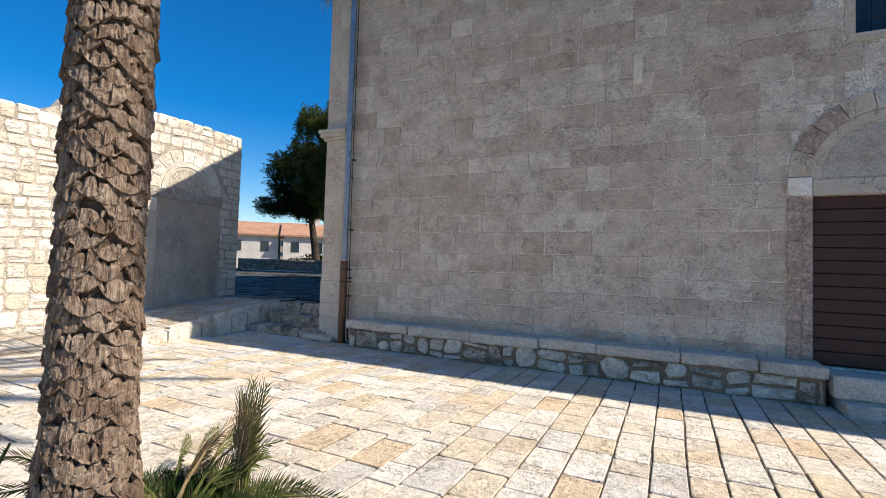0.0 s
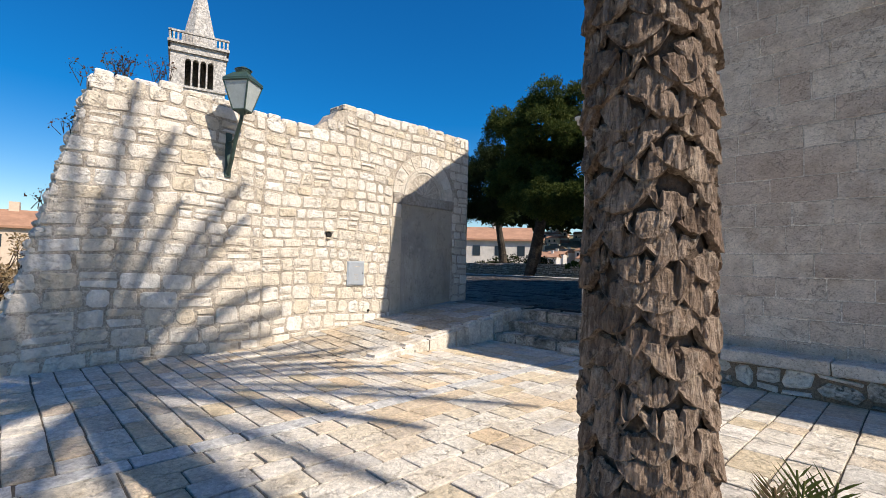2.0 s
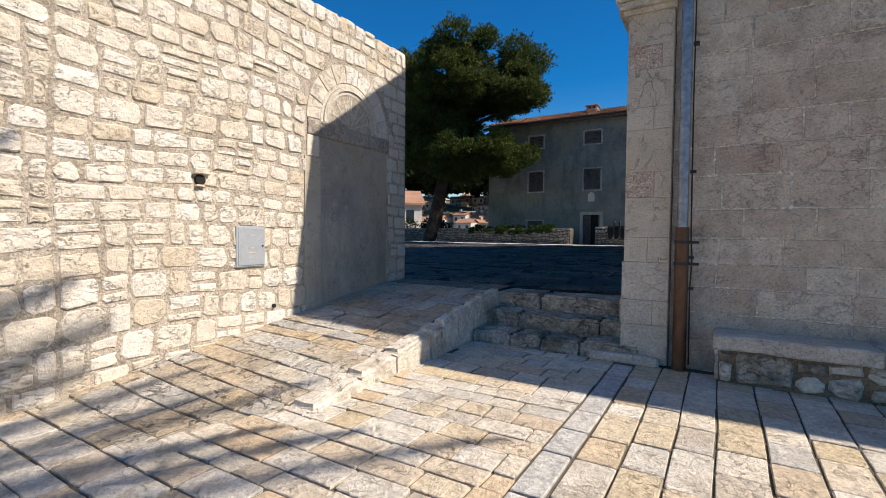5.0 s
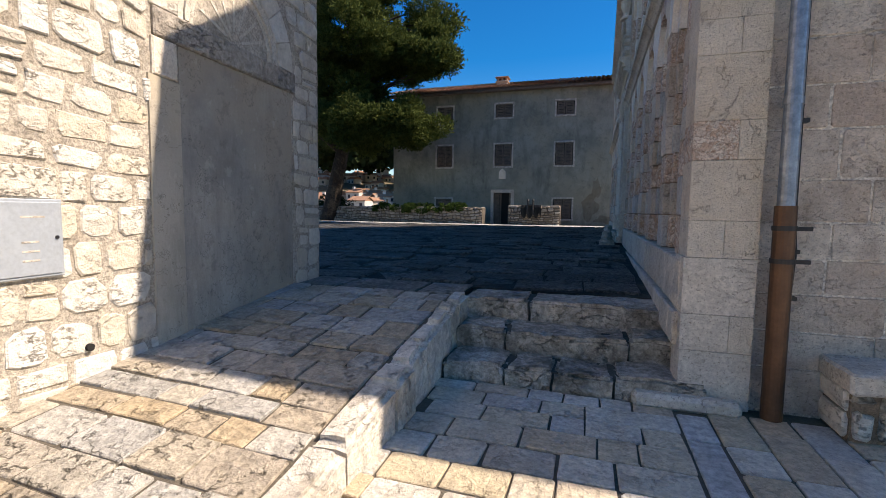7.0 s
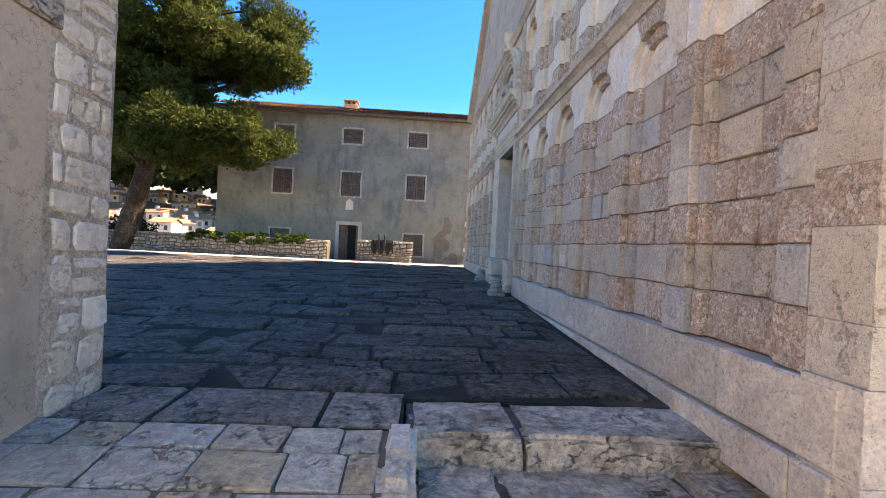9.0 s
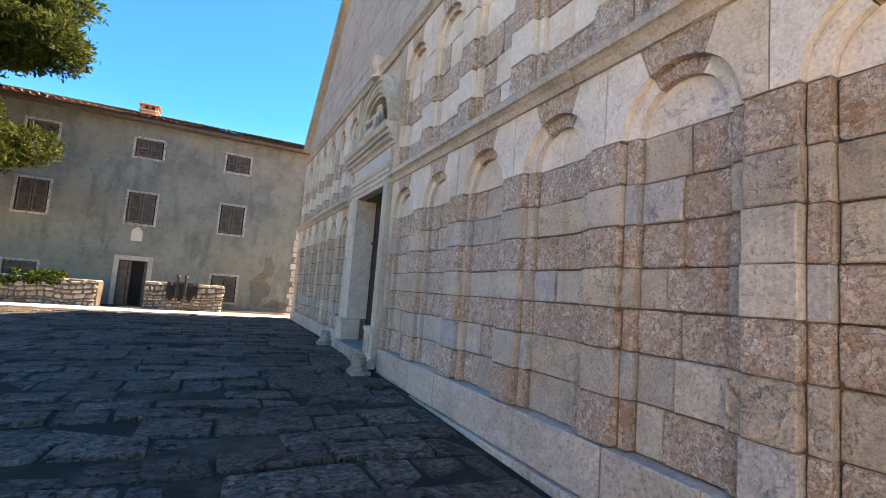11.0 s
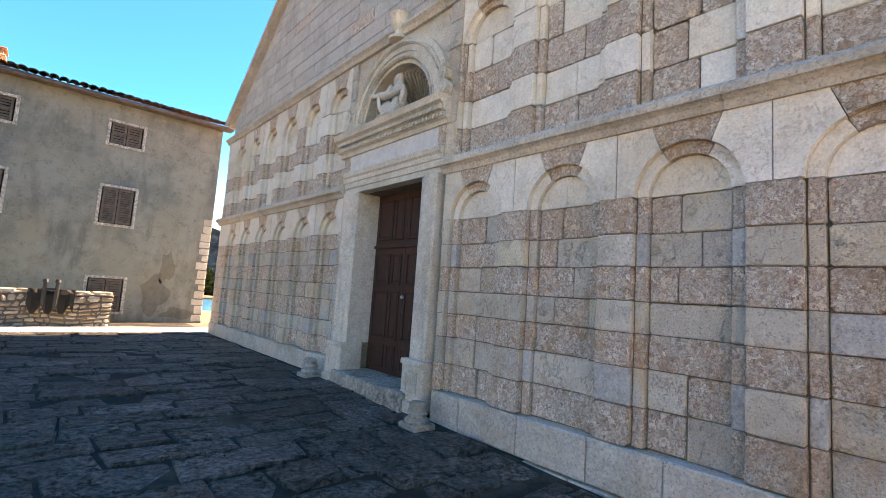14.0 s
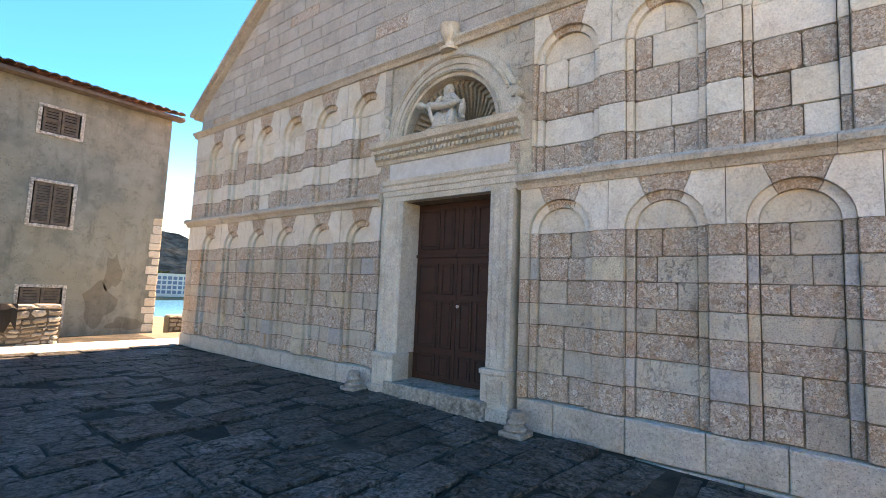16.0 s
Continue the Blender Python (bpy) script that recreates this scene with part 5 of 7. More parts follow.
pine_clumps = (clumps(74, (-18.8, 26.0, 10.5), (4.9, 3.6, 2.2), 5, (.5, 1.0)) + clumps(28, (-15.8, 25.4, 8.9), (2.2, 2.0, .75), 15, (.45, .8))
               + clumps(64, (-17.4, 24.6, 5.6), (3.2, 2.3, 1.15), 6, (.4, .85)) + clumps(34, (-19.6, 25.6, 7.9), (2.6, 2.0, 1.3), 16, (.5, .9)) + clumps(24, (-22.2, 26.0, 7.0), (2.2, 1.6, 1.5), 7, (.5, .9)))
tree("pine_tree", "broad dark green pine leaning over a low stone wall", None, [(-22.6, 28.6, 0.5), (-21.9, 28.2, 2.6), (-21.0, 27.5, 4.6), (-20.0, 26.8, 7.0), (-19.2, 26.4, 10.5)], pine_clumps, m_needle, 0.55, seed=11, count=2600, size=.17)
cyp = clumps(40, (-26.6, 28.2, 7.9), (2.7, 2.5, 3.2), 8, (.6, 1.1)) + clumps(9, (-28.6, 27.2, 5.9), (1.2, 1.2, .7), 9, (.5, .8))
tree("dark_tree", "dense dark evergreen tree with an ivy-clad trunk", None, [(-25.9, 29.6, 0.5), (-25.9, 29.4, 2.5), (-26.1, 29.0, 5.0), (-26.2, 28.6, 9.5)], cyp, m_cypress, 0.40, seed=12, count=1500, size=.18)

# ---- the palm ----
PALM = Vector((-2.78, 1.46, 0.0))


def palm():
    p = empty("palm_tree", "stout palm with a rough brown trunk of old leaf bases", "palm tree", PALM)
    H = 6.9
    bm = bmesh.new()
    prof = [(.29, -.1), (.265, .12), (.225, .35), (.20, .7), (.192, 2.0), (.195, 4.0), (.20, 5.8), (.24, 6.6), (.16, 7.0)]
    add_lathe(bm, [(r - .022, z) for r, z in prof], (0, 0, 0), 24)
    bend = lambda q: .05 * max(0.0, q - 3.0) ** 1.8
    bmesh.ops.subdivide_edges(bm, edges=[e for e in bm.edges if abs(e.verts[0].co.z - e.verts[1].co.z) > .5], cuts=5)
    for v in bm.verts:
        v.co.y += bend(v.co.z)
    part("trunk", bm, m_bark_core, p, smooth=True)
    # old leaf bases, each a ragged overlapping wedge
    rng = random.Random(4)
    V, F = [], []
    rad = lambda z: np.interp(z, [q[1] for q in prof], [q[0] for q in prof])
    z, row, count = 0.12, 0, 0
    while z < 6.6:
        n = 8
        for i in range(n):
            a0 = 2 * math.pi * (i + .5 * (row % 2)) / n + rng.uniform(-.14, .14)
            zz = z + rng.uniform(-.028, .028)
            w, h = rng.uniform(.40, .54), rng.uniform(.10, .13)
            out = rng.uniform(.016, .034)
            skew = rng.uniform(-.022, .022)
            V1, k = ([], 0) if count < 300 else (V, len(V))
            F1 = [] if count < 300 else F
            NU, NV = 17, 6
            splits = [rng.uniform(-.75, .75) for _ in range(rng.randint(2, 4))]
            cleft = [max(math.exp(-((iu / (NU - 1) * 2 - 1 - q) / .07) ** 2) for q in splits) for iu in range(NU)]
            stub = [rng.uniform(-.5, .5)] * NU
            for iu in range(1, NU):
                stub[iu] = rng.uniform(-.6, .6) if cleft[iu] > .6 else stub[iu - 1] + rng.uniform(-.12, .12)
            for iv in range(NV):
                fv = (0, .08, .30, .60, .88, 1.0)[iv]
                push = (.0, 1.0, .95, .80, .68, .0)[iv]
                for iu in range(NU):
                    fu = iu / (NU - 1) * 2 - 1
                    low = h * (-.55 + .75 * fu * fu)
                    high = h * (.42 - .12 * abs(fu) + .25 * stub[iu] - .35 * cleft[iu])
                    zq = zz + low + (max(high, low + .01) - low) * fv + skew * fu + rng.uniform(-.003, .003)
                    r = rad(zz) - .010 + out * push * (1 - .45 * fu ** 4) * (1 - .75 * cleft[iu] * (fv > .1)) * (1 + .3 * stub[iu]) + rng.uniform(-.005, .005)
                    ang = a0 + fu * w
                    V1.append((r * math.cos(ang), r * math.sin(ang) + bend(zq), zq))
            for iv in range(NV - 1):
                for iu in range(NU - 1):
                    F1.append((k + iv * NU + iu, k + iv * NU + iu + 1, k + (iv + 1) * NU + iu + 1, k + (iv + 1) * NU + iu))
            if count < 300:
                mesh_ob("leaf_base", V1, F1, m_bark_piece, p)
            count += 1
        z += .064
        row += 1
    o = mesh_ob("leaf_base_field", V, F, m_bark, p)
    o["kind"] = "stuff"
    # crown
    V, F = [], []
    rb = bmesh.new()
    for i in range(62):
        az = i * 2.39996
        el = radians(80 - 82 * (i / 61) ** 0.9)
        L = rng.uniform(3.4, 4.3)
        pos = Vector((0, bend(H), H - .1 - .25 * i / 61))
        dirv = Vector((math.cos(az) * math.cos(el), math.sin(az) * math.cos(el), math.sin(el)))
        pts = [pos.copy()]
        nseg = 16
        for s in range(nseg):
            pos = pos + dirv * L / nseg
            dirv = (dirv + Vector((0, 0, -.062))).normalized()
            pts.append(pos.copy())
        limb(rb, pts[::4], .022, .006, 5)
        for s in range(2, nseg * 4):
            f = s / (nseg * 4)
            a = pts[int(f * nseg)].lerp(pts[min(nseg, int(f * nseg) + 1)], f * nseg % 1)
            tdir = (pts[min(nseg, int(f * nseg) + 1)] - pts[int(f * nseg)]).normalized()
            side = tdir.cross(Vector((0, 0, 1))).normalized()
            ll = .48 * (math.sin(math.pi * (0.12 + .86 * f)) ** .6)
            for sg in (-1, 1):
                tip = a + (side * sg * .55 + tdir * .8 + Vector((0, 0, .1 - .2 * rng.random()))).normalized() * ll
                wv = tdir * .031
                k = len(V)
                V += [tuple(a - wv), tuple(a + wv), tuple(tip)]
                F.append((k, k + 1, k + 2))
    part("frond_stalks", rb, m_frond, p)
    o = mesh_ob("crown", V, F, m_frond, p)
    o["kind"] = "stuff"




# ---- the portal of the church ----
def extrude_y(name, y0, y1, profile, mat, parent, label=""):
    """A bar along the facade with a profile of depth and height."""
    n = len(profile)
    vs = [(FX - d, y, z) for y in (y0, y1) for d, z in profile]
    fs = [(i, (i + 1) % n, n + (i + 1) % n, n + i) for i in range(n)] + [tuple(range(n))[::-1], tuple(range(n, 2 * n))]
    return mesh_ob(name, vs, fs, mat, parent, label)


def extrude_z(name, z0, z1, profile, mat, parent, label=""):
    """An upright bar with a profile of place along the facade and depth."""
    n = len(profile)
    vs = [(FX - d, y, z) for z in (z0, z1) for y, d in profile]
    fs = [(i, (i + 1) % n, n + (i + 1) % n, n + i) for i in range(n)] + [tuple(range(n))[::-1], tuple(range(n, 2 * n))]
    return mesh_ob(name, vs, fs, mat, parent, label)


def portal():
    p = empty("church_portal", "carved grey limestone portal with an arched niche above", "portal", kind="structure")
    for s, a, b in ((1, 15.50, 15.915), (-1, 18.12, 17.685)):
        w = b - a
        prof = [(a, -.15), (a, .075), (a + w * .12, .085), (a + w * .2, .085), (a + w * .25, .06), (a + w * .50, .06), (a + w * .54, .045), (a + w * .8, .045), (a + w * .86, .02), (b, .02), (b, -.52)]
        jb = extrude_z("jamb", 1.50, 4.09, prof, m_carved, p)
        nb = 46
        vs, fs = [], []
        for i in range(nb):
            z = 1.55 + 2.5 * i / nb
            k = len(vs)
            y = a + w * .15
            vs += [(FX - .085, y - .018, z), (FX - .085, y + .018, z), (FX - .085, y + .018, z + .03), (FX - .085, y - .018, z + .03), (FX - .10, y, z + .015)]
            fs += [(k, k + 1, k + 4), (k + 1, k + 2, k + 4), (k + 2, k + 3, k + 4), (k + 3, k, k + 4)]
        o = mesh_ob("bead_row", vs, fs, m_carved, jb)
        o["kind"] = "stuff"
        lo, hi = sorted((a - .03 * s, b + .02 * s))
        pd = part("pedestal", box_bm((FX - .13, lo, .84), (FX + .3, hi, 1.50), .02), m_carved, p)
        part("pedestal_cap", box_bm((FX - .15, lo - .015, 1.43), (FX - .02, hi + .015, 1.505), .012), m_carved, pd)
        part("pedestal_foot", box_bm((FX - .17, lo - .02, .80), (FX - .02, hi + .02, .97), .015), m_plinth, pd)
        yc = (lo + hi) / 2
        bm = bmesh.new()
        for q in ((yc - .13, yc - .10, 1.05, 1.36), (yc + .10, yc + .13, 1.05, 1.36), (yc - .10, yc + .10, 1.05, 1.08), (yc - .10, yc + .10, 1.33, 1.36)):
            add_box(bm, (FX - .145, q[0], q[2]), (FX - .12, q[1], q[3]))
        part("panel_moulding", bm, m_carved, pd)
    extrude_y("lintel", 15.46, 18.16, [(-.15, 4.092), (.03, 4.092), (.03, 4.18), (.05, 4.19), (.05, 4.28), (.07, 4.29), (.07, 4.36), (.10, 4.39), (.115, 4.46), (-.15, 4.46)], m_carved, p)
    extrude_y("frieze", 15.60, 18.04, [(-.15, 4.464), (.035, 4.464), (.035, 4.775), (-.15, 4.775)], m_marble, p, "smooth grey marble frieze")
    for a, b in ((15.44, 15.595), (18.045, 18.18)):
        extrude_y("frieze_end", a, b, [(-.15, 4.464), (.045, 4.464), (.045, 4.775), (-.15, 4.775)], m_breccia, p)
    cn = extrude_y("cornice", 15.38, 18.36, [(-.15, 4.78), (.06, 4.78), (.08, 4.84), (.11, 4.86), (.11, 4.93), (.15, 4.95), (.17, 5.02), (.24, 5.06), (.27, 5.15), (.25, 5.165), (-.15, 5.165)], m_carved, p)
    for z, d0, d1, w in ((4.865, .10, .155, .05), (4.955, .14, .20, .035)):
        bm = bmesh.new()
        y = 15.42
        while y < 18.32:
            add_box(bm, (FX - d1, y, z), (FX - d0, y + w, z + .06))
            y += w * 1.6
        o = part("dentils", bm, m_carved, cn)
        o["kind"] = "stuff"
    # filling beside the arch
    Y0, Y1 = 15.32, 18.24
    for a, b in ((Y0, LUN_Y), (Y1, LUN_Y)):
        s = 1 if a < b else -1
        o = [(a, 5.17)] + [(LUN_Y - s * 1.2 * math.cos(radians(t)), LUN_Z + 1.2 * math.sin(radians(t))) for t in range(0, 91, 6)] + [(LUN_Y, 6.60), (a, 6.60)]
        mesh_ob("spandrel_stone", *prism(FP, o, -.75, -.03), m_pier, p)
    for a, b in ((15.32, 15.47), (18.17, 18.24)):
        z = 4.28
        for h in (.5, .55, .55, .4, .3):
            mesh_ob("pilaster_block", *prism(FP, rect(a - .06, b + .04, z, z + h, .008), -.17, .03, .008), m_grey, p)
            z += h
    for r0, r1, d in ((1.36, 1.27, .06), (1.268, 1.20, .10), (1.198, 1.10, .075), (1.098, 1.04, .055), (1.038, .98, .07), (.978, .92, .03)):
        mesh_ob("archivolt", *prism(FP, arc(LUN_Y, LUN_Z + .005, r0, 180, 0, 36) + arc(LUN_Y, LUN_Z + .005, r1, 0, 180, 36), -.6, d), m_carved, p)
    bm = bmesh.new()
    for i in range(64):
        a = math.pi * (i + .5) / 64
        c = Vector((FX - .07, LUN_Y + 1.01 * math.cos(a), LUN_Z + 1.01 * math.sin(a)))
        add_box(bm, c - Vector((.03, .014, .014)), c + Vector((.02, .014, .014)))
    for i in range(72):
        a = math.pi * (i + .5) / 72
        c = Vector((FX - .10, LUN_Y + 1.235 * math.cos(a), LUN_Z + 1.235 * math.sin(a)))
        add_box(bm, c - Vector((.025, .015, .015)), c + Vector((.02, .015, .015)))
    o = part("carved_beads", bm, m_carved, p)
    o["kind"] = "stuff"
    # scallop shell niche
    bm = bmesh.new()
    NA, NR = 144, 9
    g = []
    for i in range(NA + 1):
        a = math.pi * i / NA
        row = []
        for j in range(NR + 1):
            q = j / NR
            r = .915 * q
            dep = .50 * math.cos(q * math.pi / 2 * .9) + .06
            fl = (.03 + .10 * q) * ((i % 6) < 4) if .12 < q < .97 else 0
            row.append(bm.verts.new((FX + dep - fl, LUN_Y + r * math.cos(a), LUN_Z + r * math.sin(a))))
        g.append(row)
    for i in range(NA):
        for j in range(NR):
            bm.faces.new((g[i][j], g[i + 1][j], g[i + 1][j + 1], g[i][j + 1]))
    bmesh.ops.remove_doubles(bm, verts=bm.verts[:], dist=1e-4)
    part("shell_niche", bm, m_shell_shade, p, "fluted scallop shell niche")
    # crowning urn and side scrolls
    bm = bmesh.new()
    add_lathe(bm, [(.16, 0), (.17, .04), (.08, .10), (.07, .16), (.13, .24), (.17, .34), (.14, .36), (.18, .44), (.12, .46)], (FX - .06, LUN_Y, 6.50), 14)
    part("crowning_urn", bm, m_white, p, "weathered white stone urn")
    for y in (15.50, 18.10):
        bm = bmesh.new()
        for k, (r, z) in enumerate(((.13, 5.30), (.10, 5.50), (.06, 5.64))):
            c = Vector((FX - .10, y, z))
            add_cyl(bm, c + Vector((-.05, 0, 0)), c + Vector((.08, 0, 0)), r, r, 12)
            add_cyl(bm, c + Vector((-.065, 0, 0)), c + Vector((-.05, 0, 0)), r * .55, r * .55, 10)
        part("shell_scroll", bm, m_carved, p)
    part("threshold", box_bm((FX - .20, 15.80, .70), (FX + .5, 17.80, 1.055), .018), m_step, p)
    part("ceiling_slab", box_bm((FX + .2, 15.3, 6.3), (FX + .75, 18.26, 6.74)), m_pier, p)


def statue():
    bm = bmesh.new()

    def blob(c, s, rot=(0, 0, 0)):
        r = bmesh.ops.create_uvsphere(bm, u_segments=14, v_segments=9, radius=1.0)
        mt = Matrix.LocRotScale(Vector(c), Euler([radians(a) for a in rot]), Vector(s))
        for v in r["verts"]:
            v.co = mt @ v.co
    x, y, z = FX + .02, 16.80, 5.16
    # seated veiled figure
    blob((x + .05, y + .02, z + .14), (.17, .24, .17))
    blob((x - .05, y - .09, z + .16), (.10, .075, .17), (0, 12, 0))
    blob((x - .05, y + .11, z + .16), (.10, .075, .17), (0, 12, 0))
    blob((x + .08, y + .03, z + .42), (.09, .125, .20))
    blob((x + .05, y + .04, z + .665), (.055, .055, .075))
    blob((x + .075, y + .04, z + .655), (.07, .08, .115))
    blob((x + .08, y + .05, z + .53), (.08, .125, .08))
    # figure laid across the knees
    blob((x - .10, y + .10, z + .385), (.065, .19, .058), (9, 0, 0))
    blob((x - .10, y + .20, z + .405), (.075, .075, .065))
    blob((x - .11, y + .36, z + .455), (.05, .062, .055))
    blob((x - .11, y + .30, z + .43), (.032, .06, .032))
    blob((x - .10, y - .12, z + .365), (.055, .15, .048), (-4, 0, 0))
    blob((x - .12, y - .27, z + .26), (.038, .035, .135), (10, 0, 0))
    blob((x - .07, y - .26, z + .25), (.038, .035, .135), (4, 0, 0))
    blob((x - .13, y - .29, z + .12), (.055, .03, .03))
    blob((x - .15, y + .17, z + .26), (.026, .028, .13), (-14, 0, 0))
    blob((x - .02, y + .17, z + .45), (.04, .045, .15), (32, 0, 0))
    blob((x - .02, y - .12, z + .46), (.04, .045, .14), (-30, 0, 0))
    blob((x + .0, y, z + .03), (.24, .34, .05))
    for v in bm.verts:
        v.co = Vector((x + (v.co.x - x) * 1.1 - .03, y + (v.co.y - y) * 1.38, z + (v.co.z - z) * 1.12))
    ob = part("statue", bm, m_plinth, smooth=True)
    rm = ob.modifiers.new("remesh", 'REMESH')
    rm.mode, rm.voxel_size, rm.use_smooth_shade = 'VOXEL', .012, True
    tagged(ob, "white stone seated figure group in the arched niche", "statue")


def church_door():
    d = empty("church_door", "closed dark brown panelled wooden double door", "door")
    X = FX + .42
    mid = 16.80
    part("backing", box_bm((X + .06, 15.86, 1.03), (X + .12, 17.74, 4.12)), m_door, d)
    for a, b in ((15.905, mid - .004), (mid + .004, 17.695)):
        bm = bmesh.new()
        add_box(bm, (X, a, 1.065), (X + .06, b, 4.085), .004)
        leaf = part("leaf", bm, m_door, d)
        w = b - a
        part("transom_rail", box_bm((X - .035, a, 3.14), (X + .01, b, 3.20), .008), m_door, leaf)
        cols = ((a + .07, a + w * .36), (a + w * .44, b - .07)) if a > mid else ((a + .07, b - w * .44), (b - w * .36, b - .07))
        for q0, q1 in cols:
            for z0, z1 in ((3.28, 3.98), (2.52, 3.04), (1.62, 2.42), (1.14, 1.52)):
                bm = bmesh.new()
                for lo, hi in (((q0, z0), (q0 + .028, z1)), ((q1 - .028, z0), (q1, z1)), ((q0, z0), (q1, z0 + .028)), ((q0, z1 - .028), (q1, z1))):
                    add_box(bm, (X - .022, lo[0], lo[1]), (X + .004, hi[0], hi[1]), .006)
                add_box(bm, (X - .014, q0 + .055, z0 + .055), (X + .004, q1 - .055, z1 - .055), .01)
                part("door_panel", bm, m_door, leaf)
    bm = bmesh.new()
    add_cyl(bm, (X - .05, mid - .055, 2.33), (X, mid - .055, 2.33), .028, .02, 12)
    part("knob", bm, m_steel, d, "worn metal knob")
    bm = bmesh.new()
    add_box(bm, (X - .012, mid - .075, 1.98), (X + .002, mid - .035, 2.18), .004)
    add_cyl(bm, (X - .04, mid - .055, 2.1), (X - .04, mid - .14, 2.08), .009, .009, 8)
    part("handle", bm, m_black_iron, d, "black iron handle")
    part("mail_plate", box_bm((X - .008, mid + .62, 1.33), (X + .002, mid + .74, 1.36)), m_steel, d)


def column_base(x, y, label):
    c = empty("column_base", label, "column base", (x, y, terrace_z(x, y) - .01), group="broken column bases")
    bm = bmesh.new()
    add_box(bm, (-.17, -.17, -.02), (.17, .17, .06), .02)
    part("base_slab", bm, m_end_stone, c)
    bm = bmesh.new()
    add_lathe(bm, [(.15, .06), (.16, .085), (.15, .11), (.12, .125), (.115, .15), (.135, .17), (.13, .19), (.11, .205), (.105, .29), (.08, .31)], (0, 0, 0), 18)
    for v in bm.verts:
        v.co += noise.noise_vector(v.co * 9 + Vector((x, y, 0))) * .012
    part("drum", bm, m_end_stone, c)


# ---- side wall fittings ----
def side_door():
    d = empty("side_door", "red-brown plank door under a breccia arch", "door")
    SP = Plane((0, S_Y, 0), (1, 0, 0), (0, 0, 1), (0, -1, 0))
    cx, z0, zt = 2.45, .44, 2.63
    fr = empty("door_frame", "", "")
    fr.parent = d
    for s in (-1, 1):
        for a, b, dd in ((.79, .91, .0), (.915, 1.07, .03)):
            z = z0 - .02
            for h in (.55, .45, .62, .57):
                ua, ub = sorted((cx + s * a, cx + s * b))
                mesh_ob("jamb_block", *prism(SP, rect(ua, ub, z, z + h, .005), -.2, dd + .008, .006), m_red_breccia, fr)
                z += h
        ua, ub = sorted((cx + s * .80, cx + s * 1.07))
        mesh_ob("impost", *prism(SP, rect(ua, ub, zt + .0, zt + .25, .006), -.2, .04, .008), m_white, fr)
    mesh_ob("lintel", *prism(SP, rect(cx - .80, cx + .80, zt, zt + .22, .004), -.2, .03, .01), m_pier, fr)
    n = 9
    for i in range(n):
        a, b = 180 - 180 * i / n - .3, 180 - 180 * (i + 1) / n + .3
        mesh_ob("voussoir", *prism(SP, arc(cx, zt + .25, 1.07, a, b, 3) + arc(cx, zt + .25, .83, b, a, 3), -.05, .04), m_red_breccia if i in (1, 2, 6, 7) else m_pier, fr)
    mesh_ob("arch_ring", *prism(SP, arc(cx, zt + .25, .825, 180, 0, 24) + arc(cx, zt + .25, .70, 0, 180, 24), -.05, .018), m_pier, fr)
    mesh_ob("tympanum", *prism(SP, arc(cx, zt + .235, .695, 180, 0, 24), -.05, .006), m_plinth, fr)
    part("backing", box_bm((cx - .80, S_Y + .13, z0 - .02), (cx + .80, S_Y + .18, zt + .02)), m_dark, d)
    for x0, x1 in ((cx - .785, cx - .006), (cx + .006, cx + .785)):
        z = z0
        k = 13
        for i in range(k):
            h = (zt - z0) / k
            part("plank", box_bm((x0, S_Y + .085, z + .004), (x1, S_Y + .13, z + h - .004), .006), m_sidedoor, d)
            z += h
    st = empty("door_step", "worn grey stone steps before the side door", "step")
    part("step_block", box_bm((1.74, 7.02, .14), (3.5, 7.59, .41), .025), m_plinth, st)
    part("step_block", box_bm((1.80, 6.80, -.02), (3.6, 7.59, .14), .025), m_plinth, st)


def side_window():
    w = empty("church_window", "dark barred window with a pale stone sill", "window")
    part("sill", box_bm((2.0, S_Y - .02, 4.60), (3.2, S_Y + .3, 4.72), .01), m_pier, w)
    for a, b in ((1.98, 2.1), (3.1, 3.22)):
        part("window_jamb", box_bm((a, S_Y - .012, 4.72), (b, S_Y + .3, 6.6), .008), m_pier, w)
    part("pane", box_bm((2.1, S_Y + .25, 4.72), (3.1, S_Y + .26, 6.6)), m_glazing, w)
    for x in (2.3, 2.5, 2.7, 2.9):
        bm = bmesh.new()
        add_cyl(bm, (x, S_Y + .12, 4.72), (x, S_Y + .12, 6.6), .01, .01, 6)
        part("bar", bm, m_black_iron, w)
    for z in (4.95, 5.25, 5.55, 5.85, 6.15, 6.4):
        bm = bmesh.new()
        add_cyl(bm, (2.1, S_Y + .13, z), (3.1, S_Y + .13, z), .008, .008, 6)
        part("bar", bm, m_black_iron, w)


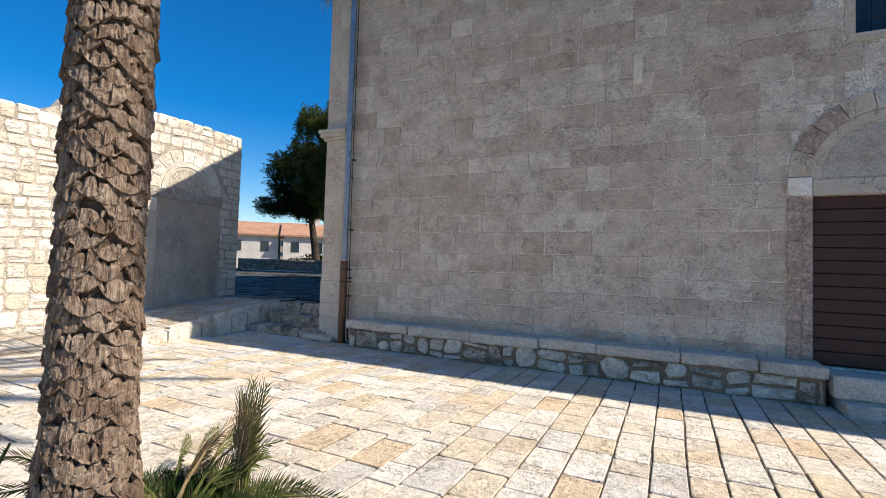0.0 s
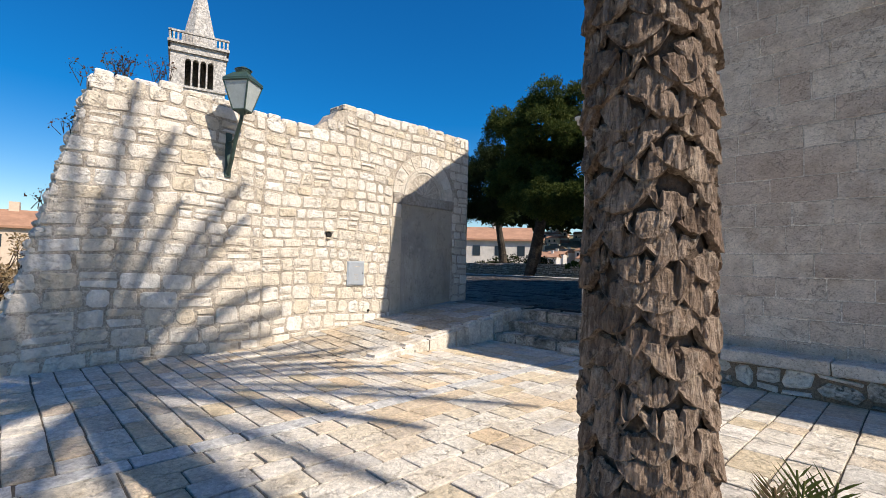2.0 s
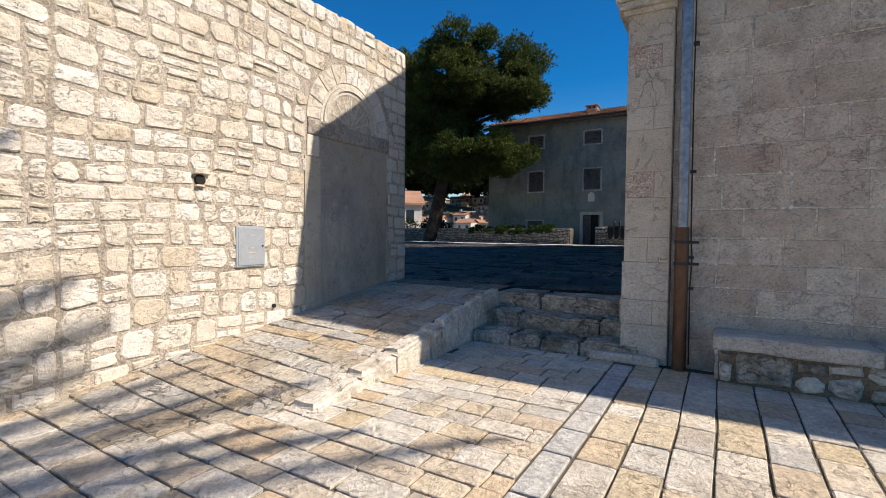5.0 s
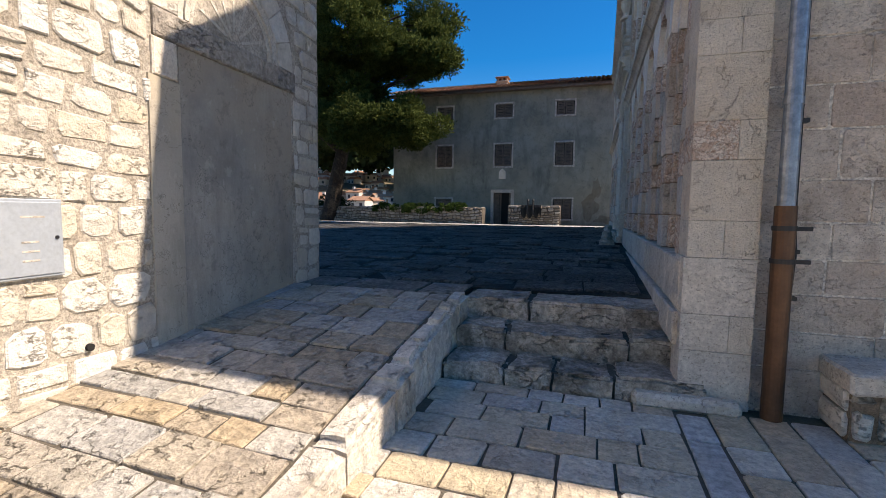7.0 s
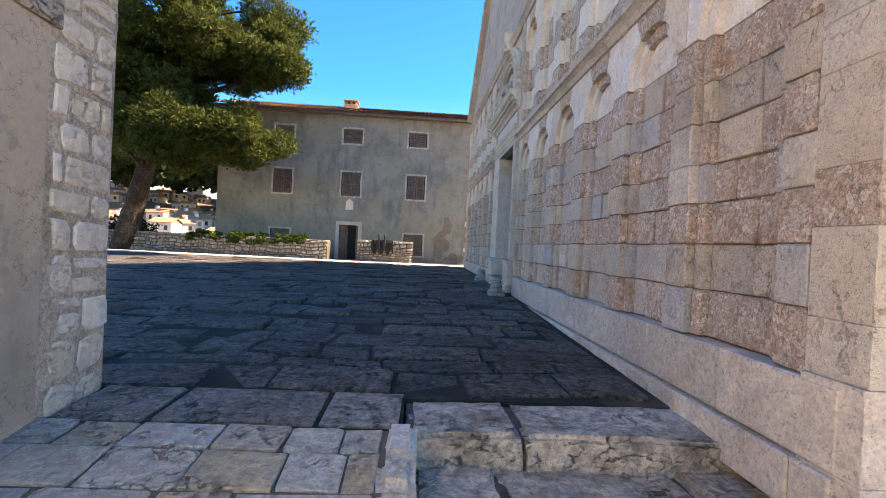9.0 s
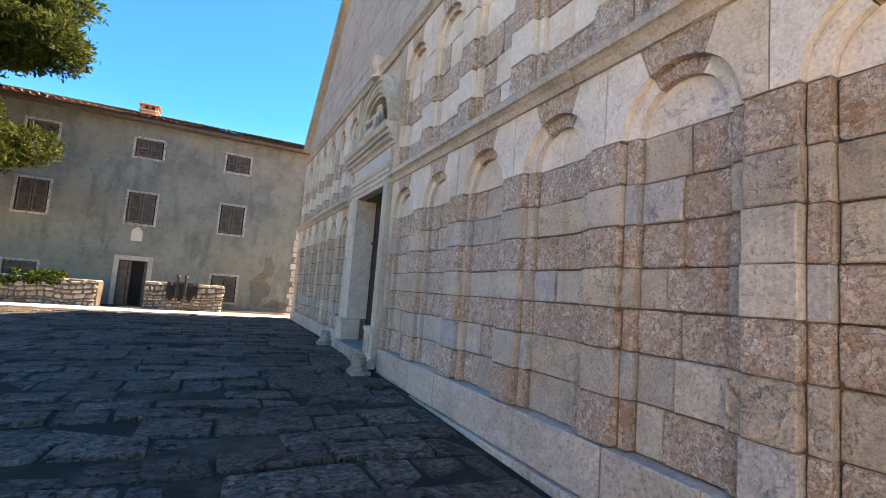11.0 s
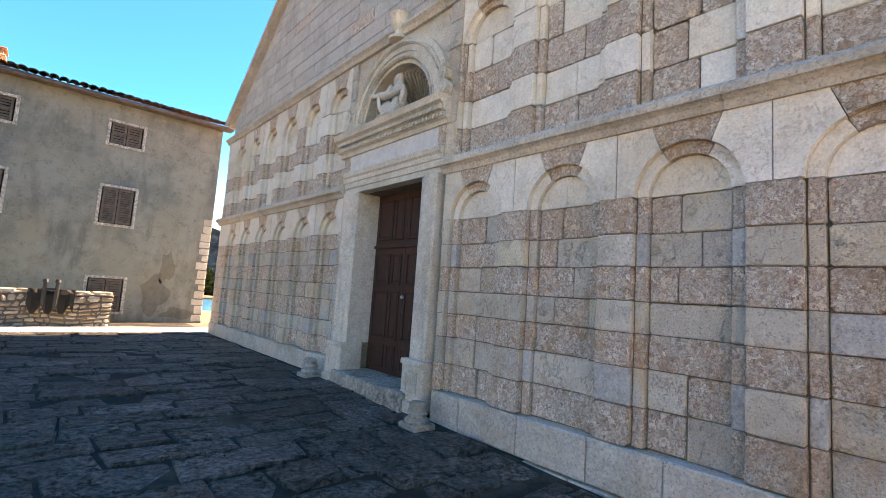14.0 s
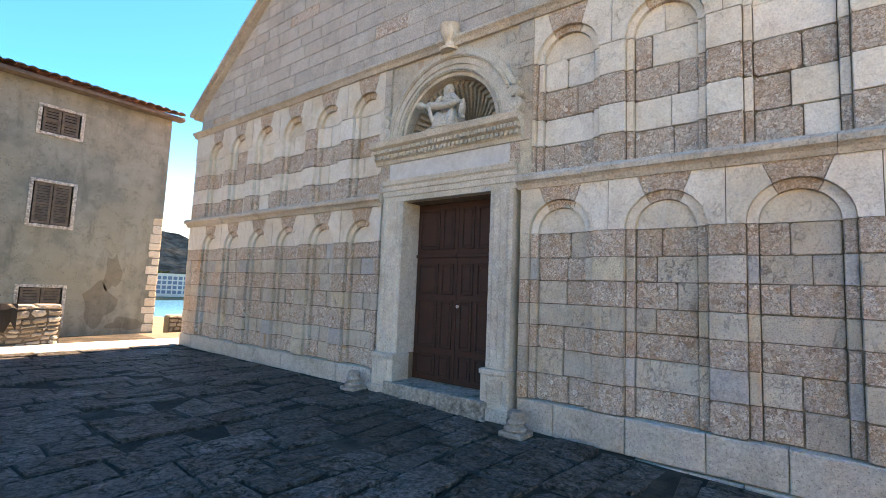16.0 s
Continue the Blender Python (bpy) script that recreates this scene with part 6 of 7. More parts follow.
def drainpipe():
    d = empty("drainpipe", "zinc drainpipe with a brown copper foot on the church wall", "drainpipe", (-5.80, 7.43, 0))
    bm = bmesh.new()
    add_cyl(bm, (0, 0, 0.0), (0, 0, 1.60), .072, .072, 20)
    part("foot_pipe", bm, m_copper, d, "brown copper pipe")
    bm = bmesh.new()
    add_cyl(bm, (0, 0, 1.55), (0, 0, 7.25), .058, .058, 20)
    part("pipe", bm, m_zinc, d, "mottled grey zinc pipe")
    for z in (2.32, 3.25, 4.28, 5.3, 6.3):
        bm = bmesh.new()
        add_cyl(bm, (0, 0, z), (0, 0, z + .05), .066, .066, 20)
        add_box(bm, (-.02, .05, z + .01), (.02, .17, z + .04))
        part("collar", bm, m_zinc, d)
    for z in (1.18, 1.42):
        bm = bmesh.new()
        add_cyl(bm, (0, 0, z), (0, 0, z + .035), .08, .08, 20)
        add_box(bm, (.04, -.02, z), (.17, .02, z + .03))
        part("clamp", bm, m_black_iron, d)
    cu = bmesh.new()
    limb(cu, [Vector(q) for q in ((.09, .08, .05), (.085, .06, .9), (.10, .05, 1.25), (.085, .06, 1.5), (.075, .05, 3.0), (.08, .05, 5.0), (.075, .05, 7.2))], .008, .008, 6)
    part("cable", cu, m_black_iron, d, "thin black earthing cable")
    for z in (.9, 1.25, 2.2, 3.6):
        part("cable_clip", box_bm((.06, .03, z), (.12, .10, z + .03)), m_black_iron, d)


def plaque():
    ob = part("wall_plaque", box_bm((-.56, S_Y - .03, 4.43), (-.42, S_Y + .01, 4.90), .008), m_white)
    tagged(ob, "small blank white stone plaque set in the wall", "plaque")
    for x, z in ((-6.40, 7.0), (-4.25, 7.05)):
        rng = random.Random(int(x * 10))
        bm = bmesh.new()
        for i in range(26):
            p0 = Vector((x + rng.uniform(-.10, .10), 7.46 if x < -6 else 7.56, z + rng.uniform(-.05, .25)))
            p1 = p0 + Vector((rng.uniform(-.16, .16), -rng.uniform(.03, .16), rng.uniform(-.15, .12)))
            p2 = p1 + Vector((rng.uniform(-.08, .08), -rng.uniform(0, .05), -rng.uniform(.1, .42)))
            limb(bm, [p0, p1, p2], .006, .002, 4)
        ob = part("dry_roots", bm, m_dryfrond)
        tagged(ob, "dry straw-coloured plant hanging from the wall top", "dry plant", group="dry plants on the church", kind="stuff")


# ---- fittings of the old wall ----
def wall_lamp():
    base = WP.at(1.95, 3.38, 0.0)
    L = empty("wall_lamp", "green iron lantern with frosted glass on a wall bracket", "lamp")
    hx, hy = -9.90, 2.74
    bm = bmesh.new()
    add_box(bm, base + Vector((0, -.05, -.42)), base + Vector((.045, .05, .34)), .008)
    part("wall_plate", bm, m_iron, L)
    bm = bmesh.new()
    limb(bm, [base + Vector((.03, 0, -.36)), base + Vector((.20, 0, -.12)), base + Vector((.36, 0, .22)), Vector((hx - .02, hy, 3.86)), Vector((hx, hy, 3.95))], .038, .028, 10)
    limb(bm, [base + Vector((.03, 0, .18)), base + Vector((.2, 0, .16)), base + Vector((.34, 0, .2))], .02, .02, 8)
    part("bracket", bm, m_iron, L)
    ang = radians(38)

    def ring(r, z):
        return [Vector((hx + r * math.cos(ang + math.pi / 2 * i + math.pi / 4), hy + r * math.sin(ang + math.pi / 2 * i + math.pi / 4), z)) for i in range(4)]
    lo, hi = ring(.145, 3.99), ring(.30, 4.44)
    bm = bmesh.new()
    add_cyl(bm, (hx, hy, 3.93), (hx, hy, 4.0), .05, .10, 10)
    for i in range(4):
        j = (i + 1) % 4
        add_cyl(bm, lo[i], hi[i], .014, .014, 6)
        add_cyl(bm, lo[i], lo[j], .016, .016, 6)
        add_cyl(bm, hi[i], hi[j], .02, .02, 6)
    part("lantern_frame", bm, m_iron, L)
    m_frost = plain_mat("frosted_lantern_glass", (0.50, 0.56, 0.55), 0.25, var=0.15, scale=6.0, bump=0.02)
    for i in range(4):
        j = (i + 1) % 4
        c = (lo[i] + lo[j] + hi[i] + hi[j]) / 4
        q = [c + (v - c) * .95 for v in (lo[i], lo[j], hi[j], hi[i])]
        n = (q[1] - q[0]).cross(q[3] - q[0]).normalized() * .004
        vs = [v + n for v in q] + [v - n for v in q]
        mesh_ob("pane", vs, [(0, 1, 2, 3), (7, 6, 5, 4), (0, 4, 5, 1), (1, 5, 6, 2), (2, 6, 7, 3), (3, 7, 4, 0)], m_frost, L, "frosted glass pane")
    bm = bmesh.new()
    a, b = ring(.315, 4.45), ring(.15, 4.60)
    va, vb = [bm.verts.new(v) for v in a], [bm.verts.new(v) for v in b]
    vc = [bm.verts.new(v + Vector((0, 0, .03))) for v in a]
    for i in range(4):
        j = (i + 1) % 4
        bm.faces.new((va[i], va[j], vc[j], vc[i]))
        bm.faces.new((vc[i], vc[j], vb[j], vb[i]))
    bm.faces.new(va[::-1])
    bm.faces.new(vb)
    add_cyl(bm, (hx, hy, 4.60), (hx, hy, 4.66), .11, .13, 12)
    add_cyl(bm, (hx, hy, 4.66), (hx, hy, 4.71), .14, .05, 12)
    part("cap", bm, m_iron, L)


def wall_bits():
    u0 = 5.24 - .78
    b = empty("meter_box", "grey galvanised meter box cover set in the wall", "box")
    mesh_ob("frame", *prism(WP, rect(u0 - .02, u0 + .41, 1.07, 1.58), -.03, .034, .006), m_steel, b)
    mesh_ob("cover", *prism(WP, rect(u0, u0 + .39, 1.09, 1.56), 0, .044, .004), m_steel, b)
    for i, z in enumerate((1.46, 1.30, 1.24, 1.18)):
        mesh_ob("label_bar", *prism(WP, rect(u0 + .15, u0 + (.25 if i else .29), z, z + .012), .03, .0465), m_plinth, b)
    mesh_ob("bolt", *prism(WP, arc(u0 + .36, 1.33, .012, 0, 330, 8), .03, .052), m_black_iron, b)
    h = empty("wall_spout", "small stone spout in the rubble wall with a near-black disc for its hole", "spout")
    u, z = 4.76 - .78, 2.13
    mesh_ob("spout_stone", *prism(WP, [(u - .10, z + .03), (u + .10, z + .03), (u + .08, z + .10), (u - .07, z + .10)], -.02, .07, .012), m_rubble, h)
    # The wall is solid; a near-black disc paints the hole's shade.
    mesh_ob("hole", *prism(WP, arc(u, z - .03, .06, 0, 330, 10), -.02, .034), m_dark, h)
    mesh_ob("spout_stone", *prism(WP, [(u - .06, z - .10), (u + .05, z - .12), (u + .04, z - .085), (u - .05, z - .085)], -.02, .05, .01), m_rubble, h)
    # Another near-black disc on solid wall, for the shade in the drain.
    h2 = mesh_ob("drain_hole", *prism(WP, arc(5.02, .52, .028, 0, 330, 10), -.02, .034), m_dark)
    tagged(h2, "near-black disc for a small drain hole low in the wall", "drain hole")
    rng = random.Random(9)
    for u, n, h in ((.42, 22, .42), (.95, 14, .5), (.02, 6, .3), (-.16, 6, .22), (-.42, 7, .3), (-.62, 7, .3)):
        bm = bmesh.new()
        V = []
        for i in range(n):
            a = WP.at(u + rng.uniform(-.12, .12), wall_top(u) - .02, -rng.uniform(.1, .4))
            p = a + Vector((rng.uniform(-.1, .1), rng.uniform(-.14, .14), h * rng.uniform(.4, .9)))
            q = p + Vector((rng.uniform(-.08, .08), rng.uniform(-.1, .1), rng.uniform(-.02, .12)))
            limb(bm, [a, p, q], .006, .002, 4)
            V.append((q.x, q.y, q.z, .07))
            V.append((p.x, p.y, p.z, .06))
        t = empty("wall_plant", "dry twiggy weed growing on the wall top", "plant", group="weeds on the wall")
        tw = part("twigs", bm, m_trunk, t)
        tw["kind"] = "stuff"
        v, f = tufts(V, 900, .035, seed=int(abs(u) * 100), spread=.4)
        o = mesh_ob("leaves", v, f, m_weed, t)
        o["kind"] = "stuff"


# ---- bell tower ----
def bell_tower():
    A, B = Vector((-59.0, 12.85, 0)), Vector((-57.6, 18.2, 0))
    t = empty("bell_tower", "tall pale stone bell tower with a pointed spire", "bell tower")
    U = (B - A).normalized()
    Nn = Vector((U.y, -U.x, 0))
    W = (B - A).length
    top = 25.2
    TP = Plane(A, U, (0, 0, 1), Nn)
    holes = [(W * .26 + i * W * .135, W * .26 + i * W * .135 + W * .105, 20.6, 23.6) for i in range(4)]
    holes += [(W * .22 + s + i * .30, W * .22 + s + i * .30 + .22, 17.0, 18.6) for s in (0, W * .42) for i in range(3)]
    us = sorted({0, W} | {v for h in holes for v in h[:2]})
    zs = sorted({-1, top} | {v for h in holes for v in h[2:]})
    vs, fs = [], []
    for a, b in zip(us, us[1:]):
        for c, d in zip(zs, zs[1:]):
            if any(a >= h[0] - 1e-6 and b <= h[1] + 1e-6 and c >= h[2] - 1e-6 and d <= h[3] + 1e-6 for h in holes):
                continue
            v, f = prism(TP, [(a, c), (b, c), (b, d), (a, d)], -.5, 0)
            k = len(vs)
            vs += v
            fs += [tuple(i + k for i in q) for q in f]
    mesh_ob("front_wall", vs, fs, m_tower, t)
    back = [TP.at(0, 0, -.5), TP.at(W, 0, -.5), TP.at(W, 0, -W), TP.at(0, 0, -W)]
    for i, (p, q) in enumerate(((back[0], back[3]), (back[3], back[2]), (back[2], back[1]))):
        mid_in = (back[0] + back[2]) / 2
        n = Vector(((q - p).y, -(q - p).x, 0)).normalized()
        if n.dot(mid_in - p) < 0:
            n = -n
        v = [p, q, q + n * .5, p + n * .5]
        vv = [x + Vector((0, 0, z)) for z in (-1, top) for x in v]
        mesh_ob("side_wall", vv, [(0, 1, 5, 4), (1, 2, 6, 5), (2, 3, 7, 6), (3, 0, 4, 7), (4, 5, 6, 7)], m_tower, t)
    mesh_ob("bell_floor", [TP.at(.4, 19.5, -.5), TP.at(W - .4, 19.5, -.5), TP.at(W - .4, 19.5, -W + .4), TP.at(.4, 19.5, -W + .4)], [(0, 1, 2, 3)], m_dark, t)
    for h in holes:
        r = (h[1] - h[0]) / 2
        c = (h[0] + h[1]) / 2
        for s in (0, 1):
            o = arc(c, h[3] - r, r, 90, 180, 6) + [(h[0], h[3])] if s else arc(c, h[3] - r, r, 0, 90, 6) + [(h[1], h[3])]
            if s:
                o = [(c, h[3])] + o[1:]
            mesh_ob("arch_spandrel", *prism(TP, o if s else arc(c, h[3] - r, r, 0, 90, 6) + [(h[1], h[3])], -.4, -.01), m_tower, t)
    for z, d in ((16.0, .12), (19.4, .12), (20.3, .15), (24.2, .2)):
        bm = bmesh.new()
        for side in range(2):
            pl = TP if side == 0 else Plane(TP.at(0, 0, 0), -Nn, (0, 0, 1), -U)
            v, f = prism(pl, [(-d, z), (W + d, z), (W + d, z + .25), (-d, z + .25)], -.02, d)
            mesh_ob("string_course", v, f, m_tower, t)
    mesh_ob("parapet_floor", *prism(Plane(TP.at(0, 0, 0), U, -Nn, (0, 0, 1)), [(-.3, -.3), (W + .3, -.3), (W + .3, W + .3), (-.3, W + .3)], top - .1, top + .2), m_tower, t)
    for side in range(2):
        pl = TP if side == 0 else Plane(TP.at(0, 0, 0), -Nn, (0, 0, 1), -U)
        mesh_ob("balustrade_rail", *prism(pl, [(-.25, top + 1.1), (W + .25, top + 1.1), (W + .25, top + 1.3), (-.25, top + 1.3)], -.05, .25), m_tower, t)
        for i in range(15):
            u = -.2 + (W + .2) * i / 14
            mesh_ob("baluster", *prism(pl, [(u, top + .2), (u + .17, top + .2), (u + .17, top + 1.1), (u, top + 1.1)], 0, .18), m_tower, t)
    c = TP.at(W / 2, 0, -W / 2)
    bm = bmesh.new()
    base = [bm.verts.new(c + Vector((2.15 * math.cos(math.pi / 4 * i + .2), 2.15 * math.sin(math.pi / 4 * i + .2), top + .2))) for i in range(8)]
    tip = bm.verts.new(c + Vector((0, 0, top + 9.8)))
    for i in range(8):
        bm.faces.new((base[i], base[(i + 1) % 8], tip))
    bm.faces.new(base[::-1])
    part("spire", bm, m_tower, t)


# ---- planting at the palm's foot ----
def frond(name, base, lean, length, n, parent, mat, ll=.22, droop=.03, w=.012):
    rng = random.Random(int(base[0] * 1000 + length * 77))
    V, F = [], []
    pos, d = Vector(base), Vector(lean).normalized()
    pts = [pos.copy()]
    for i in range(12):
        pos = pos + d * length / 12
        d = (d + Vector((lean[0] * .02, lean[1] * .02, -droop))).normalized()
        pts.append(pos.copy())
    bm = bmesh.new()
    limb(bm, pts[::3], .011, .004, 5)
    st = part(name + "_stalk", bm, mat, parent)
    for i in range(n):
        f = .22 + .78 * i / n
        k = min(11, int(f * 12))
        a = pts[k].lerp(pts[k + 1], f * 12 - k)
        td = (pts[k + 1] - pts[k]).normalized()
        sd = td.cross(Vector((.3, .9, .2))).normalized()
        for s in (-1, 1):
            l = ll * (1.1 - .75 * f) * rng.uniform(.8, 1.15)
            tip = a + (sd * s * .7 + td * .75 + Vector((0, 0, rng.uniform(-.1, .15)))).normalized() * l
            q = len(V)
            m = a.lerp(tip, .4)
            wv = td * w
            V += [tuple(a), tuple(m + wv), tuple(tip), tuple(m - wv)]
            F.append((q, q + 1, q + 2, q + 3))
    o = mesh_ob(name + "_blade", V, F, mat, st)
    o["kind"] = "stuff"


def planting():
    rng = random.Random(3)
    sh = empty("palm_shoot", "young palm shoots with green and dried fronds", "plant")
    b = (-2.62, 2.02, 0.0)
    for i in range(11):
        a = rng.uniform(-1.2, 1.2)
        frond("frond", (b[0] + .12 + rng.uniform(-.04, .04), b[1] + .20 + rng.uniform(-.04, .04), .05), (.20 * math.sin(a), .20 * math.cos(a * 1.3) - .08, 1), rng.uniform(.50, .72), 16, sh, m_dryfrond if i % 3 == 0 else m_frond, ll=.30, droop=.012, w=.008)
    for i in range(34):
        a = rng.uniform(0, 6.283)
        r = rng.uniform(.0, .52)
        frond("frond", (b[0] - .06 + r * math.cos(a), b[1] - .16 + r * math.sin(a) * .7, .02), (.75 * math.cos(a), .75 * math.sin(a), rng.uniform(.6, 1.2)), rng.uniform(.46, .80), 26, sh, m_dryfrond if i % 5 == 0 else m_frond, ll=.20, droop=.10, w=.008)
    st = empty("palm_stump", "short cut palm shoot with torn yellow-green stalks", "plant")
    for i in range(6):
        a = 1.05 * i
        bm = bmesh.new()
        limb(bm, [Vector((-3.62 + .03 * math.cos(a), 1.32 + .03 * math.sin(a), 0)), Vector((-3.62 + .07 * math.cos(a), 1.32 + .07 * math.sin(a), .26)), Vector((-3.62 + .13 * math.cos(a), 1.32 + .13 * math.sin(a), .38 + .03 * i))], .018, .008, 6)
        part("stalk", bm, m_frond if i % 2 else m_dryfrond, st)
    g, gf = [], []
    for i in range(5200):
        a, r = rng.uniform(0, 6.283), rng.uniform(.10, .80) ** .8
        x, y = PALM.x + .16 + r * math.cos(a), PALM.y + .38 + r * math.sin(a) * .8
        if y > PALM.y + 1.0 or (x - PALM.x) ** 2 + (y - PALM.y) ** 2 < .07:
            continue
        h = rng.uniform(.04, .19) * (1.2 - r)
        dx, dy = rng.uniform(-.07, .07), rng.uniform(-.07, .07)
        w = rng.uniform(.003, .006)
        q = len(g)
        aa = rng.uniform(0, 6.283)
        g += [(x - w * math.cos(aa), y - w * math.sin(aa), 0), (x + w * math.cos(aa), y + w * math.sin(aa), 0), (x + dx, y + dy, h)]
        gf.append((q, q + 1, q + 2))
    ob = mesh_ob("grass", g, gf, m_ivy)
    tagged(ob, "rough green grass round the palm foot", "grass", kind="stuff")
    bed = bmesh.new()
    add_lathe(bed, [(.74, -.02), (.72, .008), (.4, .02), (.05, .025)], (PALM.x + .10, PALM.y + .22, 0), 28)
    for v in bed.verts:
        v.co.xy += noise.noise_vector(v.co * 3.0).xy * .12
    ob = part("soil_bed", bed, m_soil)
    tagged(ob, "bare soil bed round the palm", "soil", kind="structure")


# ---- the terrace's far end ----
def pump():
    p = empty("iron_pump", "black iron hand pump with a dark draped cloth", "pump", (-10.1, 27.05, 0))
    z = .85
    for x in (-.16, .10):
        bm = bmesh.new()
        add_cyl(bm, (x, 0, z + .55), (x, 0, z + 1.20), .055, .045, 10)
        add_cyl(bm, (x, 0, z + 1.20), (x, 0, z + 1.28), .075, .05, 10)
        part("standpipe", bm, m_black_iron, p)
    bm = bmesh.new()
    add_cyl(bm, (-.16, 0, z + 1.0), (.10, 0, z + 1.0), .035, .035, 8)
    part("cross_pipe", bm, m_black_iron, p)
    bm = bmesh.new()
    n = 10
    g = []
    for i in range(n + 1):
        x = -.5 + 1.0 * i / n
        row = []
        for j in range(7):
            q = j / 6
            yy = .12 - .02 * math.sin(i * 1.9) - .12 * min(1, q * 3)
            zz = z + 1.02 - max(0, q - .15) * (.50 + .38 * math.sin(i * 2.1) ** 2)
            row.append((x, yy + (.1 if j == 0 else 0), zz))
        g.append([bm.verts.new(v) for v in row])
    for i in range(n):
        for j in range(6):
            bm.faces.new((g[i][j], g[i + 1][j], g[i + 1][j + 1], g[i][j + 1]))
    r = bmesh.ops.solidify(bm, geom=bm.faces[:], thickness=.015)
    part("cloth", bm, m_black_iron, p, "black cloth draped over the wall")


def ivy():
    V = []
    rng = random.Random(8)
    for i in range(46):
        x = rng.uniform(-19.2, -13.6)
        y = 27.35 + (-x - 12.65) * .115
        V.append((x, y + rng.uniform(-.05, .3), 1.74 + rng.uniform(-.28, .12) * (1 if x < -15 else .5), rng.uniform(.14, .3)))
    v, f = tufts(V, 3200, .10, seed=21, spread=.45, flat=.7)
    ob = mesh_ob("ivy", v, f, m_ivy)
    tagged(ob, "green ivy trailing over the low rubble wall", "ivy", kind="stuff")
    bush = empty("dry_bush", "dry straw-coloured bush beyond the end of the old wall", "bush")
    bm = bmesh.new()
    tips = []
    for i in range(26):
        a = rng.uniform(0, 6.283)
        q = Vector((-16.3 + rng.uniform(.1, .75) * math.cos(a), -.1 + rng.uniform(.1, .8) * math.sin(a), rng.uniform(.7, 1.95)))
        limb(bm, [Vector((-16.3, -.1, -.12)), Vector((-16.3, -.1, 0)).lerp(q, .55) + Vector((0, 0, .15)), q], .02, .005, 5)
        tips.append((q.x, q.y, q.z, .2))
    part("twigs", bm, m_trunk, bush)["kind"] = "stuff"
    v, f = tufts(tips, 2400, .09, seed=23, spread=.2)
    mesh_ob("leaves", v, f, m_dryfrond, bush)["kind"] = "stuff"
    V = [(rng.uniform(-31, -22.5), rng.uniform(29.6, 31.5), rng.uniform(.9, 2.0), rng.uniform(.5, .9)) for i in range(14)]
    v, f = tufts(V, 900, .16, seed=22, spread=.3)
    ob = mesh_ob("shrubs", v, f, m_cypress)
    tagged(ob, "dark shrubs behind the low wall", "shrubs", kind="stuff")


def far_house(x, y, z, w, d, h, turn, wall, seed, group, label, chimney=True):
    rng = random.Random(seed)
    hs = empty("far_house", label, "house", (x, y, z), group=group)
    hs.rotation_euler = (0, 0, turn)
    part("wall", box_bm((-w / 2, -d / 2, -6), (w / 2, d / 2, h)), wall, hs)
    bm = bmesh.new()
    e = .35
    r = h + d * .24
    pr = [(-d / 2 - e, h - .1), (0, r), (d / 2 + e, h - .1), (d / 2 + e, h + .12), (0, r + .22), (-d / 2 - e, h + .12)]
    a = [bm.verts.new((-w / 2 - e, p, q)) for p, q in pr]
    b = [bm.verts.new((w / 2 + e, p, q)) for p, q in pr]
    for i in range(6):
        j = (i + 1) % 6
        bm.faces.new((a[i], a[j], b[j], b[i]))
    for q in (a, b):
        bm.faces.new((q[0], q[1], q[4], q[5]))
        bm.faces.new((q[1], q[2], q[3], q[4]))
    for sx in (-w / 2 + .05, w / 2 - .05):
        v = [bm.verts.new((sx, p, q)) for p, q in ((-d / 2, h - .05), (d / 2, h - .05), (0, r))]
        bm.faces.new(v)
    part("roof", bm, m_tile_far, hs)
    n = max(2, int(w / 2.4))
    for fl in range(max(1, int(h / 2.6))):
        for i in range(n):
            xx = -w / 2 + w * (i + .5) / n
            zz = h - 1.9 - fl * 2.7
            part("window", box_bm((xx - .45, -d / 2 - .04, zz), (xx + .45, -d / 2 + .05, zz + 1.2)), m_glazing, hs)
    if chimney:
        cx = rng.uniform(-w / 3, w / 3)
        part("chimney", box_bm((cx - .4, -.4, r - .6), (cx + .4, .4, r + 1.0)), wall, hs)


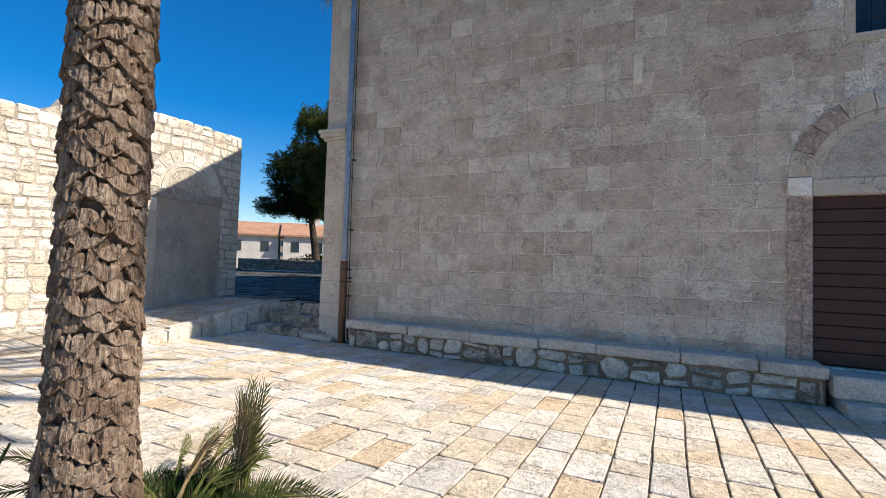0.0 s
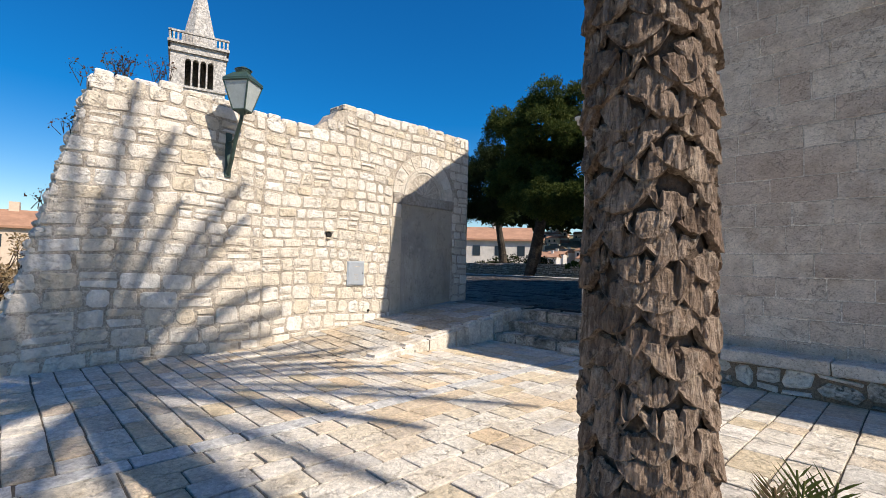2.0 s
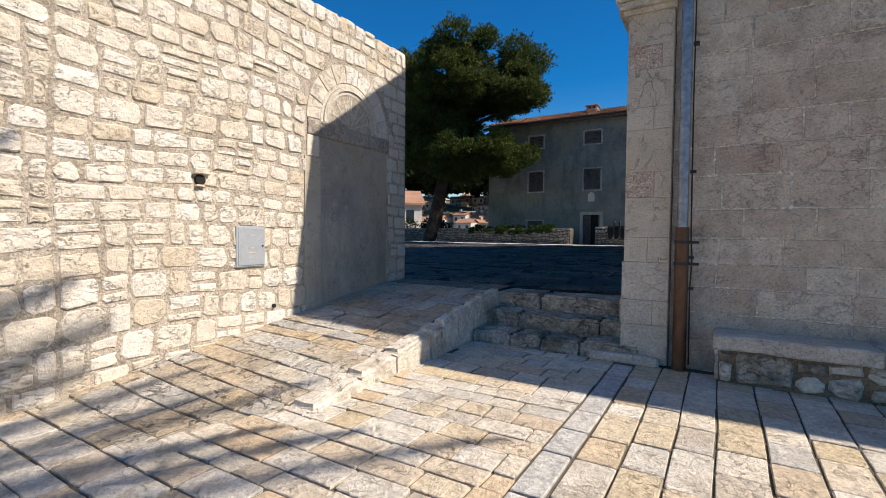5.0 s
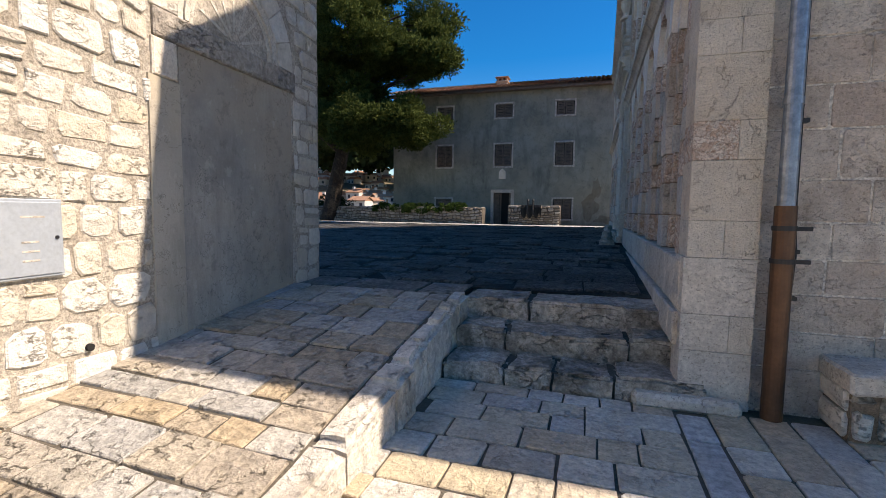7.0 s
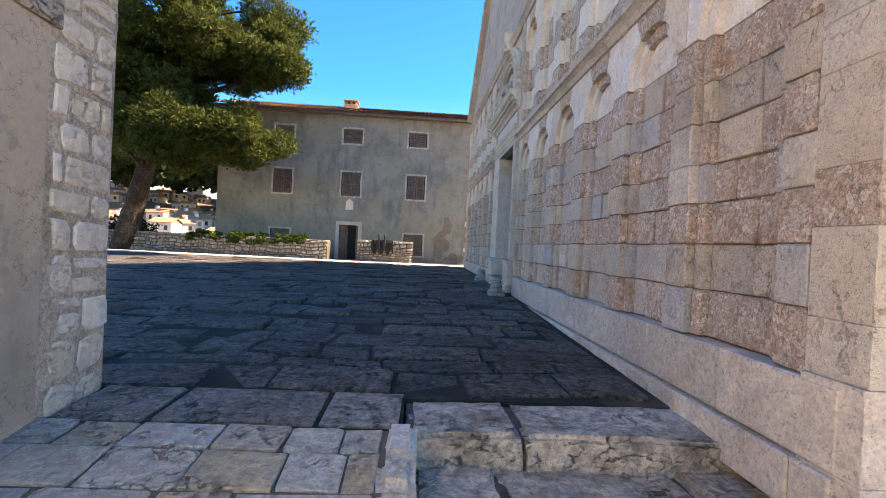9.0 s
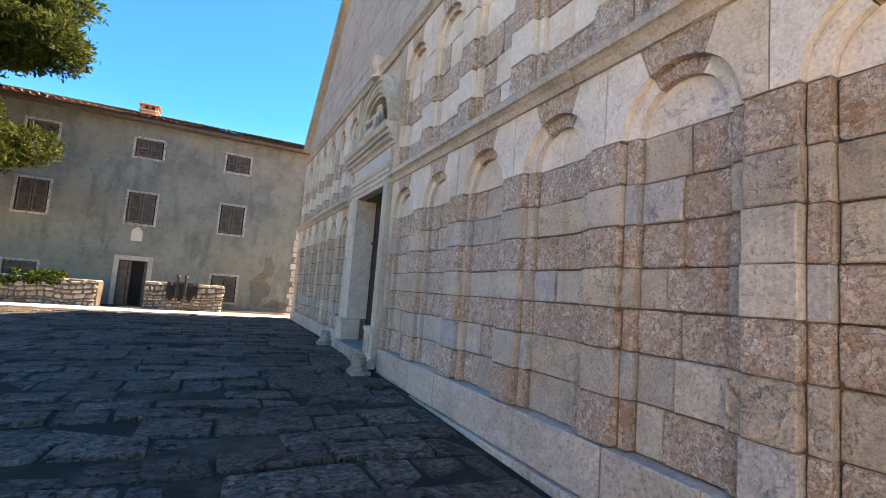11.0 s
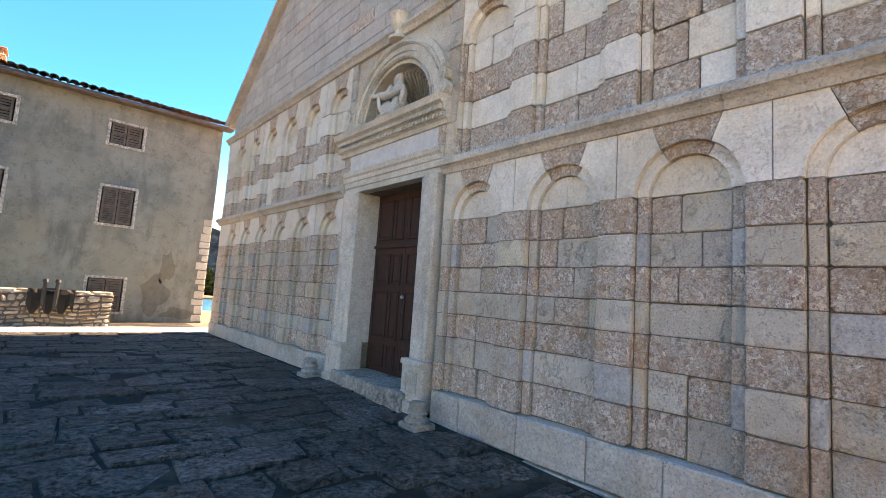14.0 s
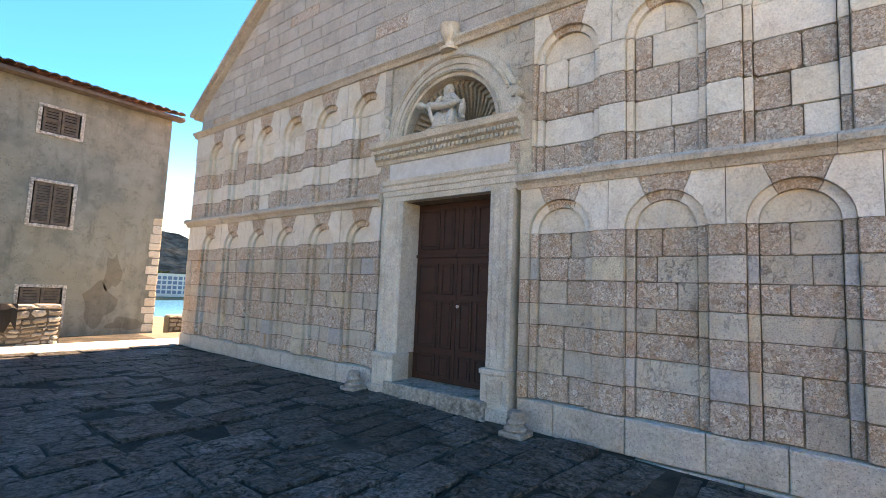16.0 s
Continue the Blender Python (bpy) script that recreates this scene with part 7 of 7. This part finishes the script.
def town():
    rng = random.Random(17)
    for i in range(84):
        t = rng.random()
        d = 130 + 130 * t
        a = rng.uniform(-.66, -.30)
        x, y = -8.5 + d * math.sin(a), 6.7 + d * math.cos(a)
        z = 1.6 + d * (.014 + .068 * t + rng.uniform(-.01, .008))
        far_house(x, y, z - 3.6, rng.uniform(4, 6.5), rng.uniform(3.6, 5.2), rng.uniform(2.6, 4.0), rng.uniform(-.5, .9), m_white_wall if rng.random() < .75 else m_orange_wall, i, "houses of the town", "small pale house with an orange tile roof on a hillside", rng.random() < .5)
    for x, y, w, tr in ((-47.5, 40.5, 9, .75), (-40.2, 46.0, 8, .75), (-54, 36, 9, .8)):
        far_house(x, y, 0.0, w, 6.5, 4.6, tr, m_white_wall, int(x), "houses behind the terrace", "white house with an orange tile roof behind the low wall")
    far_house(-66, .5, 0, 9, 7, 4.2, 1.4, m_orange_wall, 5, "houses behind the terrace", "ochre house beyond the end of the old wall")
    V = []
    for i in range(120):
        d = rng.uniform(150, 290)
        a = rng.uniform(-.72, -.22)
        V.append((-8.5 + d * math.sin(a), 6.7 + d * math.cos(a), 1.6 + d * rng.uniform(.10, .155), rng.uniform(4, 8)))
    v, f = tufts(V, 9, 2.2, seed=31, spread=.5)
    ob = mesh_ob("far_woods", v, f, m_cypress)
    tagged(ob, "dark green wooded hillside above the town", "woods", kind="stuff")
    # wooded slope under it
    vs, fs = [], []
    n = 24
    for j in range(9):
        d = 95 + 30 * j
        for i in range(n + 1):
            a = -.95 + .80 * i / n
            vs.append((-8.5 + d * math.sin(a), 6.7 + d * math.cos(a), -9 + (d - 95) * .13 * max(0.05, min(1, (-a - .15) * 3)) + 2.0 * noise.noise(Vector((i * .5, j * .6, 0)))))
    for j in range(8):
        for i in range(n):
            fs.append((j * (n + 1) + i, j * (n + 1) + i + 1, (j + 1) * (n + 1) + i + 1, (j + 1) * (n + 1) + i))
    m_slope = stone_mat("scrub_slope", [(0.10, 0.11, 0.06)], grain=.3, grain_amt=.5, stain=(0.22, 0.18, 0.12), stain_amt=.6, stain_scale=.05)
    tagged(mesh_ob("hillside", vs, fs, m_slope), "scrubby green hillside", "hillside", kind="structure")
    # mountain across the water
    vs, fs = [], []
    n = 60
    for j in range(8):
        for i in range(n + 1):
            x = -400 + 2400 * i / n
            y = 1250 + 90 * j
            pk = 215 * (1 - abs(j / 7 - .85)) * (.55 + .45 * math.sin(i * .16 - 2.2)) + 22 * noise.noise(Vector((i * .7, j * 1.1, 3))) + 10 * noise.noise(Vector((i * 1.9, j * 2.3, 7)))
            vs.append((x, y, -14 if j == 0 else max(-12, pk * (j / 7) ** .8)))
    for j in range(7):
        for i in range(n):
            fs.append((j * (n + 1) + i, j * (n + 1) + i + 1, (j + 1) * (n + 1) + i + 1, (j + 1) * (n + 1) + i))
    m_mount = stone_mat("far_mountain", [(0.007, 0.016, 0.026)], grain=.03, grain_amt=.4, stain=(0.022, 0.030, 0.036), stain_amt=.6, stain_scale=.012)
    for mm in (m_slope, m_mount):
        mm.node_tree.nodes["Principled BSDF"].inputs["Specular IOR Level"].default_value = 0.0
    tagged(mesh_ob("backdrop_mountain", vs, fs, m_mount), "bluish rocky mountain across the water", "mountain", kind="structure")
    V = []
    for i in range(60):
        V.append((rng.uniform(60, 230), rng.uniform(392, 420), rng.uniform(-8, 8), rng.uniform(5, 9)))
    v, f = tufts(V, 8, 2.5, seed=33, spread=.5)
    tagged(mesh_ob("shore_trees", v, f, m_cypress), "dark trees on the far shore", "trees", kind="stuff")
    tagged(part("shore", box_bm((0, 372, -14), (400, 440, -9.0), 1.0), m_soil), "far shore", "shore", kind="structure")
    ht = empty("hotel", "long white hotel with rows of blue balconies on the shore", "hotel", (137, 383, -9))
    ht.rotation_euler = (0, 0, -.36)
    part("wall", box_bm((-19, -5, 0), (19, 5, 16)), m_white_wall, ht)
    m_blue = plain_mat("blue_glass", (0.06, 0.14, 0.24), 0.3)
    for fl in range(4):
        for i in range(11):
            x = -18.2 + 3.4 * i
            part("balcony_window", box_bm((x, -5.1, 2.2 + 3.4 * fl), (x + 2.5, -4.9, 4.6 + 3.4 * fl)), m_blue, ht)
    part("roof", box_bm((-20, -6, 16), (20, 6, 16.8)), m_white_wall, ht)


portal()
statue()
church_door()
column_base(-6.80, 15.20, "worn stone column base beside the portal")
column_base(-6.68, 18.42, "small broken column base beside the portal")
side_door()
side_window()
drainpipe()
plaque()
wall_lamp()
wall_bits()
bell_tower()
planting()
pump()
ivy()
low_wall("low_wall_far", "low sunlit rubble wall between the house and the church", [(-5.3, 29.3), (3.0, 29.3)], 0.55, 0.4)
town()


m_lip = stone_mat("worn_grey_slab", [(0.30, 0.275, 0.24), (0.36, 0.33, 0.285), (0.27, 0.25, 0.22)], bump=1.3, grain=20, grain_amt=0.3, stain=(0.15, 0.13, 0.105), stain_amt=0.5, pits=0.5, veins=0.3, vein=(0.08, 0.07, 0.055), bed=1.0)
m_band = stone_mat("pale_grey_paving", [(0.60, 0.59, 0.56), (0.52, 0.52, 0.51), (0.66, 0.63, 0.58)], bump=0.9, grain=18, grain_amt=0.2, stain=(0.40, 0.37, 0.32), stain_amt=0.4, rough=0.7)

# ---- build ----
gable_blocks()
side_blocks()
old_wall()
walled_door()
steps()
bench()
house()
low_wall("low_wall_long", "low rubble wall with ivy at the terrace edge", [(-12.65, 27.35), (-17.0, 27.9), (-23.0, 28.4), (-34.0, 28.8)], 0.88, 0.5)
low_wall("low_wall_short", "short low rubble wall before the house door", [(-8.70, 27.3), (-11.30, 27.3)], 0.98, 0.5)
palm()
no_pave = lambda x, y: (x < KERB_X + .05 and y > 4.5) or (x < KERB_X - 0.3 and y > 3.3)
pave(plaza, -6.24, 4.0, -1.5, 7.42, lambda x, y: 0.0, (0.28, 0.62), (0.26, 0.36), m_pave, m_pave_far, lambda x, y: x < 0.5 and 2.2 < y, along='y', most=300, gap=.010, chip=.009)
pave(plaza, -6.47, -6.25, -1.5, 7.3, lambda x, y: 0.0, (0.4, 0.7), (0.22, 0.23), m_band, m_band, lambda x, y: True, along='y', most=30, name="drain_stone")
pave(plaza, -10.5, -6.48, -1.5, 7.42, lambda x, y: 0.0, (0.24, 0.56), (0.19, 0.31), m_pave, m_pave_far, lambda x, y: 2.6 < y, along='x', most=300, skip=no_pave, gap=.009, chip=.011, jz=.004)
pave(ramp, -10.72, KERB_X - .03, 3.2, 8.42, lambda x, y: ramp_z(y, x), (0.26, 0.58), (0.22, 0.36), m_ramp, m_ramp, lambda x, y: True, along='x', most=300, jz=.008, chip=.014, gap=.010)
pave(terrace, -30.0, -5.6, 25.75, 27.3, lambda x, y: terrace_z(x, y) + .004, (0.6, 1.2), (0.4, 0.6), m_band, m_band, lambda x, y: x > -20, along='x', name="pale_slab", most=120)
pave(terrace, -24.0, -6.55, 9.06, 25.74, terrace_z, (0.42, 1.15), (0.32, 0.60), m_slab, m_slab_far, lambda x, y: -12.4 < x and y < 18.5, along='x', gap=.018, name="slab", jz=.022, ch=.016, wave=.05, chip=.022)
pave(terrace_lip, -10.70, -8.52, 8.43, 9.06, terrace_z, (0.7, 1.2), (0.6, 0.7), m_lip, m_lip, lambda x, y: True, along='x', gap=.02, name="slab", chip=.02)
